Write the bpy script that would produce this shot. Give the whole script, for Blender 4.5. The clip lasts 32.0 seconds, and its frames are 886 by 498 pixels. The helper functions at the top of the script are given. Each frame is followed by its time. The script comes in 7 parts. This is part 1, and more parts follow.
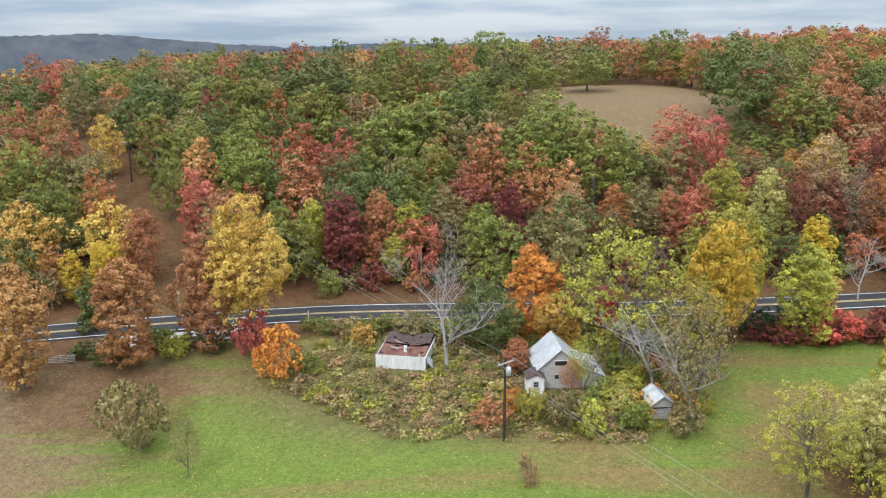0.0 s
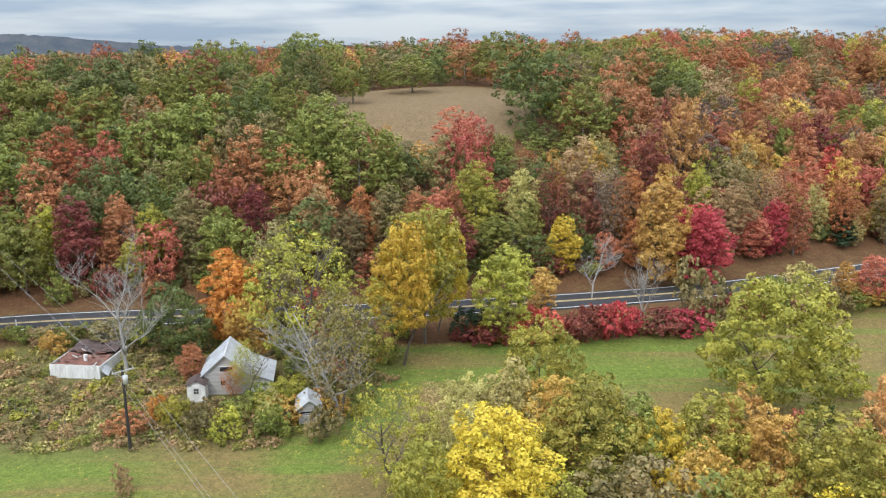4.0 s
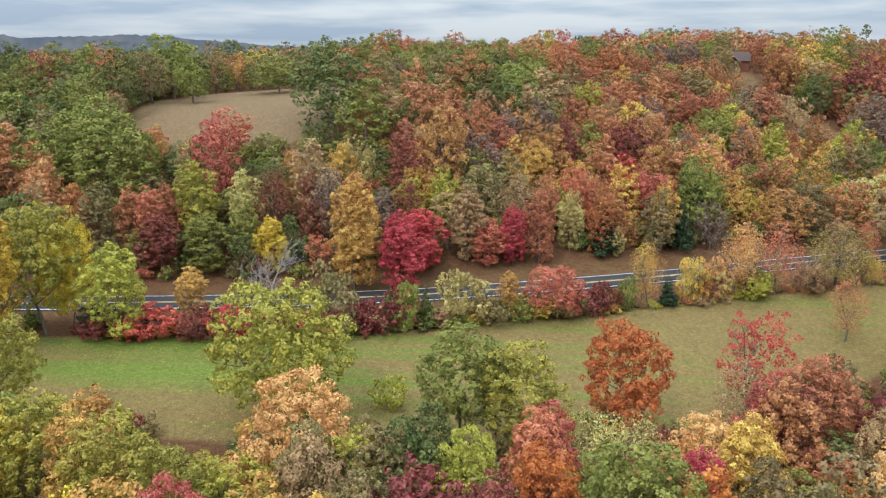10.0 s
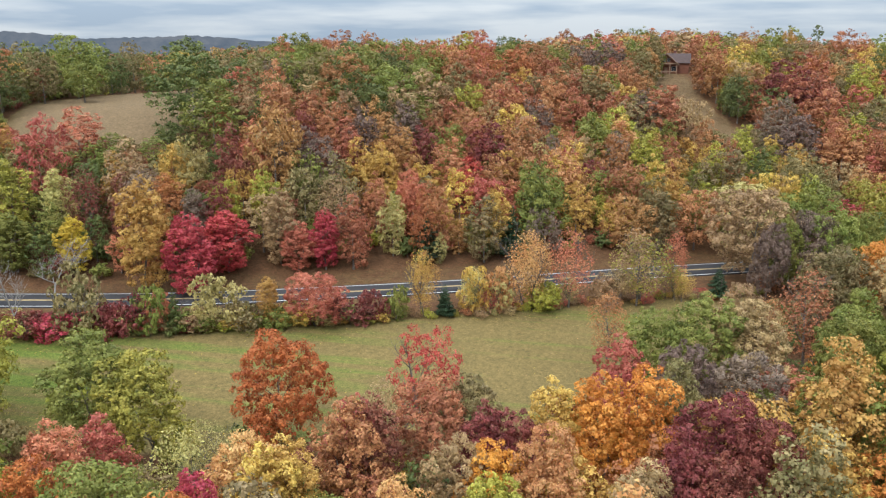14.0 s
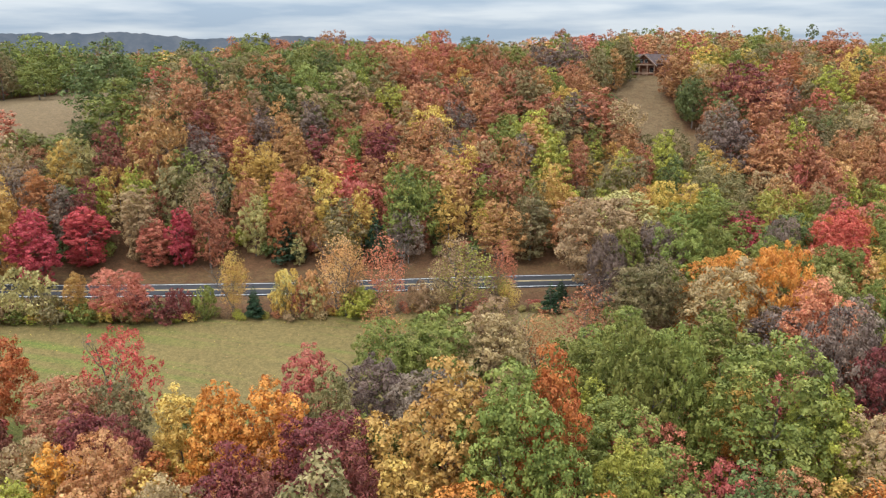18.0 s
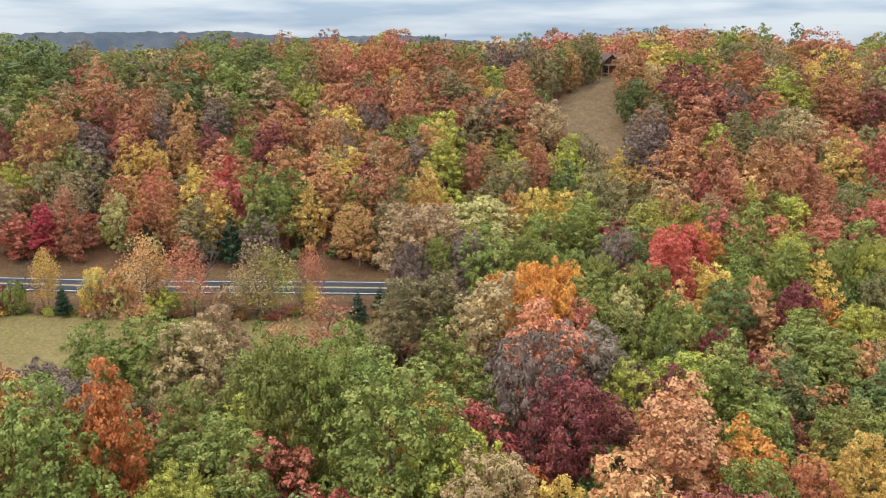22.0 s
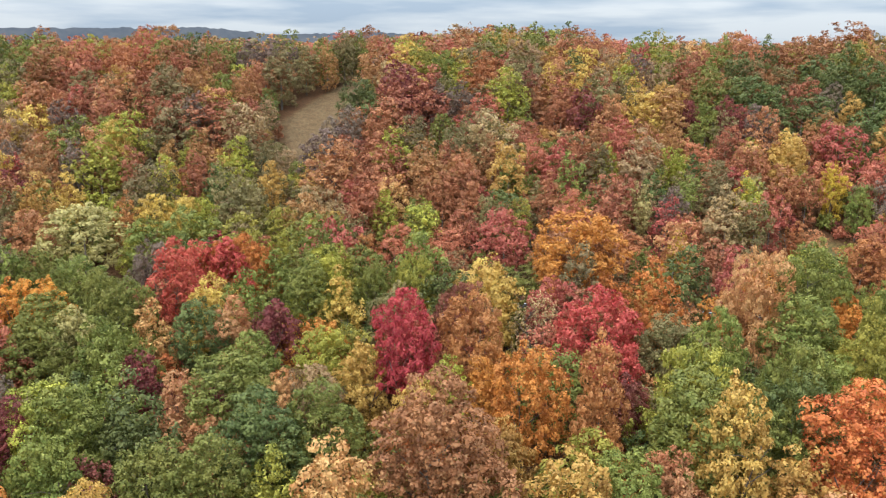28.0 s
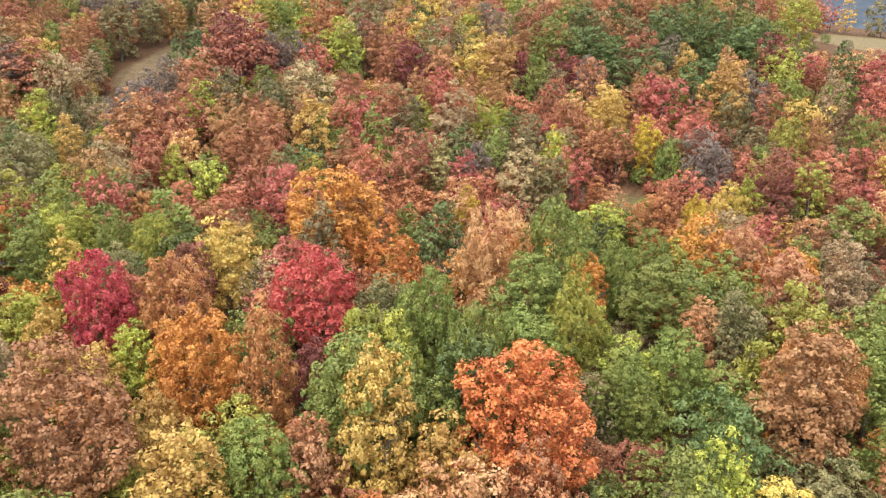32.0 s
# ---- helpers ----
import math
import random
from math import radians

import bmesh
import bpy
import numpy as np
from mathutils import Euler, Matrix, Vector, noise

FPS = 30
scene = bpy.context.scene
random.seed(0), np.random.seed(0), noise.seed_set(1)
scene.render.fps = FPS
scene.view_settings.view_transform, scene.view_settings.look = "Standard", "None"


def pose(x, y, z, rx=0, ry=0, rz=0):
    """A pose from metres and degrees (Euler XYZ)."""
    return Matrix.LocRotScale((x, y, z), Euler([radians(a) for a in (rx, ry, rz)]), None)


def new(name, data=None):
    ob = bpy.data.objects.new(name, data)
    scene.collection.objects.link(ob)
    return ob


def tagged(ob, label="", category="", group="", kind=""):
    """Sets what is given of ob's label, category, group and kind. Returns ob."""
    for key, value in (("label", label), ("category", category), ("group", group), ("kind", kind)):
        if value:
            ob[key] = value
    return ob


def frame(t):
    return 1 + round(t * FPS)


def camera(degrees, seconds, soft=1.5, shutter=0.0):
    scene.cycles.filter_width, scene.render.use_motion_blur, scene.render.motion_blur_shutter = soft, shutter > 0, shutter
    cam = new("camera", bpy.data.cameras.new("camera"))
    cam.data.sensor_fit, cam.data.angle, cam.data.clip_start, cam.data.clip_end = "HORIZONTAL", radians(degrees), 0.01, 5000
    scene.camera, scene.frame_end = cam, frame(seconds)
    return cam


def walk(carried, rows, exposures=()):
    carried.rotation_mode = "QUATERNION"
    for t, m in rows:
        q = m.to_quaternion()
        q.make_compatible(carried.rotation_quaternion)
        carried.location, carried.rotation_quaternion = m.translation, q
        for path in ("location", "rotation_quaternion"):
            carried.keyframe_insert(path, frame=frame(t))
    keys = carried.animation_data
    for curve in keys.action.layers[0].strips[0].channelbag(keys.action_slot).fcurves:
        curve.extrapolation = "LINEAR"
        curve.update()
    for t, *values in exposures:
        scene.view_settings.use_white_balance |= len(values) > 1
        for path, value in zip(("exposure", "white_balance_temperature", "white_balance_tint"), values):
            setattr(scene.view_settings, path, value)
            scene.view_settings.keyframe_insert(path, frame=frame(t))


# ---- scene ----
cam = camera(56.5, 32.0, 1.2)
METRES, EYE, TILT, LEAN, TURN = 325.0, 40.7, -14.4, 0.2, 0.0
ROWS = [
    (0.0, 0.0, 0.0, 0.0, -0.0, 0.0, -0.0),
    (0.5, 0.0039, 0.0001, -0.0001, -0.03, -0.0, 0.0),
    (1.0, 0.012, 0.0003, -0.0, -0.09, -0.03, 0.01),
    (1.5, 0.0233, 0.0007, 0.0001, -0.22, 0.01, 0.02),
    (2.0, 0.0376, 0.0009, 0.0003, -0.53, 0.02, 0.1),
    (2.5, 0.0533, 0.0013, 0.0004, -3.15, 0.07, 0.68),
    (3.0, 0.0692, 0.0011, 0.0002, -3.28, 0.07, 0.71),
    (3.5, 0.0852, 0.0008, 0.0001, -3.44, 0.08, 0.76),
    (5.5, 0.1537, -0.0024, -0.0002, -3.65, 0.02, 0.78),
    (6.0, 0.1706, -0.0032, -0.0001, -3.72, -0.01, 0.77),
    (6.5, 0.1875, -0.004, -0.0001, -3.77, -0.01, 0.79),
    (7.0, 0.2044, -0.0047, -0.0002, -3.8, -0.0, 0.81),
    (7.5, 0.2211, -0.0051, -0.0003, -2.73, -0.02, 0.52),
    (8.0, 0.2382, -0.0052, -0.0002, -1.22, 0.01, 0.14),
    (8.5, 0.2548, -0.0046, 0.0, -0.14, 0.03, -0.14),
    (9.0, 0.2717, -0.0035, 0.0002, 1.07, 0.08, -0.46),
    (9.5, 0.2887, -0.0024, 0.0009, 2.3, 0.05, -0.76),
    (10.0, 0.3056, -0.0009, 0.0013, 3.54, 0.05, -1.0),
    (10.5, 0.3221, 0.001, 0.0017, 4.73, 0.05, -1.31),
    (11.0, 0.3387, 0.0034, 0.0026, 5.86, 0.01, -1.64),
    (11.5, 0.3552, 0.0062, 0.0035, 6.89, -0.02, -1.92),
    (12.0, 0.3719, 0.0093, 0.0046, 7.7, -0.06, -2.11),
    (12.5, 0.3885, 0.0131, 0.0046, 7.71, 0.05, -2.11),
    (13.0, 0.4048, 0.016, 0.0058, 7.63, -0.01, -2.13),
    (13.5, 0.4214, 0.0191, 0.0064, 7.7, 0.01, -2.14),
    (14.0, 0.4378, 0.0223, 0.0071, 7.72, 0.02, -2.14),
    (14.5, 0.4538, 0.0253, 0.0078, 7.66, 0.02, -2.19),
    (15.0, 0.4698, 0.0284, 0.0089, 7.63, 0.02, -2.17),
    (15.5, 0.4856, 0.032, 0.0098, 8.12, 0.0, -2.3),
    (17.5, 0.55, 0.0497, 0.0145, 13.48, -0.27, -3.61),
    (18.0, 0.5658, 0.0554, 0.016, 14.74, -0.34, -3.88),
    (18.5, 0.5815, 0.0611, 0.0174, 15.76, -0.43, -4.16),
    (19.0, 0.5971, 0.0672, 0.0189, 17.0, -0.52, -4.47),
    (19.5, 0.6129, 0.0733, 0.0206, 17.18, -0.54, -4.52),
    (20.0, 0.6284, 0.0796, 0.0221, 17.93, -0.6, -4.74),
    (20.5, 0.6434, 0.0861, 0.0239, 18.51, -0.66, -4.9),
    (21.0, 0.6585, 0.0936, 0.0257, 21.66, -0.94, -5.66),
    (21.5, 0.6733, 0.1017, 0.0278, 21.74, -0.93, -5.62),
    (22.0, 0.6874, 0.1098, 0.0303, 21.73, -0.99, -5.66),
    (22.5, 0.702, 0.1175, 0.0322, 21.68, -0.95, -5.65),
    (23.0, 0.7165, 0.1255, 0.0344, 21.64, -0.97, -5.66),
    (23.5, 0.7308, 0.1337, 0.0362, 21.9, -0.98, -5.72),
    (24.0, 0.7453, 0.1419, 0.0382, 21.87, -0.97, -5.73),
    (24.5, 0.7598, 0.1499, 0.0407, 21.81, -1.02, -5.72),
    (25.0, 0.7742, 0.158, 0.0428, 21.75, -1.03, -5.7),
    (25.5, 0.7885, 0.166, 0.0448, 21.67, -1.0, -5.7),
    (27.5, 0.8468, 0.1975, 0.0543, 21.48, -1.13, -5.93),
    (28.0, 0.8611, 0.2057, 0.0563, 21.43, -1.11, -5.92),
    (28.5, 0.8756, 0.2139, 0.0584, 21.41, -1.11, -5.94),
    (29.0, 0.8901, 0.2222, 0.0606, 21.13, -1.09, -5.89),
    (29.5, 0.9043, 0.23, 0.0626, 19.58, -0.87, -5.55),
    (30.0, 0.9183, 0.2369, 0.0645, 19.53, -0.85, -5.58),
    (30.5, 0.9295, 0.2418, 0.0659, 19.52, -0.89, -5.57),
    (31.0, 0.9371, 0.245, 0.0667, 19.36, -0.93, -5.58),
    (31.5, 0.9414, 0.2465, 0.0668, 19.43, -3.18, -5.62),
    (32.0, 0.943, 0.247, 0.0674, 19.44, -4.2, -5.66),
]
walk(cam, [(t, pose(0, 0, EYE, TILT, LEAN, TURN) @ pose(METRES * x, METRES * y, METRES * z, 90 + pitch, roll, yaw)) for t, x, y, z, yaw, pitch, roll in ROWS],
     ((0.0, 0.36), (12.0, 0.34), (20.0, 0.41), (24.0, 0.45), (30.5, 0.48), (31.2, 0.58), (32.0, 0.85)))

# ---- overcast sky and soft sun ----
world = bpy.data.worlds.new("overcast_sky")
scene.world = world
world.use_nodes = True
wn, wl = world.node_tree.nodes, world.node_tree.links
wn.clear()
w_out = wn.new("ShaderNodeOutputWorld")
w_mix = wn.new("ShaderNodeMixShader")
w_sky = wn.new("ShaderNodeBackground")
w_cloud = wn.new("ShaderNodeBackground")
w_nish = wn.new("ShaderNodeTexSky")
w_nish.sky_type, w_nish.sun_disc = "NISHITA", False
SUN_EL, SUN_AZ = 48.0, 205.0
w_nish.sun_elevation, w_nish.sun_rotation = radians(SUN_EL), radians(SUN_AZ)
w_sky.inputs["Strength"].default_value = 0.08
w_cloud.inputs["Strength"].default_value = 0.9
w_mix.inputs["Fac"].default_value = 0.9
w_co = wn.new("ShaderNodeTexCoord")
w_map = wn.new("ShaderNodeMapping")
w_map.inputs["Scale"].default_value = (3.0, 3.0, 26.0)
w_noise = wn.new("ShaderNodeTexNoise")
w_noise.inputs["Scale"].default_value, w_noise.inputs["Detail"].default_value = 1.6, 5.0
w_ramp = wn.new("ShaderNodeValToRGB")
w_ramp.color_ramp.elements[0].position, w_ramp.color_ramp.elements[0].color = 0.38, (0.37, 0.48, 0.62, 1)
w_ramp.color_ramp.elements[1].position, w_ramp.color_ramp.elements[1].color = 0.60, (0.66, 0.73, 0.80, 1)
wl.new(w_co.outputs["Generated"], w_map.inputs["Vector"])
wl.new(w_map.outputs["Vector"], w_noise.inputs["Vector"])
wl.new(w_noise.outputs["Fac"], w_ramp.inputs["Fac"])
# an overcast sky is three times as bright overhead as at the horizon, and greyer there
w_sep = wn.new("ShaderNodeSeparateXYZ")
w_up = wn.new("ShaderNodeMapRange")
w_up.inputs["To Min"].default_value, w_up.inputs["To Max"].default_value = 0.9, 3.4
w_tint = wn.new("ShaderNodeMix")
w_tint.data_type = "RGBA"
w_tint.inputs["B"].default_value = (0.735, 0.785, 0.865, 1)
w_gain = wn.new("ShaderNodeMix")
w_gain.data_type, w_gain.blend_type = "RGBA", "MULTIPLY"
w_gain.inputs["Factor"].default_value = 1.0
w_gain.clamp_result = False
wl.new(w_co.outputs["Generated"], w_sep.inputs["Vector"])
wl.new(w_sep.outputs["Z"], w_up.inputs["Value"])
wl.new(w_sep.outputs["Z"], w_tint.inputs["Factor"])
wl.new(w_ramp.outputs["Color"], w_tint.inputs["A"])
wl.new(w_tint.outputs["Result"], w_gain.inputs["A"])
wl.new(w_up.outputs["Result"], w_gain.inputs["B"])
wl.new(w_gain.outputs["Result"], w_cloud.inputs["Color"])
wl.new(w_nish.outputs["Color"], w_sky.inputs["Color"])
wl.new(w_sky.outputs["Background"], w_mix.inputs[1])
wl.new(w_cloud.outputs["Background"], w_mix.inputs[2])
wl.new(w_mix.outputs["Shader"], w_out.inputs["Surface"])

sun = new("sun", bpy.data.lights.new("sun", "SUN"))
sun.data.energy, sun.data.angle, sun.data.color = 1.3, radians(14), (1.0, 0.985, 0.96)
sun.matrix_basis = pose(0, 0, 120, 90 - SUN_EL, 0, 180 - SUN_AZ)

# ---- materials ----
def nodes_of(name):
    m = bpy.data.materials.new(name)
    m.use_nodes = True
    n, l = m.node_tree.nodes, m.node_tree.links
    return m, n, l, n["Principled BSDF"], n["Material Output"]


def tex_noise(n, l, vec, scale, detail=4.0, rough=0.6):
    t = n.new("ShaderNodeTexNoise")
    t.inputs["Scale"].default_value, t.inputs["Detail"].default_value, t.inputs["Roughness"].default_value = scale, detail, rough
    if vec:
        l.new(vec, t.inputs["Vector"])
    return t.outputs["Fac"]


def ramp(n, l, fac, *stops):
    r = n.new("ShaderNodeValToRGB")
    e = r.color_ramp.elements
    while len(e) < len(stops):
        e.new(0.5)
    for el, (p, c) in zip(e, stops):
        el.position, el.color = p, (*c, 1)
    l.new(fac, r.inputs["Fac"])
    return r.outputs["Color"]


def mixc(n, l, fac, a, b, mode="MIX"):
    m = n.new("ShaderNodeMix")
    m.data_type, m.blend_type = "RGBA", mode
    for sock, v in ((m.inputs["Factor"], fac), (m.inputs["A"], a), (m.inputs["B"], b)):
        if isinstance(v, bpy.types.NodeSocket):
            l.new(v, sock)
        elif isinstance(v, tuple):
            sock.default_value = (*v, 1)
        else:
            sock.default_value = v
    return m.outputs["Result"]


def bump(n, l, bsdf, height, strength=0.4, dist=0.05):
    b = n.new("ShaderNodeBump")
    b.inputs["Strength"].default_value, b.inputs["Distance"].default_value = strength, dist
    l.new(height, b.inputs["Height"])
    l.new(b.outputs["Normal"], bsdf.inputs["Normal"])


def weathered(name, dark, light, scale=3.0, rough=0.8, metal=0.0, stretch=(1, 1, 1), bump_s=0.35):
    """A worn surface: a coarse stain and a fine grain between two true colours."""
    m, n, l, b, _ = nodes_of(name)
    co = n.new("ShaderNodeTexCoord")
    mp = n.new("ShaderNodeMapping")
    mp.inputs["Scale"].default_value = stretch
    l.new(co.outputs["Object"], mp.inputs["Vector"])
    big = tex_noise(n, l, mp.outputs["Vector"], scale, 5, 0.65)
    fine = tex_noise(n, l, mp.outputs["Vector"], scale * 9, 3, 0.6)
    c = ramp(n, l, big, (0.36, dark), (0.64, light))
    c = mixc(n, l, 0.35, c, ramp(n, l, fine, (0.3, dark), (0.7, light)))
    l.new(c, b.inputs["Base Color"])
    b.inputs["Roughness"].default_value, b.inputs["Metallic"].default_value = rough, metal
    bump(n, l, b, fine, bump_s, 0.02)
    return m


def foliage(name, a, b2, c2, thin=0.08):
    """Leaves: two main hues in patches through the crown, a third on single sprays, each tree a little different."""
    m, n, l, b, out = nodes_of(name)
    oi = n.new("ShaderNodeObjectInfo")
    ge = n.new("ShaderNodeNewGeometry")
    patch = tex_noise(n, l, ge.outputs["Position"], 0.35, 3, 0.6)
    col = ramp(n, l, patch, (0.40, a), (0.62, b2))
    isl = ramp(n, l, ge.outputs["Random Per Island"], (0.72, (0, 0, 0)), (1.0, (0.5, 0.5, 0.5)))
    col = mixc(n, l, isl, col, c2)
    # sprays of leaves, lighter and darker, at the size of a hand and of a twig
    spray = tex_noise(n, l, ge.outputs["Position"], 2.4, 4, 0.65)
    col = mixc(n, l, 1.0, col, ramp(n, l, spray, (0.32, (0.70, 0.70, 0.72)), (0.68, (1.22, 1.22, 1.18))), "MULTIPLY")
    val = n.new("ShaderNodeMapRange")
    val.inputs["To Min"].default_value, val.inputs["To Max"].default_value = 0.90, 1.10
    l.new(ge.outputs["Random Per Island"], val.inputs["Value"])
    tree = n.new("ShaderNodeMapRange")
    tree.inputs["To Min"].default_value, tree.inputs["To Max"].default_value = 0.86, 1.16
    l.new(oi.outputs["Random"], tree.inputs["Value"])
    both = n.new("ShaderNodeMath")
    both.operation = "MULTIPLY"
    l.new(val.outputs["Result"], both.inputs[0])
    l.new(tree.outputs["Result"], both.inputs[1])
    hsv = n.new("ShaderNodeHueSaturation")
    hue = n.new("ShaderNodeMapRange")
    hue.inputs["To Min"].default_value, hue.inputs["To Max"].default_value = 0.486, 0.514
    l.new(oi.outputs["Random"], hue.inputs["Value"])
    l.new(hue.outputs["Result"], hsv.inputs["Hue"])
    hsv.inputs["Saturation"].default_value = 1.0
    l.new(both.outputs[0], hsv.inputs["Value"])
    l.new(col, hsv.inputs["Color"])
    l.new(hsv.outputs["Color"], b.inputs["Base Color"])
    b.inputs["Roughness"].default_value = 0.6
    b.inputs["Specular IOR Level"].default_value = 0.25
    tr = n.new("ShaderNodeBsdfTranslucent")
    l.new(hsv.outputs["Color"], tr.inputs["Color"])
    mx = n.new("ShaderNodeMixShader")
    mx.inputs["Fac"].default_value = thin
    l.new(b.outputs["BSDF"], mx.inputs[1])
    l.new(tr.outputs["BSDF"], mx.inputs[2])
    l.new(mx.outputs["Shader"], out.inputs["Surface"])
    return m


LEAF = {
    "darkgreen": foliage("leaves_dark_green", (0.080, 0.104, 0.029), (0.150, 0.175, 0.05), (0.20, 0.205, 0.07)),
    "green": foliage("leaves_green", (0.142, 0.168, 0.034), (0.245, 0.25, 0.056), (0.34, 0.31, 0.08)),
    "lime": foliage("leaves_yellow_green", (0.25, 0.248, 0.042), (0.40, 0.362, 0.06), (0.52, 0.45, 0.10)),
    "yellow": foliage("leaves_yellow", (0.56, 0.38, 0.045), (0.66, 0.50, 0.06), (0.42, 0.40, 0.07)),
    "gold": foliage("leaves_gold", (0.448, 0.256, 0.060), (0.66, 0.44, 0.11), (0.50, 0.34, 0.12)),
    "orange": foliage("leaves_orange", (0.528, 0.184, 0.036), (0.72, 0.31, 0.06), (0.60, 0.37, 0.11)),
    "peach": foliage("leaves_peach", (0.494, 0.208, 0.085), (0.618, 0.340, 0.151), (0.453, 0.330, 0.121)),
    "rust": foliage("leaves_rust", (0.336, 0.120, 0.046), (0.50, 0.20, 0.072), (0.50, 0.27, 0.12)),
    "ember": foliage("leaves_burnt_orange", (0.42, 0.135, 0.033), (0.58, 0.215, 0.05), (0.52, 0.28, 0.09)),
    "scarlet": foliage("leaves_scarlet", (0.47, 0.105, 0.04), (0.64, 0.19, 0.06), (0.60, 0.30, 0.09)),
    # copper of some nearer trees; on the far slope, rust with haze put in
    "copper": foliage("leaves_copper_and_hazed_rust", (0.30, 0.132, 0.052), (0.45, 0.215, 0.085), (0.42, 0.27, 0.12)),
    "russet": foliage("leaves_russet", (0.31, 0.112, 0.058), (0.47, 0.185, 0.088), (0.46, 0.27, 0.12)),
    "crimson": foliage("leaves_crimson", (0.40, 0.042, 0.052), (0.56, 0.085, 0.085), (0.46, 0.18, 0.09)),
    "maroon": foliage("leaves_maroon", (0.175, 0.046, 0.038), (0.285, 0.082, 0.060), (0.29, 0.15, 0.085)),
    "pink": foliage("leaves_pinkish_red", (0.41, 0.105, 0.070), (0.56, 0.185, 0.115), (0.46, 0.26, 0.13)),
    "olive": foliage("leaves_olive_tan", (0.148, 0.130, 0.047), (0.284, 0.213, 0.092), (0.398, 0.298, 0.151)),
    "tan": foliage("leaves_tan", (0.295, 0.193, 0.093), (0.469, 0.312, 0.151), (0.312, 0.199, 0.135)),
    "pale": foliage("leaves_pale_yellow", (0.344, 0.296, 0.104), (0.55, 0.47, 0.17), (0.34, 0.29, 0.11)),
    "brown": foliage("leaves_thin_brown", (0.152, 0.106, 0.082), (0.255, 0.178, 0.130), (0.300, 0.220, 0.155)),
    "evergreen": foliage("needles_dark_green", (0.025, 0.051, 0.025), (0.050, 0.085, 0.037), (0.071, 0.099, 0.043), 0.1),
}
BARK = weathered("bark", (0.07, 0.055, 0.045), (0.2, 0.17, 0.14), 2.5, 0.9, 0, (1, 1, 0.25))
PALE_BARK = weathered("bark_bleached", (0.2, 0.19, 0.17), (0.42, 0.4, 0.37), 2.5, 0.85, 0, (1, 1, 0.3))
ASPHALT = weathered("asphalt", (0.022, 0.022, 0.024), (0.042, 0.042, 0.045), 0.35, 0.92)
LINE_WHITE = weathered("road_line_white", (0.5, 0.5, 0.48), (0.75, 0.75, 0.73), 1.5, 0.7)
LINE_YELLOW = weathered("road_line_yellow", (0.42, 0.30, 0.12), (0.62, 0.46, 0.22), 1.5, 0.7)
GRAVEL = weathered("gravel", (0.3, 0.28, 0.26), (0.5, 0.48, 0.46), 1.2, 0.9)


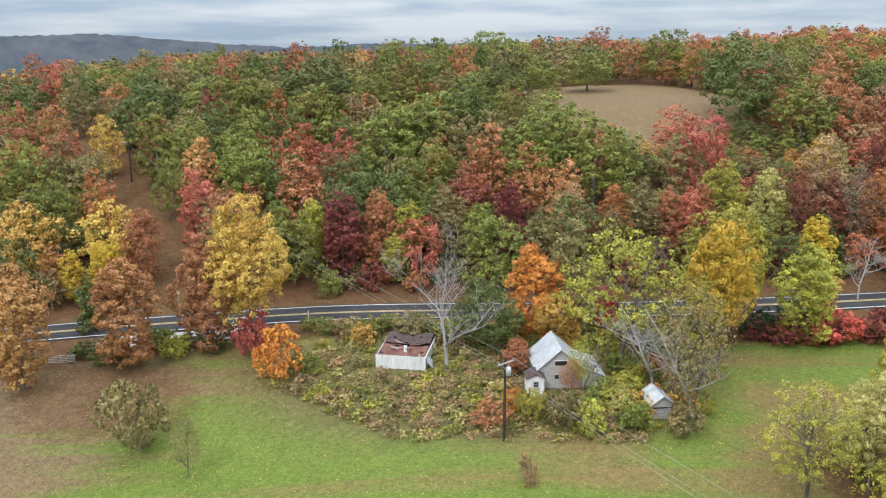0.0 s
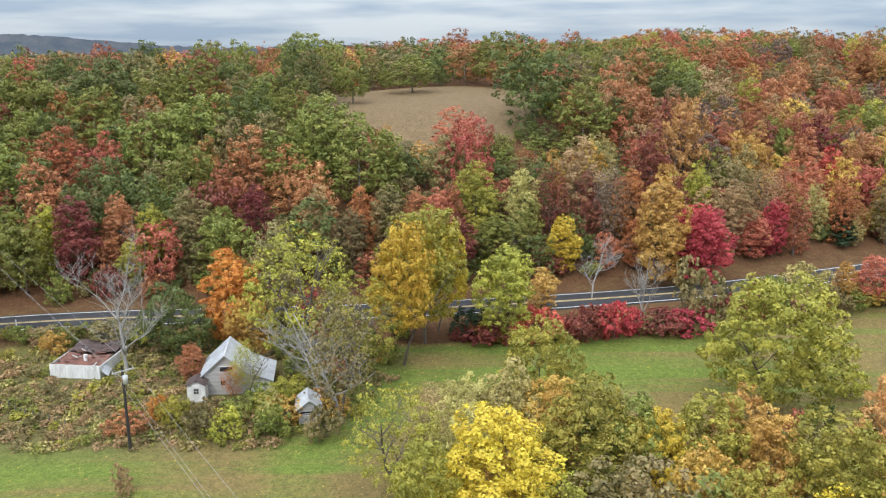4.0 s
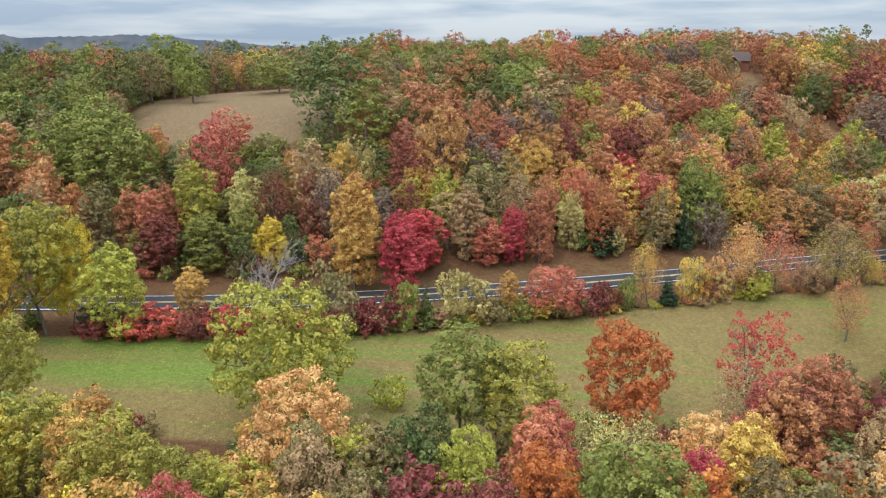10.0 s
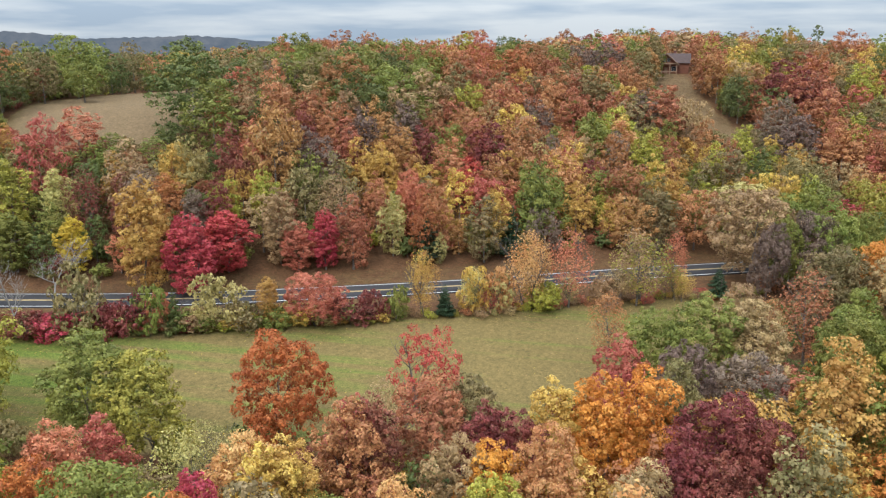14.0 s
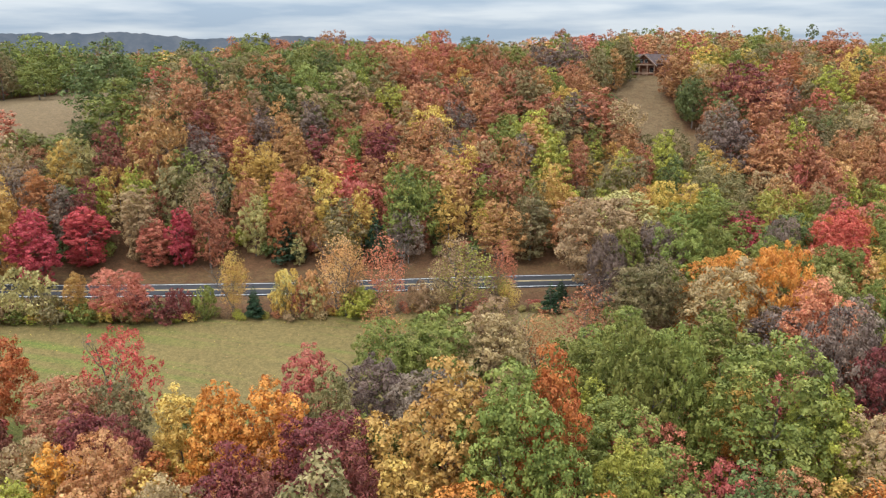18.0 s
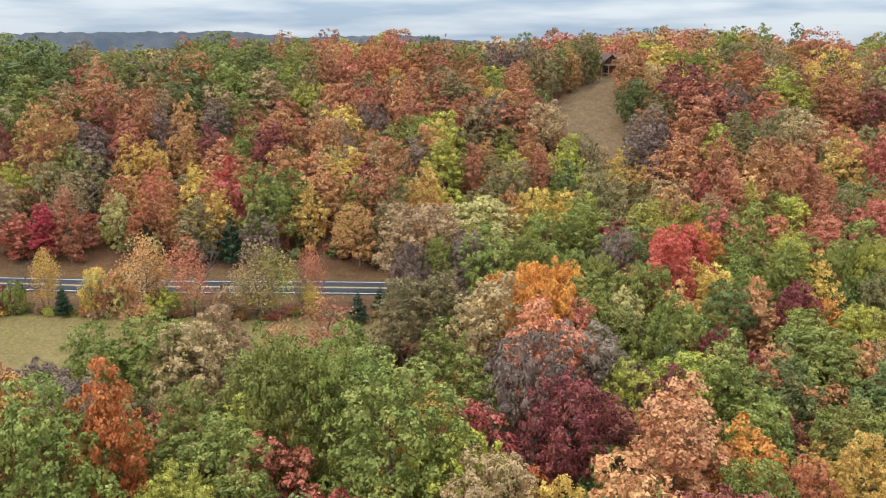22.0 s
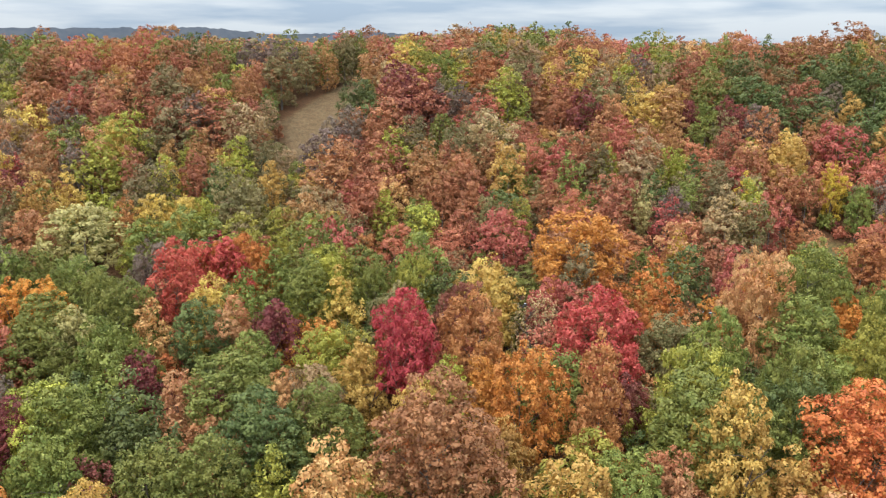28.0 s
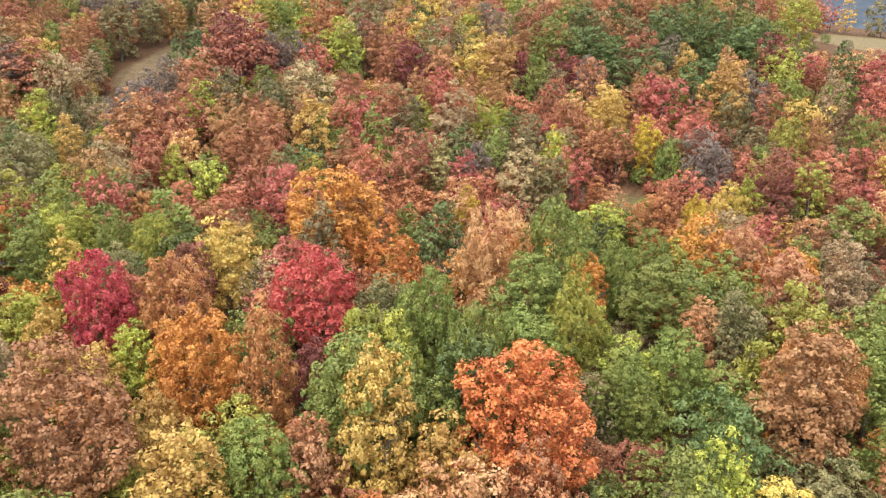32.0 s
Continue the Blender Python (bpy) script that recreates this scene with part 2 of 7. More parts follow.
def ground_material():
    m, n, l, b, _ = nodes_of("grass_and_leaf_litter")
    ge = n.new("ShaderNodeNewGeometry")
    p = ge.outputs["Position"]

    def attr(name):
        a = n.new("ShaderNodeAttribute")
        a.attribute_name = name
        return a.outputs["Fac"]
    big = tex_noise(n, l, p, 0.055, 5, 0.62)
    mid = tex_noise(n, l, p, 0.5, 5, 0.65)
    fine = tex_noise(n, l, p, 5.0, 4, 0.7)
    lush = mixc(n, l, mid, (0.135, 0.20, 0.04), (0.20, 0.25, 0.062))
    straw = mixc(n, l, mid, (0.195, 0.155, 0.068), (0.285, 0.212, 0.092))
    tan = mixc(n, l, mid, (0.19, 0.14, 0.082), (0.265, 0.185, 0.115))
    dry = mixc(n, l, attr("field"), straw, tan)
    rough = mixc(n, l, mid, (0.115, 0.12, 0.045), (0.22, 0.18, 0.085))
    mp = n.new("ShaderNodeMapping")
    mp.inputs["Scale"].default_value = (0.012, 0.38, 0.1)
    mp.inputs["Rotation"].default_value = (0, 0, radians(-14))
    l.new(p, mp.inputs["Vector"])
    streak = tex_noise(n, l, mp.outputs["Vector"], 1.0, 4, 0.6)
    k = n.new("ShaderNodeMath")
    k.operation = "MULTIPLY_ADD"
    l.new(streak, k.inputs[0])
    k.inputs[1].default_value = 2.3
    l.new(attr("dry"), k.inputs[2])
    k2 = n.new("ShaderNodeMath")
    k2.operation = "MULTIPLY_ADD"
    l.new(big, k2.inputs[0])
    k2.inputs[1].default_value = 1.1
    l.new(k.outputs[0], k2.inputs[2])
    k3 = n.new("ShaderNodeMath")
    k3.operation = "MULTIPLY"
    l.new(k2.outputs[0], k3.inputs[0])
    k3.inputs[1].default_value = 0.5
    dryness = ramp(n, l, k3.outputs[0], (0.53, (0, 0, 0)), (0.80, (1, 1, 1)))
    grass = mixc(n, l, dryness, lush, dry)
    grass = mixc(n, l, attr("wild"), grass, rough)
    litter = mixc(n, l, mid, (0.10, 0.055, 0.032), (0.21, 0.11, 0.06))
    edge = n.new("ShaderNodeMath")
    edge.operation = "MULTIPLY_ADD"
    l.new(mid, edge.inputs[0])
    edge.inputs[1].default_value = 0.5
    l.new(attr("grass"), edge.inputs[2])
    mask = ramp(n, l, edge.outputs[0], (0.55, (0, 0, 0)), (0.95, (1, 1, 1)))
    col = mixc(n, l, mask, litter, grass)
    spots = ramp(n, l, fine, (0.32, (0.5, 0.52, 0.5)), (0.7, (1.3, 1.25, 1.15)))
    col = mixc(n, l, 0.85, col, spots, "MULTIPLY")
    tuft = tex_noise(n, l, p, 1.6, 4, 0.7)
    col = mixc(n, l, 0.8, col, ramp(n, l, tuft, (0.35, (0.66, 0.7, 0.66)), (0.66, (1.2, 1.15, 1.1))), "MULTIPLY")
    l.new(col, b.inputs["Base Color"])
    b.inputs["Roughness"].default_value = 0.95
    b.inputs["Specular IOR Level"].default_value = 0.1
    bump(n, l, b, fine, 0.8, 0.25)
    return m


GROUND = ground_material()

# ---- the lie of the land ----
def smooth(u):
    u = np.clip(u, 0.0, 1.0)
    return u * u * (3 - 2 * u)


def soft_interp(x, xs, ys):
    """Piecewise curve, rounded at its knots."""
    return sum(np.interp(x + d, xs, ys) for d in (-9, -4.5, 0, 4.5, 9)) / 5


def road_y(x):
    return soft_interp(x, (-400, -120, -55, -16, 29, 60, 84, 127, 145, 178, 215, 250, 290, 330, 600),
                       (-20, 92, 110, 116, 117, 120.5, 125, 138.6, 145.5, 157, 172, 187, 202, 212, 240))


def road_z(x):
    return soft_interp(x, (-400, -100, -50, -20, 0, 60, 100, 130, 165, 240, 330, 600), (-12, 0.1, 0.6, 1.25, 1.3, 1.0, 0.7, 0.75, 1.1, 0.5, -3.2, -14))


def ground_z(x, y):
    x, y = np.asarray(x, float), np.asarray(y, float)
    s = y - road_y(x)
    zr = road_z(x)
    near = soft_interp(x, (-200, -80, -25, 0, 80, 160, 260, 400), (-12, -7, -2.2, 0, -2.0, -3.0, -7.0, -14))
    reach = soft_interp(x, (-200, -60, 40, 80, 130, 180, 240, 300), (130, 105, 72, 74, 132, 142, 110, 105))
    top = soft_interp(x, (-300, -120, -40, 40, 90, 130, 180, 240, 300, 400), (12, 20, 24, 26.5, 26.5, 28.5, 31.5, 27, 29, 21))
    south = zr + (near - zr) * smooth((-s - 6) / 45)
    north = zr + (top - zr) * smooth((s + 0.10 * reach - 3) / (1.12 * reach)) * smooth((s - 5) / 14)
    z = np.where(s < 0, south, north)
    z = z + np.clip(s - 30, 0, 200) / 200 * (1.6 * np.sin(x * 0.041 + y * 0.017) + 1.1 * np.sin(y * 0.063 - x * 0.02))
    # the plateau falls away to a valley far off
    d = np.hypot(x - 100, y - 100)
    west = smooth((-x - 95 - 0.15 * (y - 100)) / 260) * smooth((y - 150) / 250)
    z = z - 30 * west
    return z - 130 * smooth((d - 420) / 1400) + (1 - smooth((d - 420) / 1400)) * 0


def inside(x, y, cx, cy, rx, ry, turn=0.0, soft=0.15):
    """1 within an ellipse, 0 outside, with a soft rim."""
    c, s = math.cos(radians(turn)), math.sin(radians(turn))
    u, v = ((x - cx) * c + (y - cy) * s) / rx, (-(x - cx) * s + (y - cy) * c) / ry
    return 1 - smooth((np.hypot(u, v) - 1 + soft) / (2 * soft))


def hill_field(x, y):
    return inside(x, y, 41, 206, 29, 43, 0, 0.08)


def east_field(x, y):
    return inside(x, y, 347, 352, 28, 42, 0, 0.1)


def cut_strip(x, y):
    """The mown strip that climbs to the house on the ridge."""
    mid = np.interp(y, (212, 230, 240, 255, 285), (187, 184, 177.5, 175.5, 174))
    half = np.interp(y, (212, 230, 240, 255, 285), (8, 10, 11, 9, 7))
    return (1 - smooth((np.abs(x - mid) - half) / 3 + 0.5)) * smooth((y - 212) / 8) * (1 - smooth((y - 292) / 6))


def south_edge(x):
    return soft_interp(x, (-60, 28, 40, 75, 100, 130, 150, 172, 190), (60, 66, 80, 78, 80, 88, 102, 124, 140))


def meadow(x, y):
    s = y - road_y(x)
    strip = smooth((y - south_edge(x)) / 3) * smooth((-12 - s) / 4) * (1 - smooth((x - 168) / 12)) * smooth((x - 24) / 8)
    yard = inside(x, y, -16, 64, 54, 44, 0, 0.12)
    return np.maximum(strip, yard * smooth((-8 - s) / 5))


def power_cut(x, y):
    """The swath under the power line, beyond the road."""
    mid = np.interp(y, (118, 125, 139, 157, 169, 180, 230), (-40, -43, -49, -59, -69, -79, -118))
    return (1 - smooth((np.abs(x - mid) - 6.5) / 3)) * smooth((y - 116) / 6) * (1 - smooth((y - 215) / 10))


def glade(x, y):
    """Open rough ground beside the road in the east."""
    return np.max([inside(x, y, 292, 205, 11, 6, 20, 0.3), inside(x, y, 289, 226, 9, 5, 10, 0.3), inside(x, y, 324, 212, 12, 7, 15, 0.3)], axis=0)


def verge(x, y):
    s = y - road_y(x)
    return smooth((s + 10.5) / 3) * (1 - smooth((s - 7 - 4 * smooth((x - 60) / 20)) / 3)) * (1 - smooth((x - 185) / 20))


def spread(core0, core1, step, far, grow):
    """Even steps through the core, growing steps out to the horizon."""
    mid = list(np.arange(core0, core1 + 0.1, step))
    lo, hi, d = [core0], [core1], step
    while hi[-1] < far:
        d *= grow
        hi.append(hi[-1] + d)
        lo.append(lo[-1] - d)
    return np.array(lo[:0:-1] + mid + hi[1:])


def grid_mesh(name, xs, ys, zf, mat, attrs=()):
    gx, gy = np.meshgrid(xs, ys)
    gz = zf(gx, gy)
    nx, ny = len(xs), len(ys)
    v = np.stack([gx, gy, gz], -1).reshape(-1, 3)
    i = np.arange(nx * ny).reshape(ny, nx)
    q = np.stack([i[:-1, :-1], i[:-1, 1:], i[1:, 1:], i[1:, :-1]], -1).reshape(-1, 4)
    me = mesh_arrays(name, v, q, [mat])
    for key, fn in attrs:
        a = me.attributes.new(key, "FLOAT", "POINT")
        a.data.foreach_set("value", np.asarray(fn(gx, gy), np.float32).ravel())
    me.polygons.foreach_set("use_smooth", np.ones(len(q), bool))
    return me


def mesh_arrays(name, verts, quads, mats, mat_index=None):
    me = bpy.data.meshes.new(name)
    verts, quads = np.asarray(verts, np.float32), np.asarray(quads, np.int32)
    k = quads.shape[1]
    me.vertices.add(len(verts))
    me.vertices.foreach_set("co", verts.ravel())
    me.loops.add(quads.size)
    me.loops.foreach_set("vertex_index", quads.ravel())
    me.polygons.add(len(quads))
    me.polygons.foreach_set("loop_start", np.arange(0, quads.size, k, dtype=np.int32))
    for mt in mats:
        me.materials.append(mt)
    if mat_index is not None:
        me.polygons.foreach_set("material_index", np.asarray(mat_index, np.int32))
    me.update(calc_edges=True)
    return me


def dry_mask(x, y):
    yard_green = inside(x, y, -16, 74, 32, 12, -20, 0.3) + inside(x, y, 27, 84, 6, 14, -20, 0.5)
    strip_green = 0.75 * inside(x, y, 56, 99, 26, 9, 10, 0.7) + 0.35 * inside(x, y, 100, 105, 40, 8, 17, 0.7)
    return -0.14 + 0.10 * smooth((x - 45) / 70) - 0.55 * np.clip(yard_green + strip_green, 0, 1) + 0.4 * inside(x, y, -47, 86, 15, 18, 0, 0.5) + 0.6 * hill_field(x, y) + 0.4 * east_field(x, y) + 0.5 * cut_strip(x, y)


def wild_mask(x, y):
    s = y - road_y(x)
    ruin = inside(x, y, 2, 92, 26, 14, 0, 0.3)
    return np.clip(ruin + cut_strip(x, y) * 0.2 + 0.7 * power_cut(x, y) + verge(x, y) * 0.8 + glade(x, y), 0, 1)


def grass_mask(x, y):
    return np.clip(meadow(x, y) * (1 - 0.55 * inside(x, y, -38, 90, 15, 10, 0, 0.4)) + hill_field(x, y) + east_field(x, y) + 0.55 * cut_strip(x, y) + 0.35 * power_cut(x, y)
                   + 0.8 * inside(x, y, 2, 92, 28, 15, 0, 0.3) + verge(x, y) * 0.35 + 0.7 * glade(x, y), 0, 1)


ground = tagged(new("ground", grid_mesh("ground", spread(-140, 400, 3.0, 4500, 1.16), spread(-30, 320, 3.0, 4500, 1.16), ground_z, GROUND,
                                        (("grass", grass_mask), ("dry", dry_mask), ("wild", wild_mask), ("field", lambda x, y: np.clip(hill_field(x, y) + cut_strip(x, y) + 0.6 * east_field(x, y) + inside(x, y, -44, 86, 18, 16, 0, 0.5), 0, 1))))),
                "rolling ground with mown grass, dry field and leaf litter", "ground", kind="structure")


def ribbon(name, offset0, offset1, lift, mat, x0=-330, x1=520, step=2.0):
    """A band along the road between two offsets from its centre line."""
    xs = np.arange(x0, x1, step)
    dy = np.gradient(road_y(xs), xs)
    nx, ny = -dy / np.hypot(1, dy), 1 / np.hypot(1, dy)
    rows = []
    for o in (offset0, offset1):
        rows.append(np.stack([xs + nx * o, road_y(xs) + ny * o, road_z(xs) + lift], -1))
    low = [r - [0, 0, 0.25] for r in rows]
    v = np.concatenate([low[0], rows[0], rows[1], low[1]])
    n = len(xs)
    i = np.arange(n - 1)
    q = np.concatenate([np.stack([i + k * n, i + 1 + k * n, i + 1 + (k + 1) * n, i + (k + 1) * n], -1) for k in range(3)])
    return mesh_arrays(name, v, q, [mat])


road = tagged(new("road", ribbon("road", -3.6, 3.6, 0.14, ASPHALT)), "dark two-lane asphalt road with painted lines", "road", kind="structure")
for nm, o0, o1, mt, lb in (("edge_line", -3.22, -3.0, LINE_WHITE, "white edge line"), ("edge_line", 3.0, 3.22, LINE_WHITE, "white edge line"),
                           ("centre_line", -0.28, -0.08, LINE_YELLOW, "yellow centre line"), ("centre_line", 0.08, 0.28, LINE_YELLOW, "yellow centre line")):
    ln = new(nm, ribbon(nm, o0, o1, 0.15, mt))
    ln.parent = road
    tagged(ln, lb)

# ---- trees: leaf clumps on lobed crowns, tapered trunks with limbs ----
def part(name, me, parent, label=""):
    ob = new(name, me)
    ob.parent = parent
    return tagged(ob, label)


def tube(points, radii, sides=6):
    """A tapered tube along points. Returns verts and quads."""
    pts = np.asarray(points, float)
    n = len(pts)
    t = np.gradient(pts, axis=0)
    t /= np.linalg.norm(t, axis=1)[:, None] + 1e-9
    ref = np.where(np.abs(t[:, 2:3]) > 0.9, [[1.0, 0, 0]], [[0, 0, 1.0]])
    u = np.cross(t, ref)
    u /= np.linalg.norm(u, axis=1)[:, None] + 1e-9
    w = np.cross(t, u)
    a = np.linspace(0, 2 * np.pi, sides, endpoint=False)
    v = pts[:, None] + np.asarray(radii)[:, None, None] * (np.cos(a)[None, :, None] * u[:, None] + np.sin(a)[None, :, None] * w[:, None])
    i = np.arange(n * sides).reshape(n, sides)
    j = np.roll(i, -1, axis=1)
    q = np.stack([i[:-1], j[:-1], j[1:], i[1:]], -1).reshape(-1, 4)
    return v.reshape(-1, 3), q


def join(pieces):
    vs, qs, k = [], [], 0
    for v, q in pieces:
        vs.append(v)
        qs.append(q + k)
        k += len(v)
    return np.concatenate(vs), np.concatenate(qs)


def branches(rng, h, width, stems=1, levels=2, fork=5, r0=0.02, spread_up=0.7, start=0.35, sides=5):
    """Trunk, limbs and twigs of a tree of height h."""
    out = []

    def grow(p, d, length, r, level):
        n = 5
        pts, rad = [p], [r]
        for k in range(1, n):
            d = d + rng.normal(0, 0.13, 3) + [0, 0, 0.05]
            d /= np.linalg.norm(d)
            pts.append(pts[-1] + d * length / (n - 1))
            rad.append(max(r * (1 - 0.8 * k / (n - 1)), 0.012))
        out.append(tube(pts, rad, sides if level < 2 else 3))
        if level < levels:
            for _ in range(fork if level == 0 else fork - 1):
                f = rng.uniform(start if level == 0 else 0.3, 0.97)
                i = min(int(f * (n - 1)), n - 2)
                w = f * (n - 1) - i
                base = pts[i] * (1 - w) + pts[i + 1] * w
                az = rng.uniform(0, 2 * np.pi)
                side = np.array([np.cos(az), np.sin(az), 0])
                dd = d * 0.35 * (1 if level else 0.6) + side * rng.uniform(0.7, 1.1) + [0, 0, spread_up * rng.uniform(0.4, 1.2)]
                dd /= np.linalg.norm(dd)
                ln = width * 0.5 * rng.uniform(0.75, 1.25) * (1 - 0.5 * max(f - 0.5, 0)) if level == 0 else length * rng.uniform(0.4, 0.7)
                grow(base, dd, ln, max(r * (1 - 0.7 * f) * 0.62, 0.022), level + 1)
    for s in range(stems):
        lean = rng.normal(0, 0.05 if stems == 1 else 0.28, 3)
        d = np.array([lean[0], lean[1], 1.0])
        grow(np.array([rng.normal(0, 0.12), rng.normal(0, 0.12), -0.5]) * (1 if stems > 1 else [0.01, 0.01, 1]), d / np.linalg.norm(d), h * rng.uniform(0.85, 0.98), h * r0 / math.sqrt(stems), 0)
    return join(out)


def lobes_round(rng, h, w, n=24, low=0.08, rough=1.0):
    """A broad crown: uneven boughs round a core, some standing out past the rest."""
    mid, rz = h * (low + (1 - low) * 0.48), h * (1 - low) * 0.5
    out = [((0, 0, mid), (w * 0.29, w * 0.29, rz * 0.60))]
    lean = rng.uniform(-0.12, 0.12, 2)
    for i in range(n):
        z = 1 - 1.86 * (i + rng.uniform(0.2, 0.8)) / n
        a = i * 2.39996 + rng.uniform(-0.6, 0.6)
        r = math.sqrt(max(1 - z * z, 0.0))
        k = rng.uniform(0.60, 0.86) if rng.random() > 0.2 else rng.uniform(0.82, 0.82 + 0.17 * rough)
        s = rng.uniform(0.20, 0.40)
        out.append(((r * math.cos(a) * k * w / 2 + lean[0] * w * z, r * math.sin(a) * k * w / 2 + lean[1] * w * z, mid + z * rz * k * rng.uniform(0.92, 1.12)),
                    (s * w / 2, s * w / 2, s * (0.42 * rz + 0.24 * w))))
    return out


def lobes_tall(rng, h, w, low=0.1, n=24, peak=0.42):
    """An upright crown, widest below the middle, running out in an uneven tip."""
    out = [((0, 0, h * (low + 0.34 * (1 - low))), (w * 0.24, w * 0.24, h * (1 - low) * 0.34))]
    for i in range(n):
        f = (i + rng.uniform(0.2, 0.8)) / n
        env = (0.58 + 0.42 * f / peak) if f < peak else max(1 - ((f - peak) / (1 - peak)) ** 2.7, 0.16)
        a = i * 2.39996 + rng.uniform(-0.7, 0.7)
        off = env * w / 2 * rng.uniform(0.45, 0.84)
        s = max(w / 2 * rng.uniform(0.22, 0.40) * (0.6 + 0.4 * env), 0.3)
        out.append(((off * math.cos(a), off * math.sin(a), h * (low + (1 - low) * f * 0.95)), (s, s, s * rng.uniform(1.0, 1.5))))
    return out


def lobes_cone(rng, h, w, low=0.06, n=34):
    out = [((0, 0, h * 0.38), (w * 0.16, w * 0.16, h * 0.36))]
    for i in range(n):
        f = (i + 0.5) / n
        env = (1 - f) ** 0.85
        a = i * 2.39996
        off = env * w / 2 * rng.uniform(0.5, 0.75)
        s = max(env * w / 2 * 0.38, 0.16)
        out.append(((off * math.cos(a), off * math.sin(a), h * (low + (1 - low) * f)), (s, s, s * 0.7)))
    return out


def leaf_clumps(rng, lobes, count, size, scatter=0.1, up=0.35, ragged=0.4):
    """Small leaf sprays on the outer skin of the boughs. Returns verts and triangles."""
    c = np.array([l[0] for l in lobes])
    r = np.array([l[1] for l in lobes])
    area = r[:, 0] * (r[:, 0] + r[:, 2])
    n = count * 4
    k = rng.choice(len(lobes), n, p=area / area.sum())
    d = rng.normal(size=(n, 3))
    d /= np.linalg.norm(d, axis=1)[:, None]
    p = c[k] + r[k] * d * (1.05 - 0.5 * rng.uniform(0, 1, n) ** 1.6 + scatter * np.abs(rng.normal(0, 1, n)))[:, None]
    q = np.linalg.norm((p[:, None] - c[None]) / r[None], axis=2)
    q[np.arange(n), k] = 9
    keep = np.nonzero(q.min(axis=1) > 0.70)[0][:count]
    p, d = p[keep], d[keep]
    m = len(p)
    nr = d + rng.normal(0, ragged, (m, 3)) + [0, 0, up]
    nr /= np.linalg.norm(nr, axis=1)[:, None]
    u = np.cross(nr, rng.normal(size=(m, 3)))
    u /= np.linalg.norm(u, axis=1)[:, None]
    w = np.cross(nr, u)
    a = (size * rng.uniform(0.6, 1.45, m))[:, None]
    b = a * rng.uniform(0.7, 1.3, m)[:, None]
    v = np.stack([p - u * a - w * b * 0.55, p + u * a - w * b * 0.55, p + w * b], 1).reshape(-1, 3)
    return v, np.arange(m * 3).reshape(m, 3)


def ball(subdiv):
    bm = bmesh.new()
    bmesh.ops.create_icosphere(bm, subdivisions=subdiv, radius=1.0)
    v = np.array([p.co[:] for p in bm.verts])
    f = np.array([[p.index for p in t.verts] for t in bm.faces])
    bm.free()
    return v, f


BALLS = {1: ball(1)}


def crown_puffs(rng, lobes, puff, leaves, size, gap=1.15, ragged=0.4):
    """A closed crown: leaf sprays gathered in rounded puffs set close over every bough."""
    c = np.array([l[0] for l in lobes], float)
    r = np.array([l[1] for l in lobes], float)
    area = r[:, 0] * (r[:, 0] + r[:, 2])
    n = 60 * len(lobes)
    k = rng.choice(len(lobes), n, p=area / area.sum())
    d = rng.normal(size=(n, 3))
    d /= np.linalg.norm(d, axis=1)[:, None]
    p = c[k] + r[k] * d * rng.uniform(0.86, 1.12, n)[:, None]
    q = np.linalg.norm((p[:, None] - c[None]) / r[None], axis=2)
    q[np.arange(n), k] = 9
    ok = np.nonzero((q.min(axis=1) > 0.88) & (d[:, 2] > -0.7))[0]
    p, d = p[ok], d[ok]
    chosen = np.empty((0, 3))
    keep = []
    for i in range(len(p)):
        if not len(chosen) or ((chosen - p[i]) ** 2).sum(axis=1).min() > (gap * puff) ** 2:
            keep.append(i)
            chosen = np.vstack([chosen, p[i]])
    p, d = p[keep], d[keep]
    rad = puff * rng.uniform(0.45, 1.4, len(p))
    m = len(p)
    shape = rng.uniform(0.75, 1.3, (m, 3)) * [1, 1, 0.8]
    j = np.repeat(np.arange(m), np.maximum(rng.poisson(leaves * (rad / puff) ** 2), 2))
    dd = rng.normal(size=(len(j), 3)) + 0.9 * d[j] + [0, 0, 0.3]
    dd /= np.linalg.norm(dd, axis=1)[:, None]
    at = p[j] + dd * (rad[j] * (0.35 + 0.75 * rng.random(len(j)) ** 0.6))[:, None] * shape[j]
    nr = dd + rng.normal(0, ragged, dd.shape) + [0, 0, 0.15]
    nr /= np.linalg.norm(nr, axis=1)[:, None]
    u = np.cross(nr, rng.normal(size=nr.shape))
    u /= np.linalg.norm(u, axis=1)[:, None]
    w = np.cross(nr, u)
    a = (size * rng.uniform(0.6, 1.4, len(j)))[:, None]
    b = a * rng.uniform(0.8, 1.3, len(j))[:, None]
    return np.stack([at - u * a - w * b * 0.55, at + u * a - w * b * 0.55, at + w * b], 1).reshape(-1, 3), np.arange(len(j) * 3).reshape(-1, 3)


def inner_boughs(rng, lobes, subdiv, scale):
    """The dense inside of each bough, under the leaf sprays: a lumpy mass, not a smooth ball."""
    bv, bf = BALLS[subdiv]
    pieces = []
    for c, r in lobes:
        lump = 1 + rng.normal(0, 0.18, len(bv))
        pieces.append((np.array(c) + bv * lump[:, None] * np.array(r) * scale, bf))
    return join(pieces)


FORMS = {}  # form -> list of (height, width, trunk mesh, crown verts, crown quads)


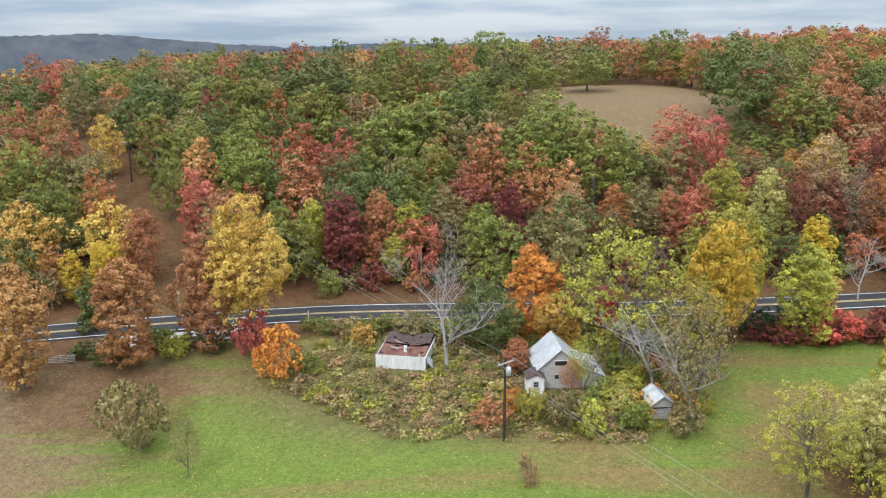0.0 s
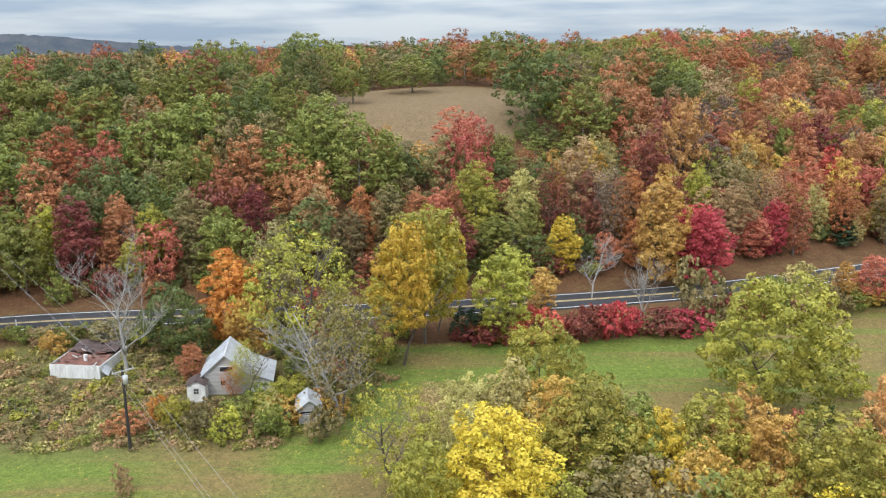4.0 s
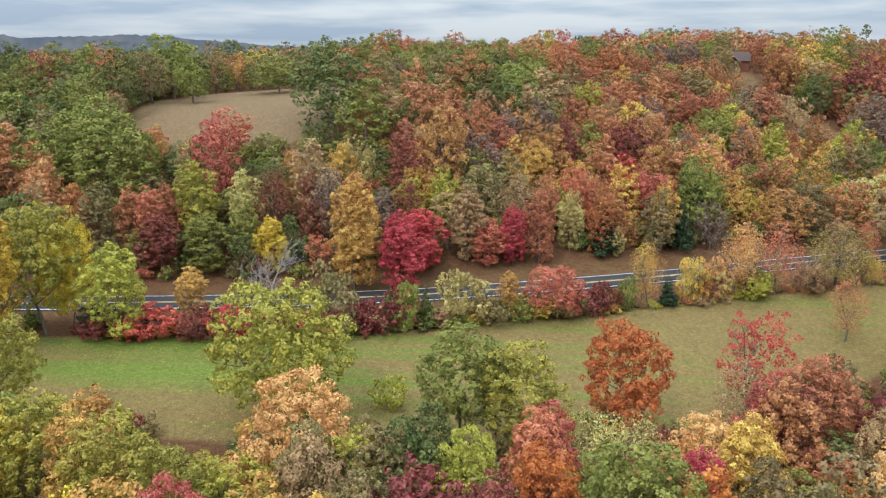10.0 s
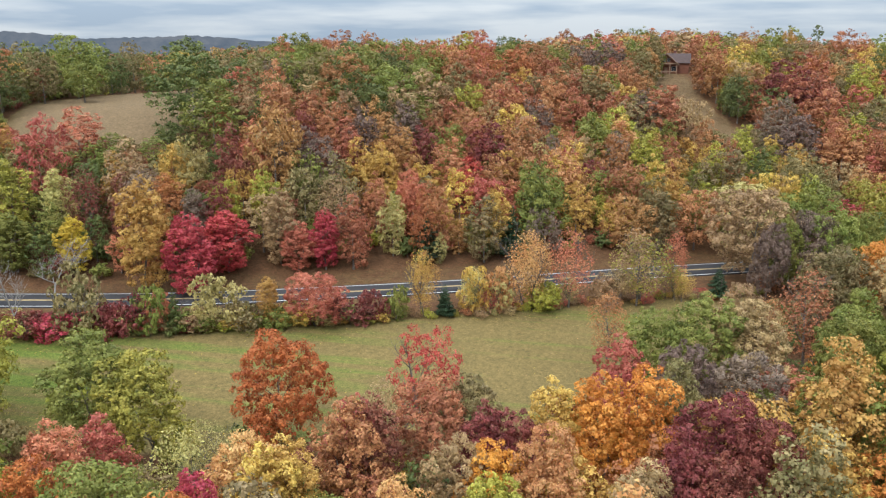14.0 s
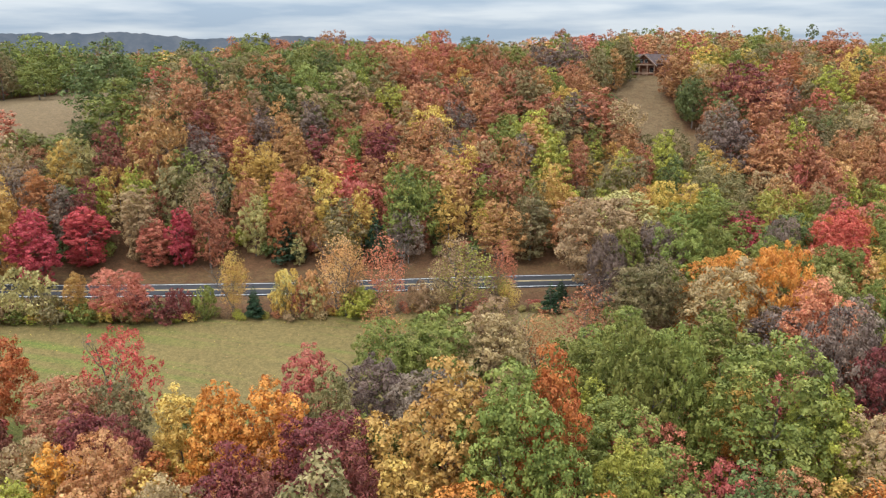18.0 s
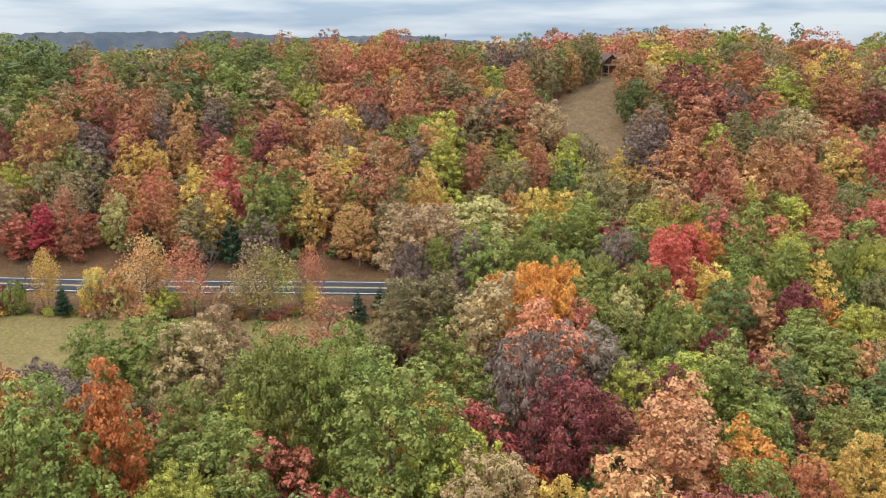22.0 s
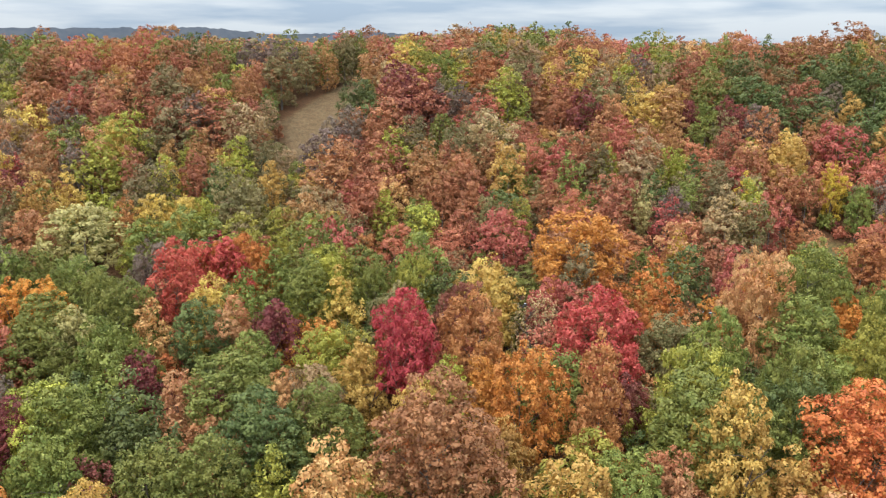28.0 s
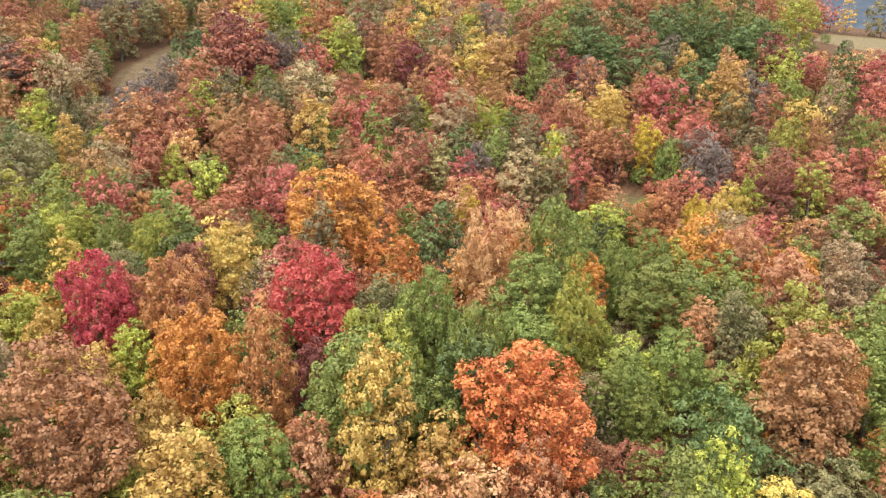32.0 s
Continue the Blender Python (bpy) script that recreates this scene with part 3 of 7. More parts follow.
def add_form(form, h, w, seed, lobes, count, size, bark=None, **kw):
    rng = np.random.default_rng(seed)
    lb = lobes(rng)
    crown = leaf_clumps(rng, lb, count, size, kw.get("scatter", 0.1), kw.get("up", 0.35), kw.get("ragged", 0.6)) if count and not kw.get("puff") else None
    if kw.get("puff"):
        crown = crown_puffs(rng, lb, kw["puff"], count, size, kw.get("gap", 1.15), kw.get("ragged", 0.4))
    elif crown is not None:
        inner = inner_boughs(rng, lb, 1, kw["core"]) if kw.get("core", 0) else None
        crown = join([crown, inner]) if inner else crown
    tv, tq = branches(rng, h * kw.get("trunk_h", 0.8), w, kw.get("stems", 1), kw.get("levels", 1), kw.get("fork", 6), kw.get("r0", 0.017), kw.get("rise", 0.7), kw.get("start", 0.35))
    trunk = mesh_arrays("trunk", tv, tq, [bark or BARK])
    trunk.polygons.foreach_set("use_smooth", np.ones(len(tq), bool))
    FORMS.setdefault(form, []).append((h, w, trunk, crown))


for k in range(6):
    add_form("round", 14, 11, 10 + k, lambda g: lobes_round(g, 14, 11, 25 + 4 * (k % 3)), 62, 0.140, puff=0.74, gap=1.17)
for k in range(6):
    add_form("tall", 15, 7, 30 + k, lambda g: lobes_tall(g, 15, 7, n=26 + 4 * (k % 3)), 58, 0.130, puff=0.64, gap=1.17)
for k in range(5):
    add_form("dome", 17, 9, 20 + k, lambda g: lobes_round(g, 17, 9, 25 + 4 * (k % 3), 0.20), 60, 0.136, puff=0.70, gap=1.17)
for k in range(2):
    add_form("cone", 10, 5, 50 + k, lambda g: lobes_cone(g, 10, 5), 2600, 0.15, up=-0.1, core=0.5, trunk_h=0.95)
for k in range(4):
    add_form("thin", 13, 7.5, 60 + k, lambda g: lobes_tall(g, 13, 7.5, 0.26), 2600, 0.125, scatter=0.35, ragged=0.9, levels=2, fork=9, trunk_h=0.92, start=0.25)
for k in range(3):
    add_form("loose", 15, 9, 70 + k, lambda g: lobes_round(g, 15, 9, 30, 0.10), 34, 0.125, puff=0.62, gap=1.7, ragged=0.6, levels=2, fork=9, trunk_h=0.9, start=0.2, r0=0.02)
for k in range(4):
    add_form("shrub", 3.2, 4.0, 80 + k, lambda g: lobes_round(g, 3.2, 4.0, 16, 0.02), 32, 0.115, puff=0.40, ragged=0.7, gap=1.5, stems=4, levels=1, fork=4, r0=0.02, trunk_h=0.7)
for k in range(3):
    add_form("bush", 3.2, 4.0, 90 + k, lambda g: lobes_round(g, 3.2, 4.0, 14, 0.02), 360, 0.2, scatter=0.12, core=0.5, stems=3, levels=0)
for k in range(3):
    add_form("weed", 1.2, 1.8, 95 + k, lambda g: lobes_round(g, 1.2, 1.8, 8, 0.0), 90, 0.15, scatter=0.35, ragged=0.9, stems=3, levels=0, r0=0.015, trunk_h=0.7)
for k in range(6):
    add_form("farround", 13, 9.5, 100 + k, lambda g: lobes_round(g, 13, 9.5, 22 + 3 * (k % 3)), 48, 0.172, puff=0.86, gap=1.4, fork=3)
for k in range(6):
    add_form("fartall", 14, 7, 120 + k, lambda g: lobes_tall(g, 14, 7, n=22 + 3 * (k % 3)), 48, 0.162, puff=0.76, gap=1.4, fork=3)
for k in range(4):
    add_form("tinyround", 13, 9.5, 170 + k, lambda g: lobes_round(g, 13, 9.5, 20), 38, 0.215, puff=1.0, gap=1.5, fork=3)
    add_form("tinytall", 14, 7, 180 + k, lambda g: lobes_tall(g, 14, 7, n=20), 38, 0.20, puff=0.9, gap=1.5, fork=3)
    add_form("speckround", 13, 9.5, 190 + k, lambda g: lobes_round(g, 13, 9.5, 16), 24, 0.33, puff=1.3, gap=1.4, fork=3)
    add_form("specktall", 14, 7, 200 + k, lambda g: lobes_tall(g, 14, 7, n=16), 24, 0.31, puff=1.15, gap=1.4, fork=3)
add_form("bare", 13, 8, 140, lambda g: [], 0, 0, PALE_BARK, levels=3, fork=7, r0=0.014, trunk_h=0.98, rise=0.45, start=0.15)
add_form("dead", 15, 16, 151, lambda g: [], 0, 0, PALE_BARK, levels=3, fork=8, r0=0.032, trunk_h=0.66, rise=0.6, start=0.3)

CROWNS = {}
SHAPE_WORDS = {"tinyround": "young rounded", "tinytall": "slender young", "speckround": "small rounded", "specktall": "small narrow", "dome": "tall round-topped", "farround": "broad rounded", "fartall": "tall oval", "round": "broad rounded", "tall": "tall oval", "cone": "conical", "thin": "thinly leaved", "shrub": "low spreading", "bare": "leafless", "dead": "dead", "loose": "open-crowned"}
HUE_WORDS = {"darkgreen": "dark green", "green": "green", "lime": "yellow-green", "yellow": "bright yellow", "gold": "golden", "orange": "bright orange", "peach": "pale orange",
             "rust": "rust-orange", "russet": "dull russet", "copper": "muted copper", "ember": "burnt-orange", "crimson": "crimson", "scarlet": "scarlet-orange", "maroon": "maroon", "pink": "pinkish red", "olive": "olive", "tan": "tan", "pale": "pale yellow",
             "brown": "sparse brown", "evergreen": "dark evergreen"}


def plant(form, hue, x, y, h, w, pick=0, turn=None, label="", group=""):
    """One tree or shrub standing on the ground."""
    forms = FORMS[form]
    k = pick % len(forms)
    fh, fw, trunk, crown = forms[k]
    base = tagged(new("shrub" if form == "shrub" else "tree"))
    part("trunk", trunk, base)
    if crown is not None:
        if (form, k) not in CROWNS:
            CROWNS[form, k] = mesh_arrays("crown", crown[0], crown[1], [LEAF["green"]])
            CROWNS[form, k].polygons.foreach_set("use_smooth", np.ones(len(crown[1]), bool))
        slot = part("crown", CROWNS[form, k], base).material_slots[0]
        slot.link, slot.material = "OBJECT", LEAF[hue]
    a = turn if turn is not None else (x * 37.1 + y * 17.7) % 360
    base.matrix_basis = pose(x, y, float(ground_z(x, y)), 0, 0, a) @ Matrix.Diagonal((w / fw, w / fw, h / fh, 1))
    kind = "shrub" if form == "shrub" else ("conifer" if form == "cone" else "tree")
    if not label:
        label = f"{SHAPE_WORDS[form]} {kind} with {HUE_WORDS[hue]} autumn leaves" if crown is not None else "bleached leafless tree with forked grey limbs"
    return tagged(base, label, kind, group)


STEM = (np.array([(0.2, 0.2, -0.5), (-0.2, 0.2, -0.5), (-0.2, -0.2, -0.5), (0.2, -0.2, -0.5), (0, 0, 8)]), np.array([(0, 1, 4), (1, 2, 4), (2, 3, 4), (3, 0, 4)]))
WHOLE = {}


def whole_tree(form, k):
    """Crown and stem in one mesh, shared by all the trees of a wood that have this form."""
    if (form, k) not in WHOLE:
        crown = FORMS[form][k][3]
        v, q = join([crown, STEM])
        me = mesh_arrays("tree", v, q, [LEAF["green"], BARK], np.r_[np.zeros(len(crown[1])), np.ones(4)])
        me.polygons.foreach_set("use_smooth", np.ones(len(q), bool))
        WHOLE[form, k] = me
    return WHOLE[form, k]


def grove(name, label, rows, most=280):
    """A wood whose trees can still be told apart, in stretches from west to east. rows: form, hue, x, y, h, w, pick."""
    rows = sorted(rows, key=lambda r: r[2])
    n = math.ceil(len(rows) / most)
    for c in range(n):
        stretch = rows[c * len(rows) // n:(c + 1) * len(rows) // n]
        mx, my = sum(r[2] for r in stretch) / len(stretch), sum(r[3] for r in stretch) / len(stretch)
        base = tagged(new(name), label, "woods", kind="stuff")
        base.matrix_basis = pose(mx, my, float(ground_z(mx, my)))
        back = base.matrix_basis.inverted()
        for form, hue, x, y, h, w, pick in stretch:
            k = pick % len(FORMS[form])
            fh, fw = FORMS[form][k][:2]
            ob = part("tree", whole_tree(form, k), base)
            ob.material_slots[0].link, ob.material_slots[0].material = "OBJECT", LEAF[hue]
            ob.matrix_basis = back @ pose(x, y, float(ground_z(x, y)), 0, 0, (x * 37.1 + y * 17.7) % 360) @ Matrix.Diagonal((w / fw, w / fw, h / fh, 1))


def woods(name, label, rows):
    """Growth too small or too far to tell apart, joined. rows: form, hue, x, y, h, w, pick."""
    hues = sorted({r[1] for r in rows})
    stem, stem_q = STEM
    vs, qs, ms, k = [], [], [], 0
    for form, hue, x, y, h, w, pick in rows:
        fh, fw, _, (cv, cq) = FORMS[form][pick % len(FORMS[form])]
        a = (x * 37.1 + y * 17.7) % 6.283
        c, s = math.cos(a), math.sin(a)
        z = float(ground_z(x, y))
        vs += [cv @ np.array([[c, s, 0], [-s, c, 0], [0, 0, 1]]) * [w / fw, w / fw, h / fh] + [x, y, z], stem * [h / 14, h / 14, h / 12] + [x, y, z]]
        qs += [cq + k, stem_q + k + len(cv)]
        ms += [np.full(len(cq), hues.index(hue)), np.full(4, len(hues))]
        k += len(cv) + 5
    ob = new(name, mesh_arrays(name, np.concatenate(vs), np.concatenate(qs), [LEAF[u] for u in hues] + [BARK], np.concatenate(ms)))
    return tagged(ob, label, "woods", kind="stuff")


# ---- trees that stand out one by one ----
PLACED = []


def stand(form, hue, x, y, h, w, pick=0):
    s = y - float(road_y(x))
    group = "shrubs by the road and fields" if form == "shrub" else ("trees on the hillside" if s > 12 else "trees south of the road")
    PLACED.append((x, y, w / 2))
    return plant({"farround": "round", "fartall": "tall"}.get(form, form), hue, x, y, h, w, pick, group=group)


stand("loose", "crimson", 129.1, 88.8, 14.9, 7.0, 0)
stand("round", "ember", 113.7, 85.6, 13.3, 9.0, 1)
stand("dome", "green", 96.1, 80.0, 13.9, 9.0, 2)
stand("dome", "lime", 102.5, 77.6, 13.9, 8.0, 3)
stand("round", "lime", 75.7, 84.1, 16.7, 13.6, 4)
stand("dome", "lime", 48.0, 77.5, 15.3, 7.0, 0)
stand("round", "peach", 81.8, 67.3, 13.7, 9.5, 1)
stand("tall", "orange", 146.9, 78.8, 14.4, 6.3, 2)
stand("tall", "orange", 151.1, 80.0, 14.9, 6.5, 3)
stand("tall", "gold", 167.8, 79.1, 18.6, 8.1, 4)
stand("farround", "green", 182.6, 98.0, 18.2, 7.9, 0)
stand("farround", "green", 186.5, 99.4, 17.1, 7.4, 1)
stand("farround", "lime", 200.5, 96.5, 13.7, 8.5, 3)
stand("fartall", "pink", 201.8, 116.0, 19.0, 8.3, 4)
stand("farround", "brown", 203.4, 108.7, 18.5, 8.6, 0)
stand("fartall", "crimson", 210.5, 149.7, 16.6, 7.2, 1)
stand("farround", "orange", 198.6, 127.7, 19.0, 8.3, 2)
stand("farround", "lime", 274.2, 151.1, 17.8, 9.4, 1)
stand("farround", "copper", 254.6, 185.0, 14.0, 12.3, 2)
stand("farround", "peach", 279.4, 175.9, 18.1, 8.4, 4)
stand("farround", "green", 283.7, 156.3, 19.0, 8.3, 0)
stand("farround", "green", 275.7, 162.9, 16.5, 7.2, 1)
stand("fartall", "crimson", 84.4, 127.9, 13.6, 7.7, 2)
stand("dome", "lime", 37.2, 104.3, 19.0, 10.1, 3)
stand("dome", "yellow", 34.2, 97.5, 19.0, 7.6, 4)
stand("loose", "lime", 29.0, 94.0, 13.5, 9.0, 1)
stand("tall", "lime", 47.9, 103.5, 13.8, 7.7, 0)
stand("thin", "pink", 144.5, 130.5, 11.9, 7.0, 1)
stand("farround", "tan", 174.7, 147.4, 16.2, 12.9, 2)
stand("fartall", "gold", 76.6, 128.4, 19.0, 8.3, 2)
stand("bare", "bare", 67.4, 107.9, 15.6, 6.1, 3)
stand("dome", "pale", 39.7, 69.1, 12.9, 5.6, 0)
stand("dome", "yellow", 40.8, 56.9, 14.1, 8.6, 1)
stand("dome", "lime", 49.3, 62.7, 13.8, 7.8, 2)
stand("dome", "gold", 47.7, 68.0, 12.5, 5.4, 3)
stand("dome", "lime", 59.5, 62.7, 13.5, 7.1, 4)
stand("dome", "yellow", 55.4, 62.7, 12.4, 5.4, 0)
stand("dome", "lime", 35.5, 55.8, 12.4, 5.4, 1)
stand("tall", "gold", 56.6, 55.4, 12.5, 5.4, 2)
stand("tall", "gold", 63.6, 65.2, 12.8, 5.6, 3)
stand("dome", "lime", 68.9, 58.4, 13.8, 7.8, 4)
stand("dome", "pink", 75.7, 51.5, 13.1, 6.1, 0)
stand("tall", "gold", 64.3, 60.6, 12.5, 5.5, 1)
stand("dome", "olive", 84.8, 59.4, 12.4, 5.4, 2)
stand("dome", "lime", 88.0, 60.6, 12.3, 5.3, 3)
stand("tall", "darkgreen", 92.1, 60.5, 13.1, 5.7, 4)
stand("dome", "olive", 89.3, 54.2, 12.5, 5.4, 0)
stand("tall", "pink", 103.1, 63.0, 13.2, 5.7, 1)
stand("thin", "pale", 113.3, 72.2, 8.7, 5.1, 2)
stand("tall", "maroon", 99.5, 53.0, 13.0, 5.6, 3)
stand("thin", "pale", 108.8, 76.1, 7.6, 4.4, 4)
stand("dome", "peach", 118.0, 65.6, 13.2, 6.3, 0)
stand("tall", "gold", 121.7, 65.2, 12.4, 5.4, 1)
stand("tall", "pink", 125.2, 72.6, 13.0, 5.6, 2)
stand("dome", "russet", 131.8, 77.2, 13.5, 7.0, 3)
stand("dome", "maroon", 139.3, 74.6, 12.2, 5.3, 4)
stand("dome", "tan", 135.0, 68.9, 12.7, 5.5, 0)
stand("dome", "green", 110.8, 55.4, 14.1, 8.5, 1)
stand("fartall", "rust", 28.2, 133.1, 12.7, 5.7, 4)
stand("fartall", "olive", 32.6, 132.7, 13.6, 6.6, 0)
stand("fartall", "russet", 37.2, 133.6, 12.2, 5.3, 1)
stand("fartall", "russet", 43.0, 135.2, 12.3, 5.3, 3)
stand("fartall", "lime", 47.3, 137.4, 14.6, 7.8, 4)
stand("fartall", "green", 50.9, 131.4, 10.3, 7.5, 0)
stand("fartall", "pale", 55.6, 138.9, 12.8, 5.9, 4)
stand("thin", "brown", 69.0, 146.0, 10.4, 6.1, 2)
stand("fartall", "rust", 75.1, 140.4, 13.3, 6.4, 4)
stand("fartall", "rust", 74.9, 134.9, 9.0, 4.8, 0)
stand("fartall", "brown", 79.9, 140.8, 11.5, 5.0, 3)
stand("fartall", "tan", 94.7, 142.1, 13.3, 6.4, 1)
stand("fartall", "crimson", 102.6, 142.6, 10.9, 5.0, 2)
stand("farround", "green", 191.1, 146.4, 13.6, 7.3, 0)
stand("farround", "brown", 183.6, 144.2, 13.6, 7.2, 2)
stand("farround", "brown", 202.4, 154.6, 12.9, 5.7, 4)
stand("farround", "green", 179.4, 143.3, 12.8, 5.6, 0)
stand("farround", "brown", 175.8, 139.5, 12.8, 5.5, 0)
stand("farround", "ember", 213.2, 161.2, 13.6, 7.2, 1)
stand("fartall", "lime", 225.2, 165.6, 13.1, 5.7, 2)
stand("farround", "green", 231.7, 163.5, 12.4, 5.4, 3)
stand("farround", "lime", 236.8, 165.4, 12.8, 5.6, 4)
stand("farround", "ember", 209.4, 159.3, 12.4, 5.4, 1)
stand("cone", "rust", 282.6, 222.9, 5.2, 2.5, 4)
stand("farround", "yellow", 301.0, 216.3, 10.6, 5.4, 3)
stand("tall", "copper", -50.6, 92.3, 15.4, 7.5, 4)
stand("tall", "copper", -39.6, 97.2, 14.4, 8.2, 0)
stand("tall", "copper", -30.7, 102.2, 15.4, 8.2, 1)
stand("dome", "gold", -25.1, 102.1, 19.3, 9.0, 2)
stand("shrub", "orange", -20.2, 94.1, 5.9, 5.6, 3)
stand("shrub", "pink", -24.7, 99.3, 6.1, 4.4, 4)
stand("shrub", "green", -16.8, 94.9, 3.0, 2.8, 0)
stand("shrub", "olive", -32.4, 79.2, 7.9, 6.0, 1)
stand("thin", "olive", -25.5, 73.9, 6.7, 3.4, 2)
stand("farround", "yellow", -51.9, 122.1, 9.3, 4.7, 2)
stand("fartall", "yellow", -56.7, 120.9, 8.6, 3.8, 3)
stand("cone", "darkgreen", -49.5, 109.6, 9.8, 4.7, 4)
stand("fartall", "russet", -47.5, 125.9, 12.7, 5.7, 0)
stand("fartall", "maroon", 11.1, 133.5, 13.0, 6.0, 4)
stand("fartall", "lime", -21.4, 130.8, 12.0, 5.2, 0)
stand("fartall", "maroon", -16.1, 128.7, 14.1, 7.2, 1)
stand("fartall", "russet", -10.8, 132.4, 12.9, 6.0, 2)
stand("fartall", "lime", -5.4, 132.4, 11.2, 4.9, 3)
stand("fartall", "olive", 0.5, 131.8, 13.3, 6.4, 4)
stand("farround", "green", 5.2, 131.8, 11.0, 6.0, 0)
stand("fartall", "lime", -7.7, 128.1, 7.8, 5.0, 1)
stand("fartall", "olive", 15.9, 128.6, 11.1, 7.2, 2)
stand("fartall", "green", -26.7, 129.9, 12.4, 5.4, 3)
stand("fartall", "tan", 21.1, 133.8, 12.5, 5.6, 4)
stand("fartall", "olive", 26.5, 128.6, 12.4, 5.4, 0)
stand("shrub", "maroon", -11.3, 126.2, 4.3, 4.5, 1)
stand("shrub", "green", -18.2, 124.3, 4.3, 4.5, 2)
stand("round", "darkgreen", 5.6, 100.5, 9.8, 7.4, 3)
stand("tall", "orange", 11.6, 104.6, 13.0, 7.2, 4)
stand("round", "gold", 14.8, 101.9, 7.8, 6.0, 0)
stand("shrub", "olive", -4.3, 106.2, 3.3, 5.8, 1)
stand("tall", "crimson", 22.2, 105.6, 7.6, 3.3, 2)
stand("loose", "lime", 21.8, 96.4, 19.0, 12.0, 3)
stand("farround", "yellow", 39.1, 107.9, 15.2, 7.4, 4)
stand("thin", "olive", 27.0, 83.6, 15.0, 8.0, 0)
stand("bare", "bare", 27.4, 83.4, 15.0, 10.5, 1)
stand("bare", "bare", 24.6, 89.0, 13.0, 8.6, 2)
stand("bare", "bare", 17.3, 88.7, 8.3, 3.0, 3)
stand("loose", "lime", 33.1, 67.6, 12.3, 7.8, 4)
stand("shrub", "olive", -12.5, 106.6, 2.6, 4.7, 0)
stand("shrub", "green", -16.4, 107.1, 2.4, 3.1, 1)
stand("shrub", "green", -7.5, 108.2, 2.5, 3.5, 2)
stand("shrub", "darkgreen", -30.2, 101.8, 2.7, 3.7, 3)
stand("shrub", "darkgreen", -42.1, 97.9, 3.6, 4.3, 4)
stand("shrub", "lime", -34.8, 99.7, 2.9, 3.7, 0)
stand("thin", "tan", 103.0, 149.0, 13.4, 7.9, 4)
stand("fartall", "crimson", 86.7, 137.8, 10.8, 8.3, 0)
stand("fartall", "pink", 40.8, 133.5, 12.5, 5.6, 1)
stand("fartall", "yellow", 61.8, 132.8, 10.0, 5.6, 2)
stand("fartall", "maroon", 43.2, 130.5, 10.7, 6.8, 3)
stand("thin", "brown", 71.2, 139.4, 14.1, 8.3, 4)
stand("thin", "maroon", 60.5, 139.2, 13.2, 7.7, 0)
stand("shrub", "lime", 127.7, 154.9, 4.5, 4.7, 1)
stand("fartall", "pink", 97.9, 141.3, 8.9, 6.1, 2)
stand("tall", "pale", 43.8, 69.5, 13.3, 5.8, 4)
stand("dome", "green", 52.8, 64.5, 13.6, 7.2, 0)
stand("dome", "lime", 58.5, 51.0, 12.7, 5.5, 1)
stand("thin", "tan", 89.2, 68.2, 8.1, 4.8, 2)
stand("dome", "olive", 90.0, 60.1, 12.7, 5.5, 3)
stand("thin", "tan", 36.5, 74.9, 8.4, 5.0, 4)
stand("shrub", "lime", 87.2, 88.5, 4.0, 4.2, 0)
stand("tall", "darkgreen", 94.0, 63.7, 13.1, 5.7, 1)
stand("dome", "lime", 97.2, 60.0, 12.3, 5.3, 2)
stand("dome", "ember", 103.3, 58.9, 12.4, 5.4, 3)
stand("thin", "pale", 110.0, 69.0, 10.1, 6.0, 4)
stand("tall", "tan", 85.2, 57.2, 13.2, 5.7, 0)
stand("thin", "tan", 125.7, 83.7, 9.9, 5.8, 1)
stand("tall", "maroon", 126.8, 71.7, 13.6, 5.9, 2)
stand("tall", "gold", 120.1, 63.3, 12.9, 5.6, 3)
stand("thin", "russet", 149.6, 114.6, 9.4, 5.8, 4)
stand("dome", "olive", 134.2, 81.0, 12.9, 5.7, 0)
stand("tall", "gold", 142.8, 78.5, 13.0, 5.7, 1)
stand("dome", "peach", 142.0, 68.6, 12.9, 5.7, 2)
stand("tall", "orange", 137.7, 68.4, 12.2, 5.3, 3)
stand("dome", "lime", 137.9, 62.2, 12.6, 5.5, 4)
stand("dome", "brown", 162.8, 90.0, 13.7, 7.5, 0)
stand("dome", "green", 160.2, 104.7, 14.0, 8.1, 1)
stand("dome", "tan", 165.7, 109.9, 13.2, 6.4, 2)
stand("tall", "pink", 149.7, 91.6, 13.4, 5.8, 3)
stand("tall", "maroon", 152.8, 70.0, 13.3, 5.8, 4)
stand("dome", "maroon", 155.9, 69.2, 12.6, 5.5, 0)
stand("tall", "pink", 104.4, 66.9, 12.2, 5.3, 1)
stand("tall", "crimson", 116.1, 59.8, 12.2, 5.3, 2)
stand("dome", "peach", 131.5, 60.8, 12.2, 5.3, 3)
stand("tall", "olive", 120.4, 57.9, 12.2, 5.3, 4)
stand("dome", "green", 180.8, 89.5, 13.9, 8.0, 0)
stand("dome", "tan", 166.0, 104.6, 13.9, 8.0, 1)
stand("tall", "maroon", 136.9, 73.0, 13.1, 5.7, 2)
stand("tall", "russet", 125.5, 69.7, 14.3, 6.2, 3)
stand("tall", "tan", 149.9, 65.5, 12.6, 5.5, 4)
stand("dome", "green", 170.1, 87.4, 13.5, 7.1, 0)
stand("dome", "green", 176.0, 101.5, 13.5, 7.0, 1)
stand("dome", "green", 180.3, 112.5, 13.2, 6.5, 2)
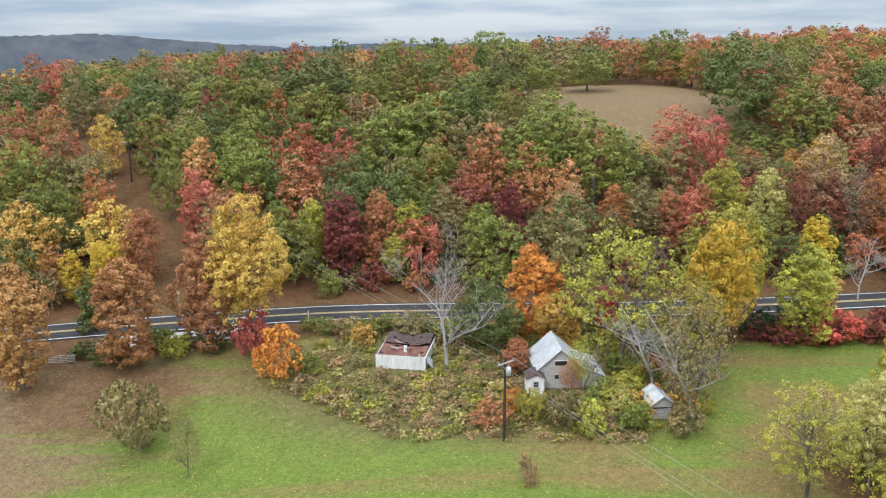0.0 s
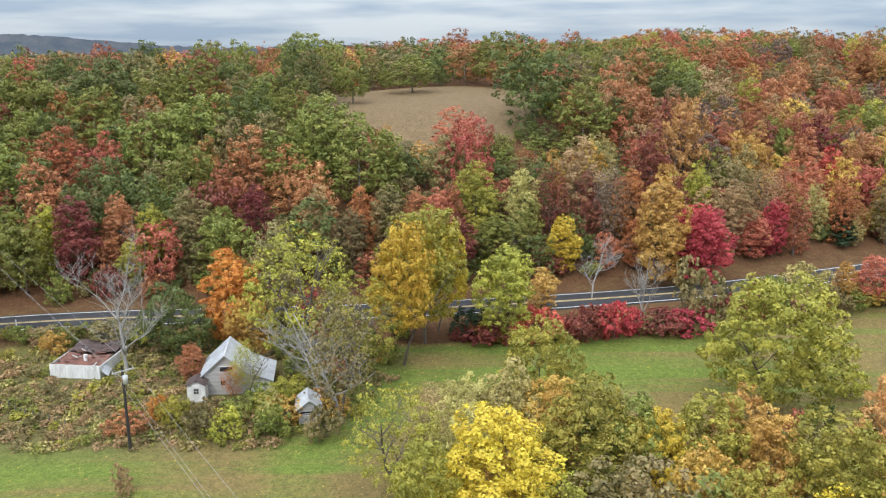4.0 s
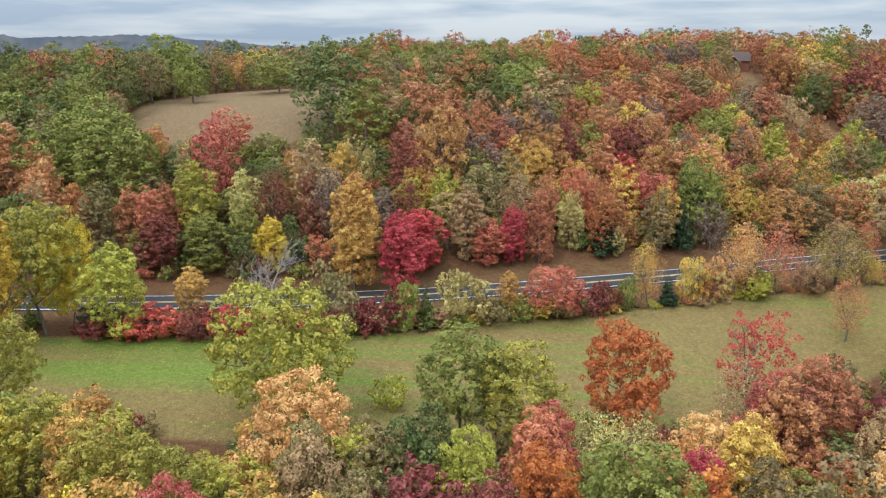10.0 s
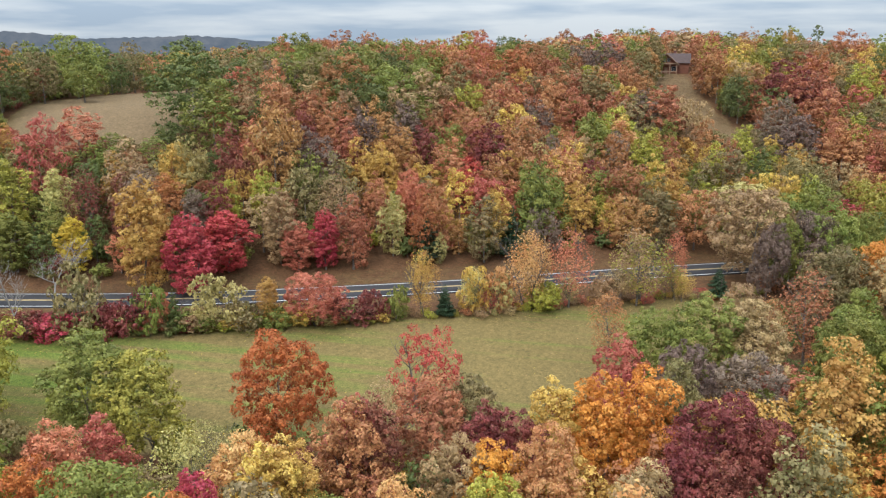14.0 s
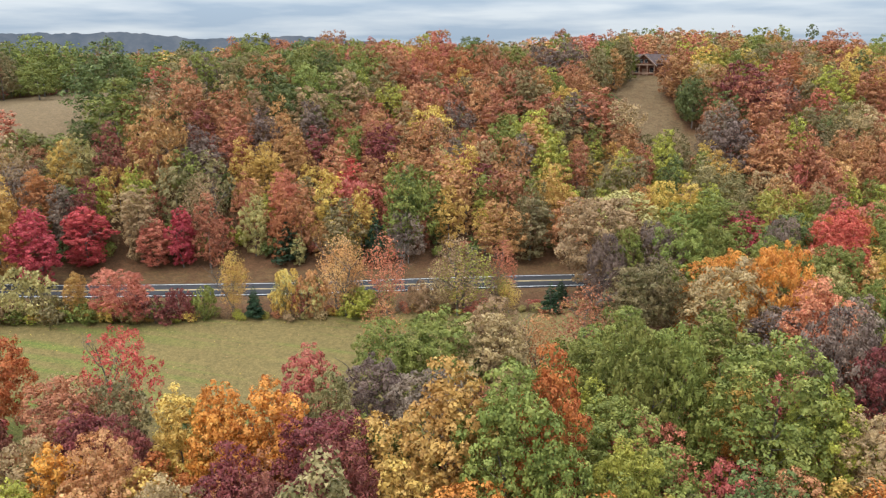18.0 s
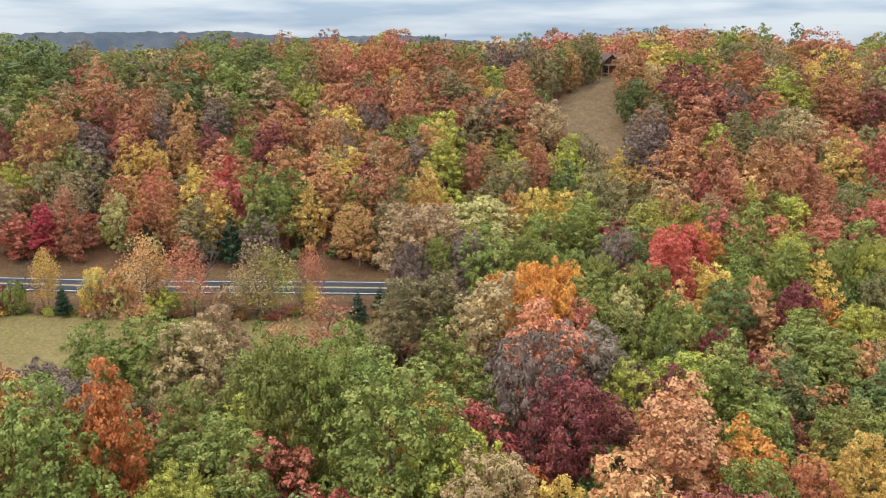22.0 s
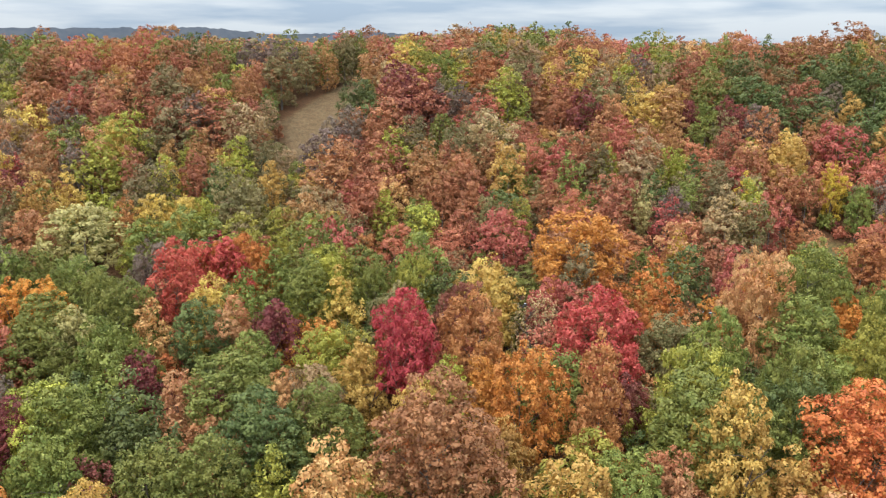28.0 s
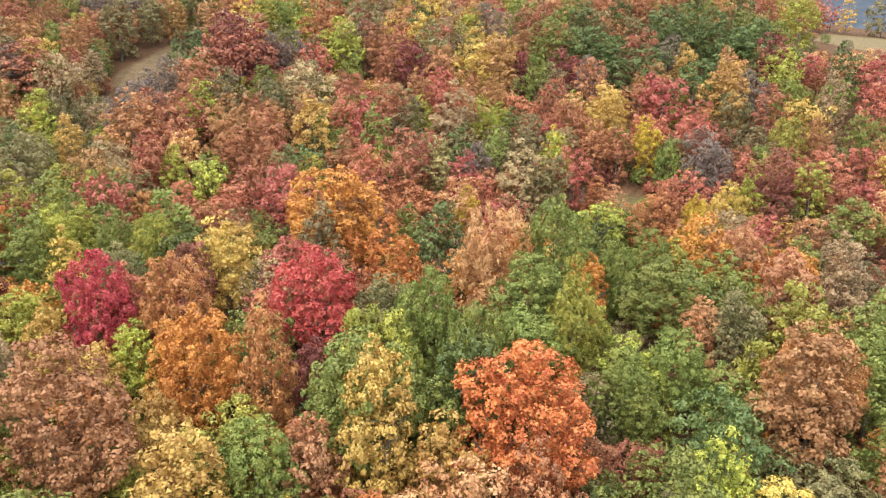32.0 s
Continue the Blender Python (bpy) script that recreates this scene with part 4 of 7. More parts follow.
stand("dome", "green", 185.7, 107.9, 13.9, 7.9, 3)
stand("dome", "green", 154.3, 102.3, 13.3, 6.7, 4)
stand("dome", "brown", 156.4, 92.6, 13.3, 6.5, 0)
stand("dome", "lime", 182.0, 82.0, 12.5, 5.4, 1)
stand("tall", "pink", 202.8, 128.9, 14.8, 6.7, 3)
stand("round", "brown", 205.0, 121.0, 15.0, 10.4, 4)
stand("dome", "maroon", 209.1, 109.9, 13.9, 8.1, 0)
stand("round", "tan", 194.1, 128.1, 15.7, 12.1, 1)
stand("fartall", "orange", 199.1, 139.8, 13.8, 6.0, 2)
stand("farround", "green", 187.3, 142.8, 14.3, 9.0, 3)
stand("dome", "olive", 184.0, 131.1, 13.4, 6.8, 4)
stand("fartall", "crimson", 211.9, 158.7, 14.0, 6.1, 0)
stand("farround", "green", 202.5, 145.2, 12.9, 5.6, 1)
stand("farround", "green", 208.4, 143.2, 14.0, 8.2, 2)
stand("farround", "green", 213.6, 135.1, 14.2, 8.7, 3)
stand("dome", "tan", 204.3, 93.7, 13.6, 7.2, 4)
stand("dome", "gold", 209.5, 95.4, 12.3, 5.4, 0)
stand("dome", "maroon", 160.4, 73.2, 13.1, 6.1, 1)
stand("dome", "olive", 154.3, 85.3, 12.5, 5.4, 2)
stand("dome", "green", 173.3, 94.9, 12.6, 5.5, 3)
stand("shrub", "lime", 181.9, 192.5, 5.5, 5.8, 4)
stand("shrub", "gold", 171.4, 211.0, 5.5, 5.8, 0)
stand("shrub", "olive", 180.7, 218.6, 5.2, 5.5, 1)
stand("shrub", "gold", 168.6, 196.5, 5.5, 5.8, 2)
stand("shrub", "evergreen", 180.0, 213.7, 4.1, 4.3, 3)
stand("shrub", "olive", 190.4, 201.2, 5.5, 5.8, 4)
stand("shrub", "green", 173.5, 195.5, 5.5, 5.8, 0)
stand("cone", "evergreen", 119.6, 149.8, 9.0, 7.0, 1)
stand("cone", "evergreen", 134.4, 154.2, 10.0, 6.0, 2)
stand("dome", "olive", 181.0, 127.2, 13.8, 7.7, 3)
stand("dome", "brown", 198.2, 120.5, 13.9, 8.1, 4)
stand("dome", "orange", 193.8, 139.6, 13.3, 6.7, 0)
stand("dome", "green", 202.3, 136.9, 13.8, 7.8, 1)
stand("dome", "green", 199.2, 143.2, 13.0, 6.0, 2)
stand("tall", "lime", 210.2, 118.8, 13.5, 5.9, 3)
stand("tall", "maroon", 215.1, 120.2, 12.7, 5.5, 4)
stand("tall", "green", 220.4, 122.0, 15.0, 6.9, 1)
stand("tall", "green", 224.5, 115.1, 14.2, 6.2, 2)
stand("dome", "green", 230.0, 134.5, 14.5, 9.4, 3)
stand("dome", "lime", 233.9, 145.7, 13.2, 6.5, 4)
stand("dome", "green", 232.5, 119.6, 13.7, 7.4, 0)
stand("dome", "green", 237.2, 121.4, 13.4, 6.9, 1)
stand("dome", "green", 241.5, 133.0, 13.8, 7.7, 2)
stand("dome", "darkgreen", 218.5, 144.1, 13.4, 6.8, 3)
stand("tall", "peach", 221.8, 146.0, 13.3, 5.8, 4)
stand("tall", "maroon", 227.2, 147.1, 13.9, 6.1, 0)
stand("fartall", "lime", 225.9, 160.3, 14.3, 6.2, 1)
stand("tall", "maroon", 218.5, 133.7, 12.6, 5.5, 2)
stand("tall", "peach", 225.0, 132.1, 12.9, 5.6, 3)
stand("farround", "olive", 238.3, 156.0, 13.6, 7.3, 4)
stand("farround", "maroon", 244.6, 161.2, 13.4, 6.8, 0)
stand("dome", "tan", 237.0, 138.6, 12.9, 5.7, 1)
stand("thin", "brown", 199.1, 135.3, 9.1, 5.4, 2)
stand("dome", "green", 177.8, 106.5, 13.7, 7.6, 3)
stand("dome", "rust", 227.8, 106.9, 12.8, 5.6, 0)
stand("dome", "green", 224.4, 102.6, 13.0, 5.8, 1)
stand("dome", "gold", 233.0, 111.8, 12.3, 5.4, 2)
stand("fartall", "crimson", 208.7, 156.5, 13.9, 6.0, 3)
stand("fartall", "green", 225.7, 157.5, 14.0, 6.1, 4)
stand("tall", "pink", 242.6, 153.0, 13.9, 6.0, 1)
stand("thin", "tan", 254.3, 164.2, 12.5, 7.4, 2)
stand("dome", "pink", 255.3, 168.2, 13.2, 6.5, 4)
stand("dome", "olive", 269.2, 164.6, 13.3, 6.7, 1)
stand("dome", "green", 284.5, 173.8, 14.3, 8.9, 2)
stand("dome", "green", 286.6, 164.4, 14.2, 8.8, 3)
stand("farround", "green", 293.0, 184.5, 12.6, 5.5, 4)
stand("fartall", "orange", 290.0, 181.1, 12.8, 5.6, 0)
stand("tall", "gold", 258.4, 137.5, 13.1, 5.7, 2)
stand("tall", "lime", 249.2, 146.0, 13.4, 5.8, 3)
stand("dome", "gold", 247.7, 141.9, 12.7, 5.5, 4)
stand("tall", "peach", 234.3, 137.3, 12.6, 5.5, 0)
stand("dome", "green", 228.2, 141.1, 13.3, 6.6, 1)
stand("dome", "darkgreen", 237.2, 129.1, 14.1, 8.5, 2)
stand("dome", "lime", 216.7, 122.9, 13.7, 7.6, 3)
stand("dome", "green", 205.6, 131.4, 13.7, 7.4, 4)
stand("tall", "pale", 206.8, 136.3, 13.6, 5.9, 0)
stand("tall", "gold", 217.2, 147.1, 13.4, 5.8, 1)
stand("tall", "gold", 239.8, 144.5, 13.7, 5.9, 2)
stand("tall", "maroon", 267.4, 152.0, 13.0, 5.6, 0)
stand("dome", "green", 270.5, 136.1, 13.4, 6.9, 1)
stand("tall", "peach", 273.8, 139.2, 13.3, 5.8, 2)
stand("dome", "lime", 291.1, 171.6, 13.4, 6.7, 0)
stand("dome", "green", 299.3, 180.6, 14.2, 8.8, 1)
stand("dome", "green", 296.6, 189.5, 12.7, 5.5, 2)
stand("tall", "green", 282.3, 148.3, 14.5, 6.3, 3)
stand("tall", "ember", 253.0, 146.9, 13.5, 5.9, 4)
stand("round", "rust", 315.9, 171.6, 15.0, 10.6, 0)
stand("dome", "green", 302.6, 169.1, 13.2, 6.4, 1)
stand("dome", "green", 298.1, 162.0, 13.2, 6.3, 2)
stand("tall", "peach", 304.5, 177.1, 12.8, 5.6, 3)
stand("tall", "olive", 308.0, 177.0, 14.2, 6.2, 4)
stand("tall", "peach", 313.6, 187.5, 15.2, 7.2, 0)
stand("fartall", "tan", 320.4, 193.6, 15.1, 7.1, 1)
stand("farround", "peach", 307.8, 196.1, 13.4, 6.8, 2)
stand("cone", "rust", 283.6, 217.6, 8.3, 4.0, 3)
stand("bare", "bare", 289.2, 215.4, 6.2, 4.1, 4)
stand("cone", "gold", 324.6, 251.3, 6.6, 3.2, 2)
stand("cone", "darkgreen", 286.9, 205.9, 10.9, 5.2, 0)
stand("shrub", "green", 293.6, 241.9, 5.1, 5.4, 2)
stand("thin", "gold", 122.4, 124.7, 9.5, 4.1, 3)
stand("cone", "evergreen", 125.9, 123.9, 4.8, 2.7, 4)
stand("thin", "pale", 130.3, 126.1, 6.9, 4.3, 0)
stand("thin", "peach", 137.8, 128.1, 11.9, 7.4, 1)
stand("thin", "tan", 155.0, 133.0, 12.1, 8.0, 2)
stand("cone", "evergreen", 168.3, 137.9, 5.0, 4.0, 3)
stand("farround", "pink", 108.2, 117.3, 8.0, 7.8, 4)
stand("fartall", "gold", 101.5, 116.2, 7.5, 3.3, 0)
stand("shrub", "pale", 95.1, 114.2, 7.5, 6.9, 1)
stand("shrub", "olive", 76.7, 108.6, 9.4, 7.6, 2)
stand("cone", "darkgreen", 84.8, 109.6, 6.9, 3.3, 3)
stand("cone", "darkgreen", 89.6, 111.1, 6.9, 3.5, 4)
stand("shrub", "maroon", 69.8, 105.8, 3.7, 5.5, 0)
stand("shrub", "crimson", 74.3, 106.6, 3.7, 5.9, 1)
stand("shrub", "lime", 79.3, 108.8, 2.7, 3.2, 2)
stand("shrub", "maroon", 81.2, 109.7, 4.2, 4.8, 3)
stand("shrub", "pink", 86.7, 111.6, 5.5, 4.0, 4)
stand("shrub", "olive", 98.8, 114.3, 4.3, 4.9, 0)
stand("shrub", "green", 102.6, 115.9, 3.0, 4.9, 1)
stand("shrub", "maroon", 113.0, 118.7, 4.2, 5.8, 2)
stand("shrub", "pale", 108.9, 117.9, 2.6, 4.1, 3)
stand("shrub", "maroon", 116.0, 120.8, 4.8, 4.2, 4)
stand("shrub", "green", 119.3, 121.2, 5.3, 3.4, 0)
stand("shrub", "pale", 133.5, 126.7, 5.8, 4.3, 1)
stand("shrub", "lime", 140.4, 129.0, 3.2, 5.2, 2)
stand("shrub", "tan", 150.1, 131.6, 5.0, 4.4, 3)
stand("shrub", "crimson", 52.6, 104.6, 4.4, 6.6, 4)
stand("shrub", "maroon", 58.9, 104.3, 5.1, 5.4, 0)
stand("shrub", "crimson", 63.4, 104.8, 5.4, 5.4, 1)
stand("shrub", "maroon", 82.9, 109.2, 5.7, 5.6, 2)
stand("shrub", "green", 86.5, 109.8, 7.1, 4.0, 3)
stand("fartall", "gold", 54.6, 113.6, 7.4, 4.7, 4)
stand("bare", "bare", 64.2, 121.9, 12.2, 7.5, 0)
stand("shrub", "maroon", 48.2, 104.7, 3.4, 4.7, 1)
stand("shrub", "evergreen", 43.5, 106.9, 4.1, 5.5, 2)
stand("thin", "lime", 155.7, 134.4, 10.3, 9.4, 3)
stand("thin", "pink", 161.2, 137.3, 10.9, 4.3, 4)
stand("thin", "peach", 139.0, 128.3, 12.1, 5.9, 0)
stand("thin", "gold", 123.1, 123.6, 9.5, 5.1, 1)
stand("cone", "evergreen", 126.3, 123.8, 5.1, 3.5, 2)
stand("shrub", "gold", 130.7, 126.0, 6.8, 4.2, 3)
stand("cone", "evergreen", 169.1, 143.7, 3.4, 3.2, 4)
stand("shrub", "peach", 133.8, 127.3, 7.0, 4.2, 0)
stand("shrub", "lime", 140.4, 129.1, 4.4, 5.1, 1)
stand("thin", "tan", 151.8, 132.5, 6.1, 5.9, 2)
stand("thin", "russet", 175.5, 116.4, 13.9, 8.2, 3)
stand("thin", "russet", 170.2, 115.2, 10.5, 6.2, 4)
stand("dead", "bare", 0.4, 96.6, 15.5, 15.0, 0)
stand("thin", "ember", 14.7, 88.6, 4.2, 2.6, 1)
stand("shrub", "pale", 19.6, 83.5, 3.4, 3.1, 2)
stand("shrub", "green", 20.1, 80.5, 3.6, 3.6, 3)
stand("shrub", "olive", 13.0, 80.9, 3.9, 4.2, 4)
stand("shrub", "lime", 9.5, 82.6, 3.7, 3.1, 0)
stand("shrub", "ember", 7.4, 83.9, 3.0, 1.9, 1)
stand("shrub", "tan", 7.9, 70.0, 2.8, 1.9, 2)
stand("shrub", "lime", 15.2, 79.8, 3.2, 3.6, 3)
stand("shrub", "olive", 25.7, 80.0, 3.2, 3.6, 4)
stand("shrub", "russet", 5.1, 81.3, 2.6, 3.7, 0)
stand("thin", "lime", 16.2, 89.5, 6.7, 4.0, 1)
stand("tall", "russet", 8.9, 93.9, 4.8, 3.1, 2)


stand("dome", "crimson", 262.7, 160.5, 18.6, 8.7, 0)
stand("dome", "scarlet", 290.9, 149.4, 18.6, 11.1, 1)
stand("tall", "gold", 278.9, 142.3, 20.0, 7.0, 2)
stand("dome", "green", 275.8, 145.6, 18.6, 10.6, 3)
stand("tall", "lime", 291.3, 166.4, 20.0, 5.4, 4)
stand("dome", "ember", 258.5, 144.9, 18.6, 8.1, 5)
stand("dome", "rust", 249.6, 152.7, 18.6, 7.6, 0)
stand("dome", "crimson", 243.7, 148.1, 18.6, 6.6, 1)
stand("dome", "copper", 255.1, 130.5, 18.6, 10.6, 2)
stand("tall", "copper", 315.5, 164.8, 20.0, 10.0, 3)
stand("dome", "ember", 255.5, 179.4, 18.6, 11.7, 4)
stand("dome", "green", 285.8, 181.8, 20.0, 8.0, 5)
stand("dome", "darkgreen", 284.2, 152.1, 18.6, 7.4, 0)
stand("tall", "rust", 266.1, 144.8, 20.0, 5.5, 1)
stand("dome", "green", 173.7, 78.3, 18.6, 8.3, 2)
stand("dome", "maroon", 157.6, 76.6, 13.7, 7.8, 3)
stand("tall", "ember", 175.8, 82.2, 19.7, 6.0, 4)
stand("dome", "green", 195.2, 95.4, 20.0, 10.5, 5)
stand("dome", "maroon", 207.5, 105.6, 17.5, 7.4, 0)
stand("tall", "peach", 217.2, 104.4, 17.1, 8.6, 1)
# far orange and rust crowns get a duller hue, distance haze painted into it
HILL_ROWS = []


def hill(form, hue, x, y, h, w, pick):
    PLACED.append((x, y, w / 2))
    HILL_ROWS.append((form, hue, x, y, h, w, pick))


hill("farround", "russet", 205.0, 235.5, 17.6, 14.6, 4)
hill("farround", "pink", 46.7, 148.1, 16.5, 9.0, 0)
hill("farround", "darkgreen", 63.8, 178.6, 17.4, 15.5, 1)
hill("fartall", "green", 150.3, 194.3, 15.0, 9.9, 3)
hill("farround", "green", 138.8, 158.5, 15.6, 8.7, 4)
hill("farround", "copper", 88.8, 157.8, 19.0, 10.7, 0)
hill("fartall", "maroon", 82.4, 152.5, 16.4, 7.1, 1)
hill("farround", "darkgreen", 14.2, 184.4, 14.9, 9.7, 4)
hill("farround", "green", 24.2, 202.5, 9.9, 8.7, 0)
hill("fartall", "green", 169.0, 279.0, 12.5, 5.5, 1)
hill("fartall", "olive", 169.4, 270.0, 15.0, 6.0, 2)
hill("fartall", "green", 171.8, 275.0, 12.0, 4.6, 0)
hill("fartall", "darkgreen", 164.0, 283.0, 11.0, 6.0, 2)
hill("fartall", "copper", 185.0, 282.0, 11.0, 5.0, 3)
hill("fartall", "lime", 316.0, 300.0, 17.0, 8.5, 4)
hill("farround", "darkgreen", 284.0, 262.0, 12.0, 13.0, 0)
hill("farround", "darkgreen", 296.0, 258.0, 12.0, 12.0, 1)
hill("farround", "darkgreen", 273.0, 268.0, 12.0, 12.0, 2)
hill("fartall", "green", 164.0, 268.0, 13.0, 6.0, 3)
hill("fartall", "olive", 164.0, 259.0, 13.0, 7.0, 4)
hill("fartall", "copper", 162.0, 250.0, 13.0, 7.0, 0)
hill("fartall", "russet", 160.0, 241.0, 13.0, 7.0, 1)
hill("farround", "green", 92.0, 226.0, 13.0, 10.0, 2)
hill("farround", "darkgreen", 100.0, 216.0, 13.0, 10.0, 3)
hill("farround", "green", 108.0, 224.0, 13.0, 10.0, 4)
hill("farround", "darkgreen", 84.0, 232.0, 13.0, 10.0, 0)
hill("farround", "green", 76.0, 226.0, 12.0, 9.0, 1)
hill("fartall", "green", 166.5, 271.0, 12.0, 6.0, 2)
hill("fartall", "copper", 168.0, 263.0, 12.0, 6.0, 3)
hill("fartall", "olive", 169.6, 274.0, 13.0, 5.7, 4)
hill("farround", "olive", 14.6, 200.6, 12.2, 8.4, 2)
hill("farround", "green", 39.2, 228.6, 10.7, 13.3, 3)
hill("fartall", "green", 72.6, 168.1, 16.2, 10.8, 4)
hill("farround", "copper", 85.9, 174.0, 13.9, 10.6, 0)
hill("farround", "green", 15.4, 150.4, 15.2, 12.7, 1)
hill("farround", "green", 21.3, 157.2, 15.8, 13.7, 2)
hill("farround", "olive", 1.4, 164.4, 11.6, 6.9, 3)
hill("fartall", "green", 37.5, 140.7, 7.6, 4.0, 2)
hill("fartall", "gold", 32.2, 159.5, 8.5, 4.5, 1)
hill("farround", "green", 33.0, 152.6, 10.3, 4.8, 2)
hill("farround", "olive", 43.1, 149.7, 12.5, 8.4, 3)
hill("farround", "darkgreen", 58.4, 143.6, 11.7, 7.0, 0)
hill("fartall", "gold", 62.3, 146.4, 12.1, 5.3, 1)
hill("farround", "gold", 70.4, 153.5, 11.2, 6.4, 3)
hill("fartall", "maroon", 67.2, 140.3, 11.9, 5.2, 1)
hill("farround", "lime", 83.4, 145.4, 10.4, 5.1, 2)
hill("farround", "green", 96.6, 202.8, 14.0, 10.8, 4)
hill("farround", "green", 108.2, 206.6, 14.1, 11.0, 0)
hill("fartall", "olive", 117.3, 209.0, 15.2, 8.3, 1)
hill("fartall", "copper", 116.6, 218.6, 16.2, 10.1, 2)
hill("fartall", "copper", 136.6, 242.5, 14.8, 8.0, 3)
hill("farround", "olive", 127.7, 219.3, 12.3, 8.0, 4)
hill("farround", "olive", 135.3, 221.8, 12.8, 8.8, 0)
hill("fartall", "russet", 140.5, 219.4, 15.5, 8.7, 1)
hill("fartall", "olive", 150.5, 222.4, 16.2, 9.5, 2)
hill("fartall", "russet", 145.6, 208.5, 15.1, 8.3, 3)
hill("fartall", "russet", 166.6, 215.9, 16.2, 11.4, 4)
hill("farround", "maroon", 203.0, 248.3, 8.1, 6.5, 0)
hill("farround", "brown", 195.1, 221.6, 12.7, 8.7, 1)
hill("farround", "lime", 154.8, 201.3, 13.5, 10.0, 2)
hill("fartall", "brown", 154.9, 189.0, 13.2, 6.3, 3)
hill("fartall", "lime", 160.9, 188.8, 15.0, 8.2, 4)
hill("farround", "tan", 95.6, 185.0, 11.9, 7.5, 0)
hill("fartall", "russet", 100.0, 167.6, 14.8, 8.0, 1)
hill("farround", "brown", 96.2, 161.7, 12.8, 8.8, 2)
hill("fartall", "gold", 108.0, 166.0, 13.2, 6.2, 3)
hill("fartall", "brown", 109.3, 185.1, 14.3, 7.5, 4)
hill("farround", "green", 119.2, 182.9, 11.9, 7.4, 0)
hill("fartall", "russet", 125.0, 181.2, 14.2, 7.3, 1)
hill("farround", "tan", 134.5, 194.0, 12.1, 7.8, 2)
hill("fartall", "copper", 129.3, 166.4, 14.2, 7.3, 3)
hill("farround", "gold", 143.9, 178.7, 12.9, 9.0, 4)
hill("farround", "green", 139.8, 167.9, 12.2, 8.0, 0)
hill("fartall", "pale", 120.0, 164.7, 6.4, 3.4, 1)
hill("fartall", "pink", 115.6, 156.8, 12.9, 5.9, 2)
hill("fartall", "russet", 121.0, 152.2, 12.2, 5.3, 3)
hill("fartall", "lime", 112.6, 156.9, 8.2, 4.3, 4)
hill("fartall", "russet", 109.1, 154.2, 12.3, 5.3, 0)
hill("fartall", "copper", 175.2, 201.3, 13.6, 6.7, 3)
hill("fartall", "lime", 183.1, 201.4, 13.6, 6.6, 4)
hill("farround", "olive", 176.2, 183.2, 13.3, 9.8, 0)
hill("fartall", "gold", 164.1, 171.1, 13.8, 6.9, 1)
hill("farround", "copper", 156.3, 161.3, 10.4, 8.7, 2)
hill("farround", "russet", 168.3, 165.1, 12.1, 8.9, 3)
hill("farround", "olive", 160.3, 167.3, 11.5, 6.8, 4)
hill("farround", "copper", 106.8, 230.2, 13.0, 9.2, 0)
hill("farround", "rust", 124.0, 377.5, 12.5, 10.0, 1)
hill("farround", "green", 14.3, 216.1, 16.1, 13.6, 2)
hill("farround", "green", 63.7, 244.3, 15.8, 13.8, 3)
hill("farround", "olive", 75.1, 187.4, 11.9, 7.5, 4)
hill("farround", "brown", 77.4, 196.5, 11.3, 6.5, 0)
hill("fartall", "lime", 109.6, 214.0, 10.6, 5.6, 1)
hill("farround", "olive", 85.5, 200.7, 12.2, 7.9, 2)
hill("fartall", "brown", 101.7, 177.1, 13.9, 7.0, 3)
hill("farround", "brown", 91.4, 165.2, 12.1, 7.8, 4)
hill("fartall", "russet", 95.3, 172.7, 12.7, 5.7, 0)
hill("fartall", "copper", 106.8, 175.8, 13.9, 7.0, 1)
hill("farround", "green", 111.0, 188.9, 11.9, 7.4, 2)
hill("farround", "russet", 115.0, 187.5, 11.1, 6.2, 3)
hill("farround", "russet", 121.1, 191.8, 11.9, 7.5, 4)
hill("fartall", "maroon", 121.0, 188.9, 9.4, 5.0, 0)
hill("fartall", "gold", 103.7, 164.0, 13.5, 6.6, 1)
hill("farround", "olive", 96.5, 151.2, 12.4, 8.2, 2)
hill("farround", "gold", 85.1, 150.2, 11.1, 6.1, 3)
hill("farround", "pale", 73.2, 154.8, 11.2, 6.4, 4)
hill("fartall", "pink", 113.9, 161.1, 11.8, 5.1, 0)
hill("fartall", "rust", 118.7, 149.8, 12.0, 5.2, 1)
hill("fartall", "pale", 113.2, 149.4, 11.5, 5.0, 2)
hill("fartall", "olive", 129.5, 151.4, 12.4, 7.0, 3)
hill("fartall", "pale", 121.8, 149.0, 5.7, 3.0, 0)
hill("fartall", "russet", 107.2, 143.8, 12.8, 5.8, 1)
hill("farround", "copper", 130.9, 248.2, 13.2, 9.5, 2)
hill("farround", "green", 141.8, 253.4, 13.3, 9.7, 3)
hill("farround", "green", 152.0, 268.7, 13.6, 10.2, 4)
hill("farround", "brown", 155.4, 260.6, 13.4, 9.9, 0)
hill("farround", "olive", 141.4, 230.8, 12.8, 8.9, 1)
hill("fartall", "tan", 145.9, 227.9, 14.2, 7.3, 2)
hill("fartall", "copper", 151.7, 227.5, 14.8, 8.0, 3)
hill("farround", "brown", 137.0, 204.5, 12.2, 7.9, 4)
hill("farround", "russet", 134.7, 215.1, 12.4, 8.3, 0)
hill("fartall", "gold", 156.6, 197.9, 13.2, 6.3, 1)
hill("fartall", "russet", 143.7, 191.1, 12.5, 5.5, 2)
hill("farround", "copper", 134.9, 206.5, 6.7, 5.4, 3)
hill("farround", "pale", 138.9, 182.3, 11.0, 5.9, 4)
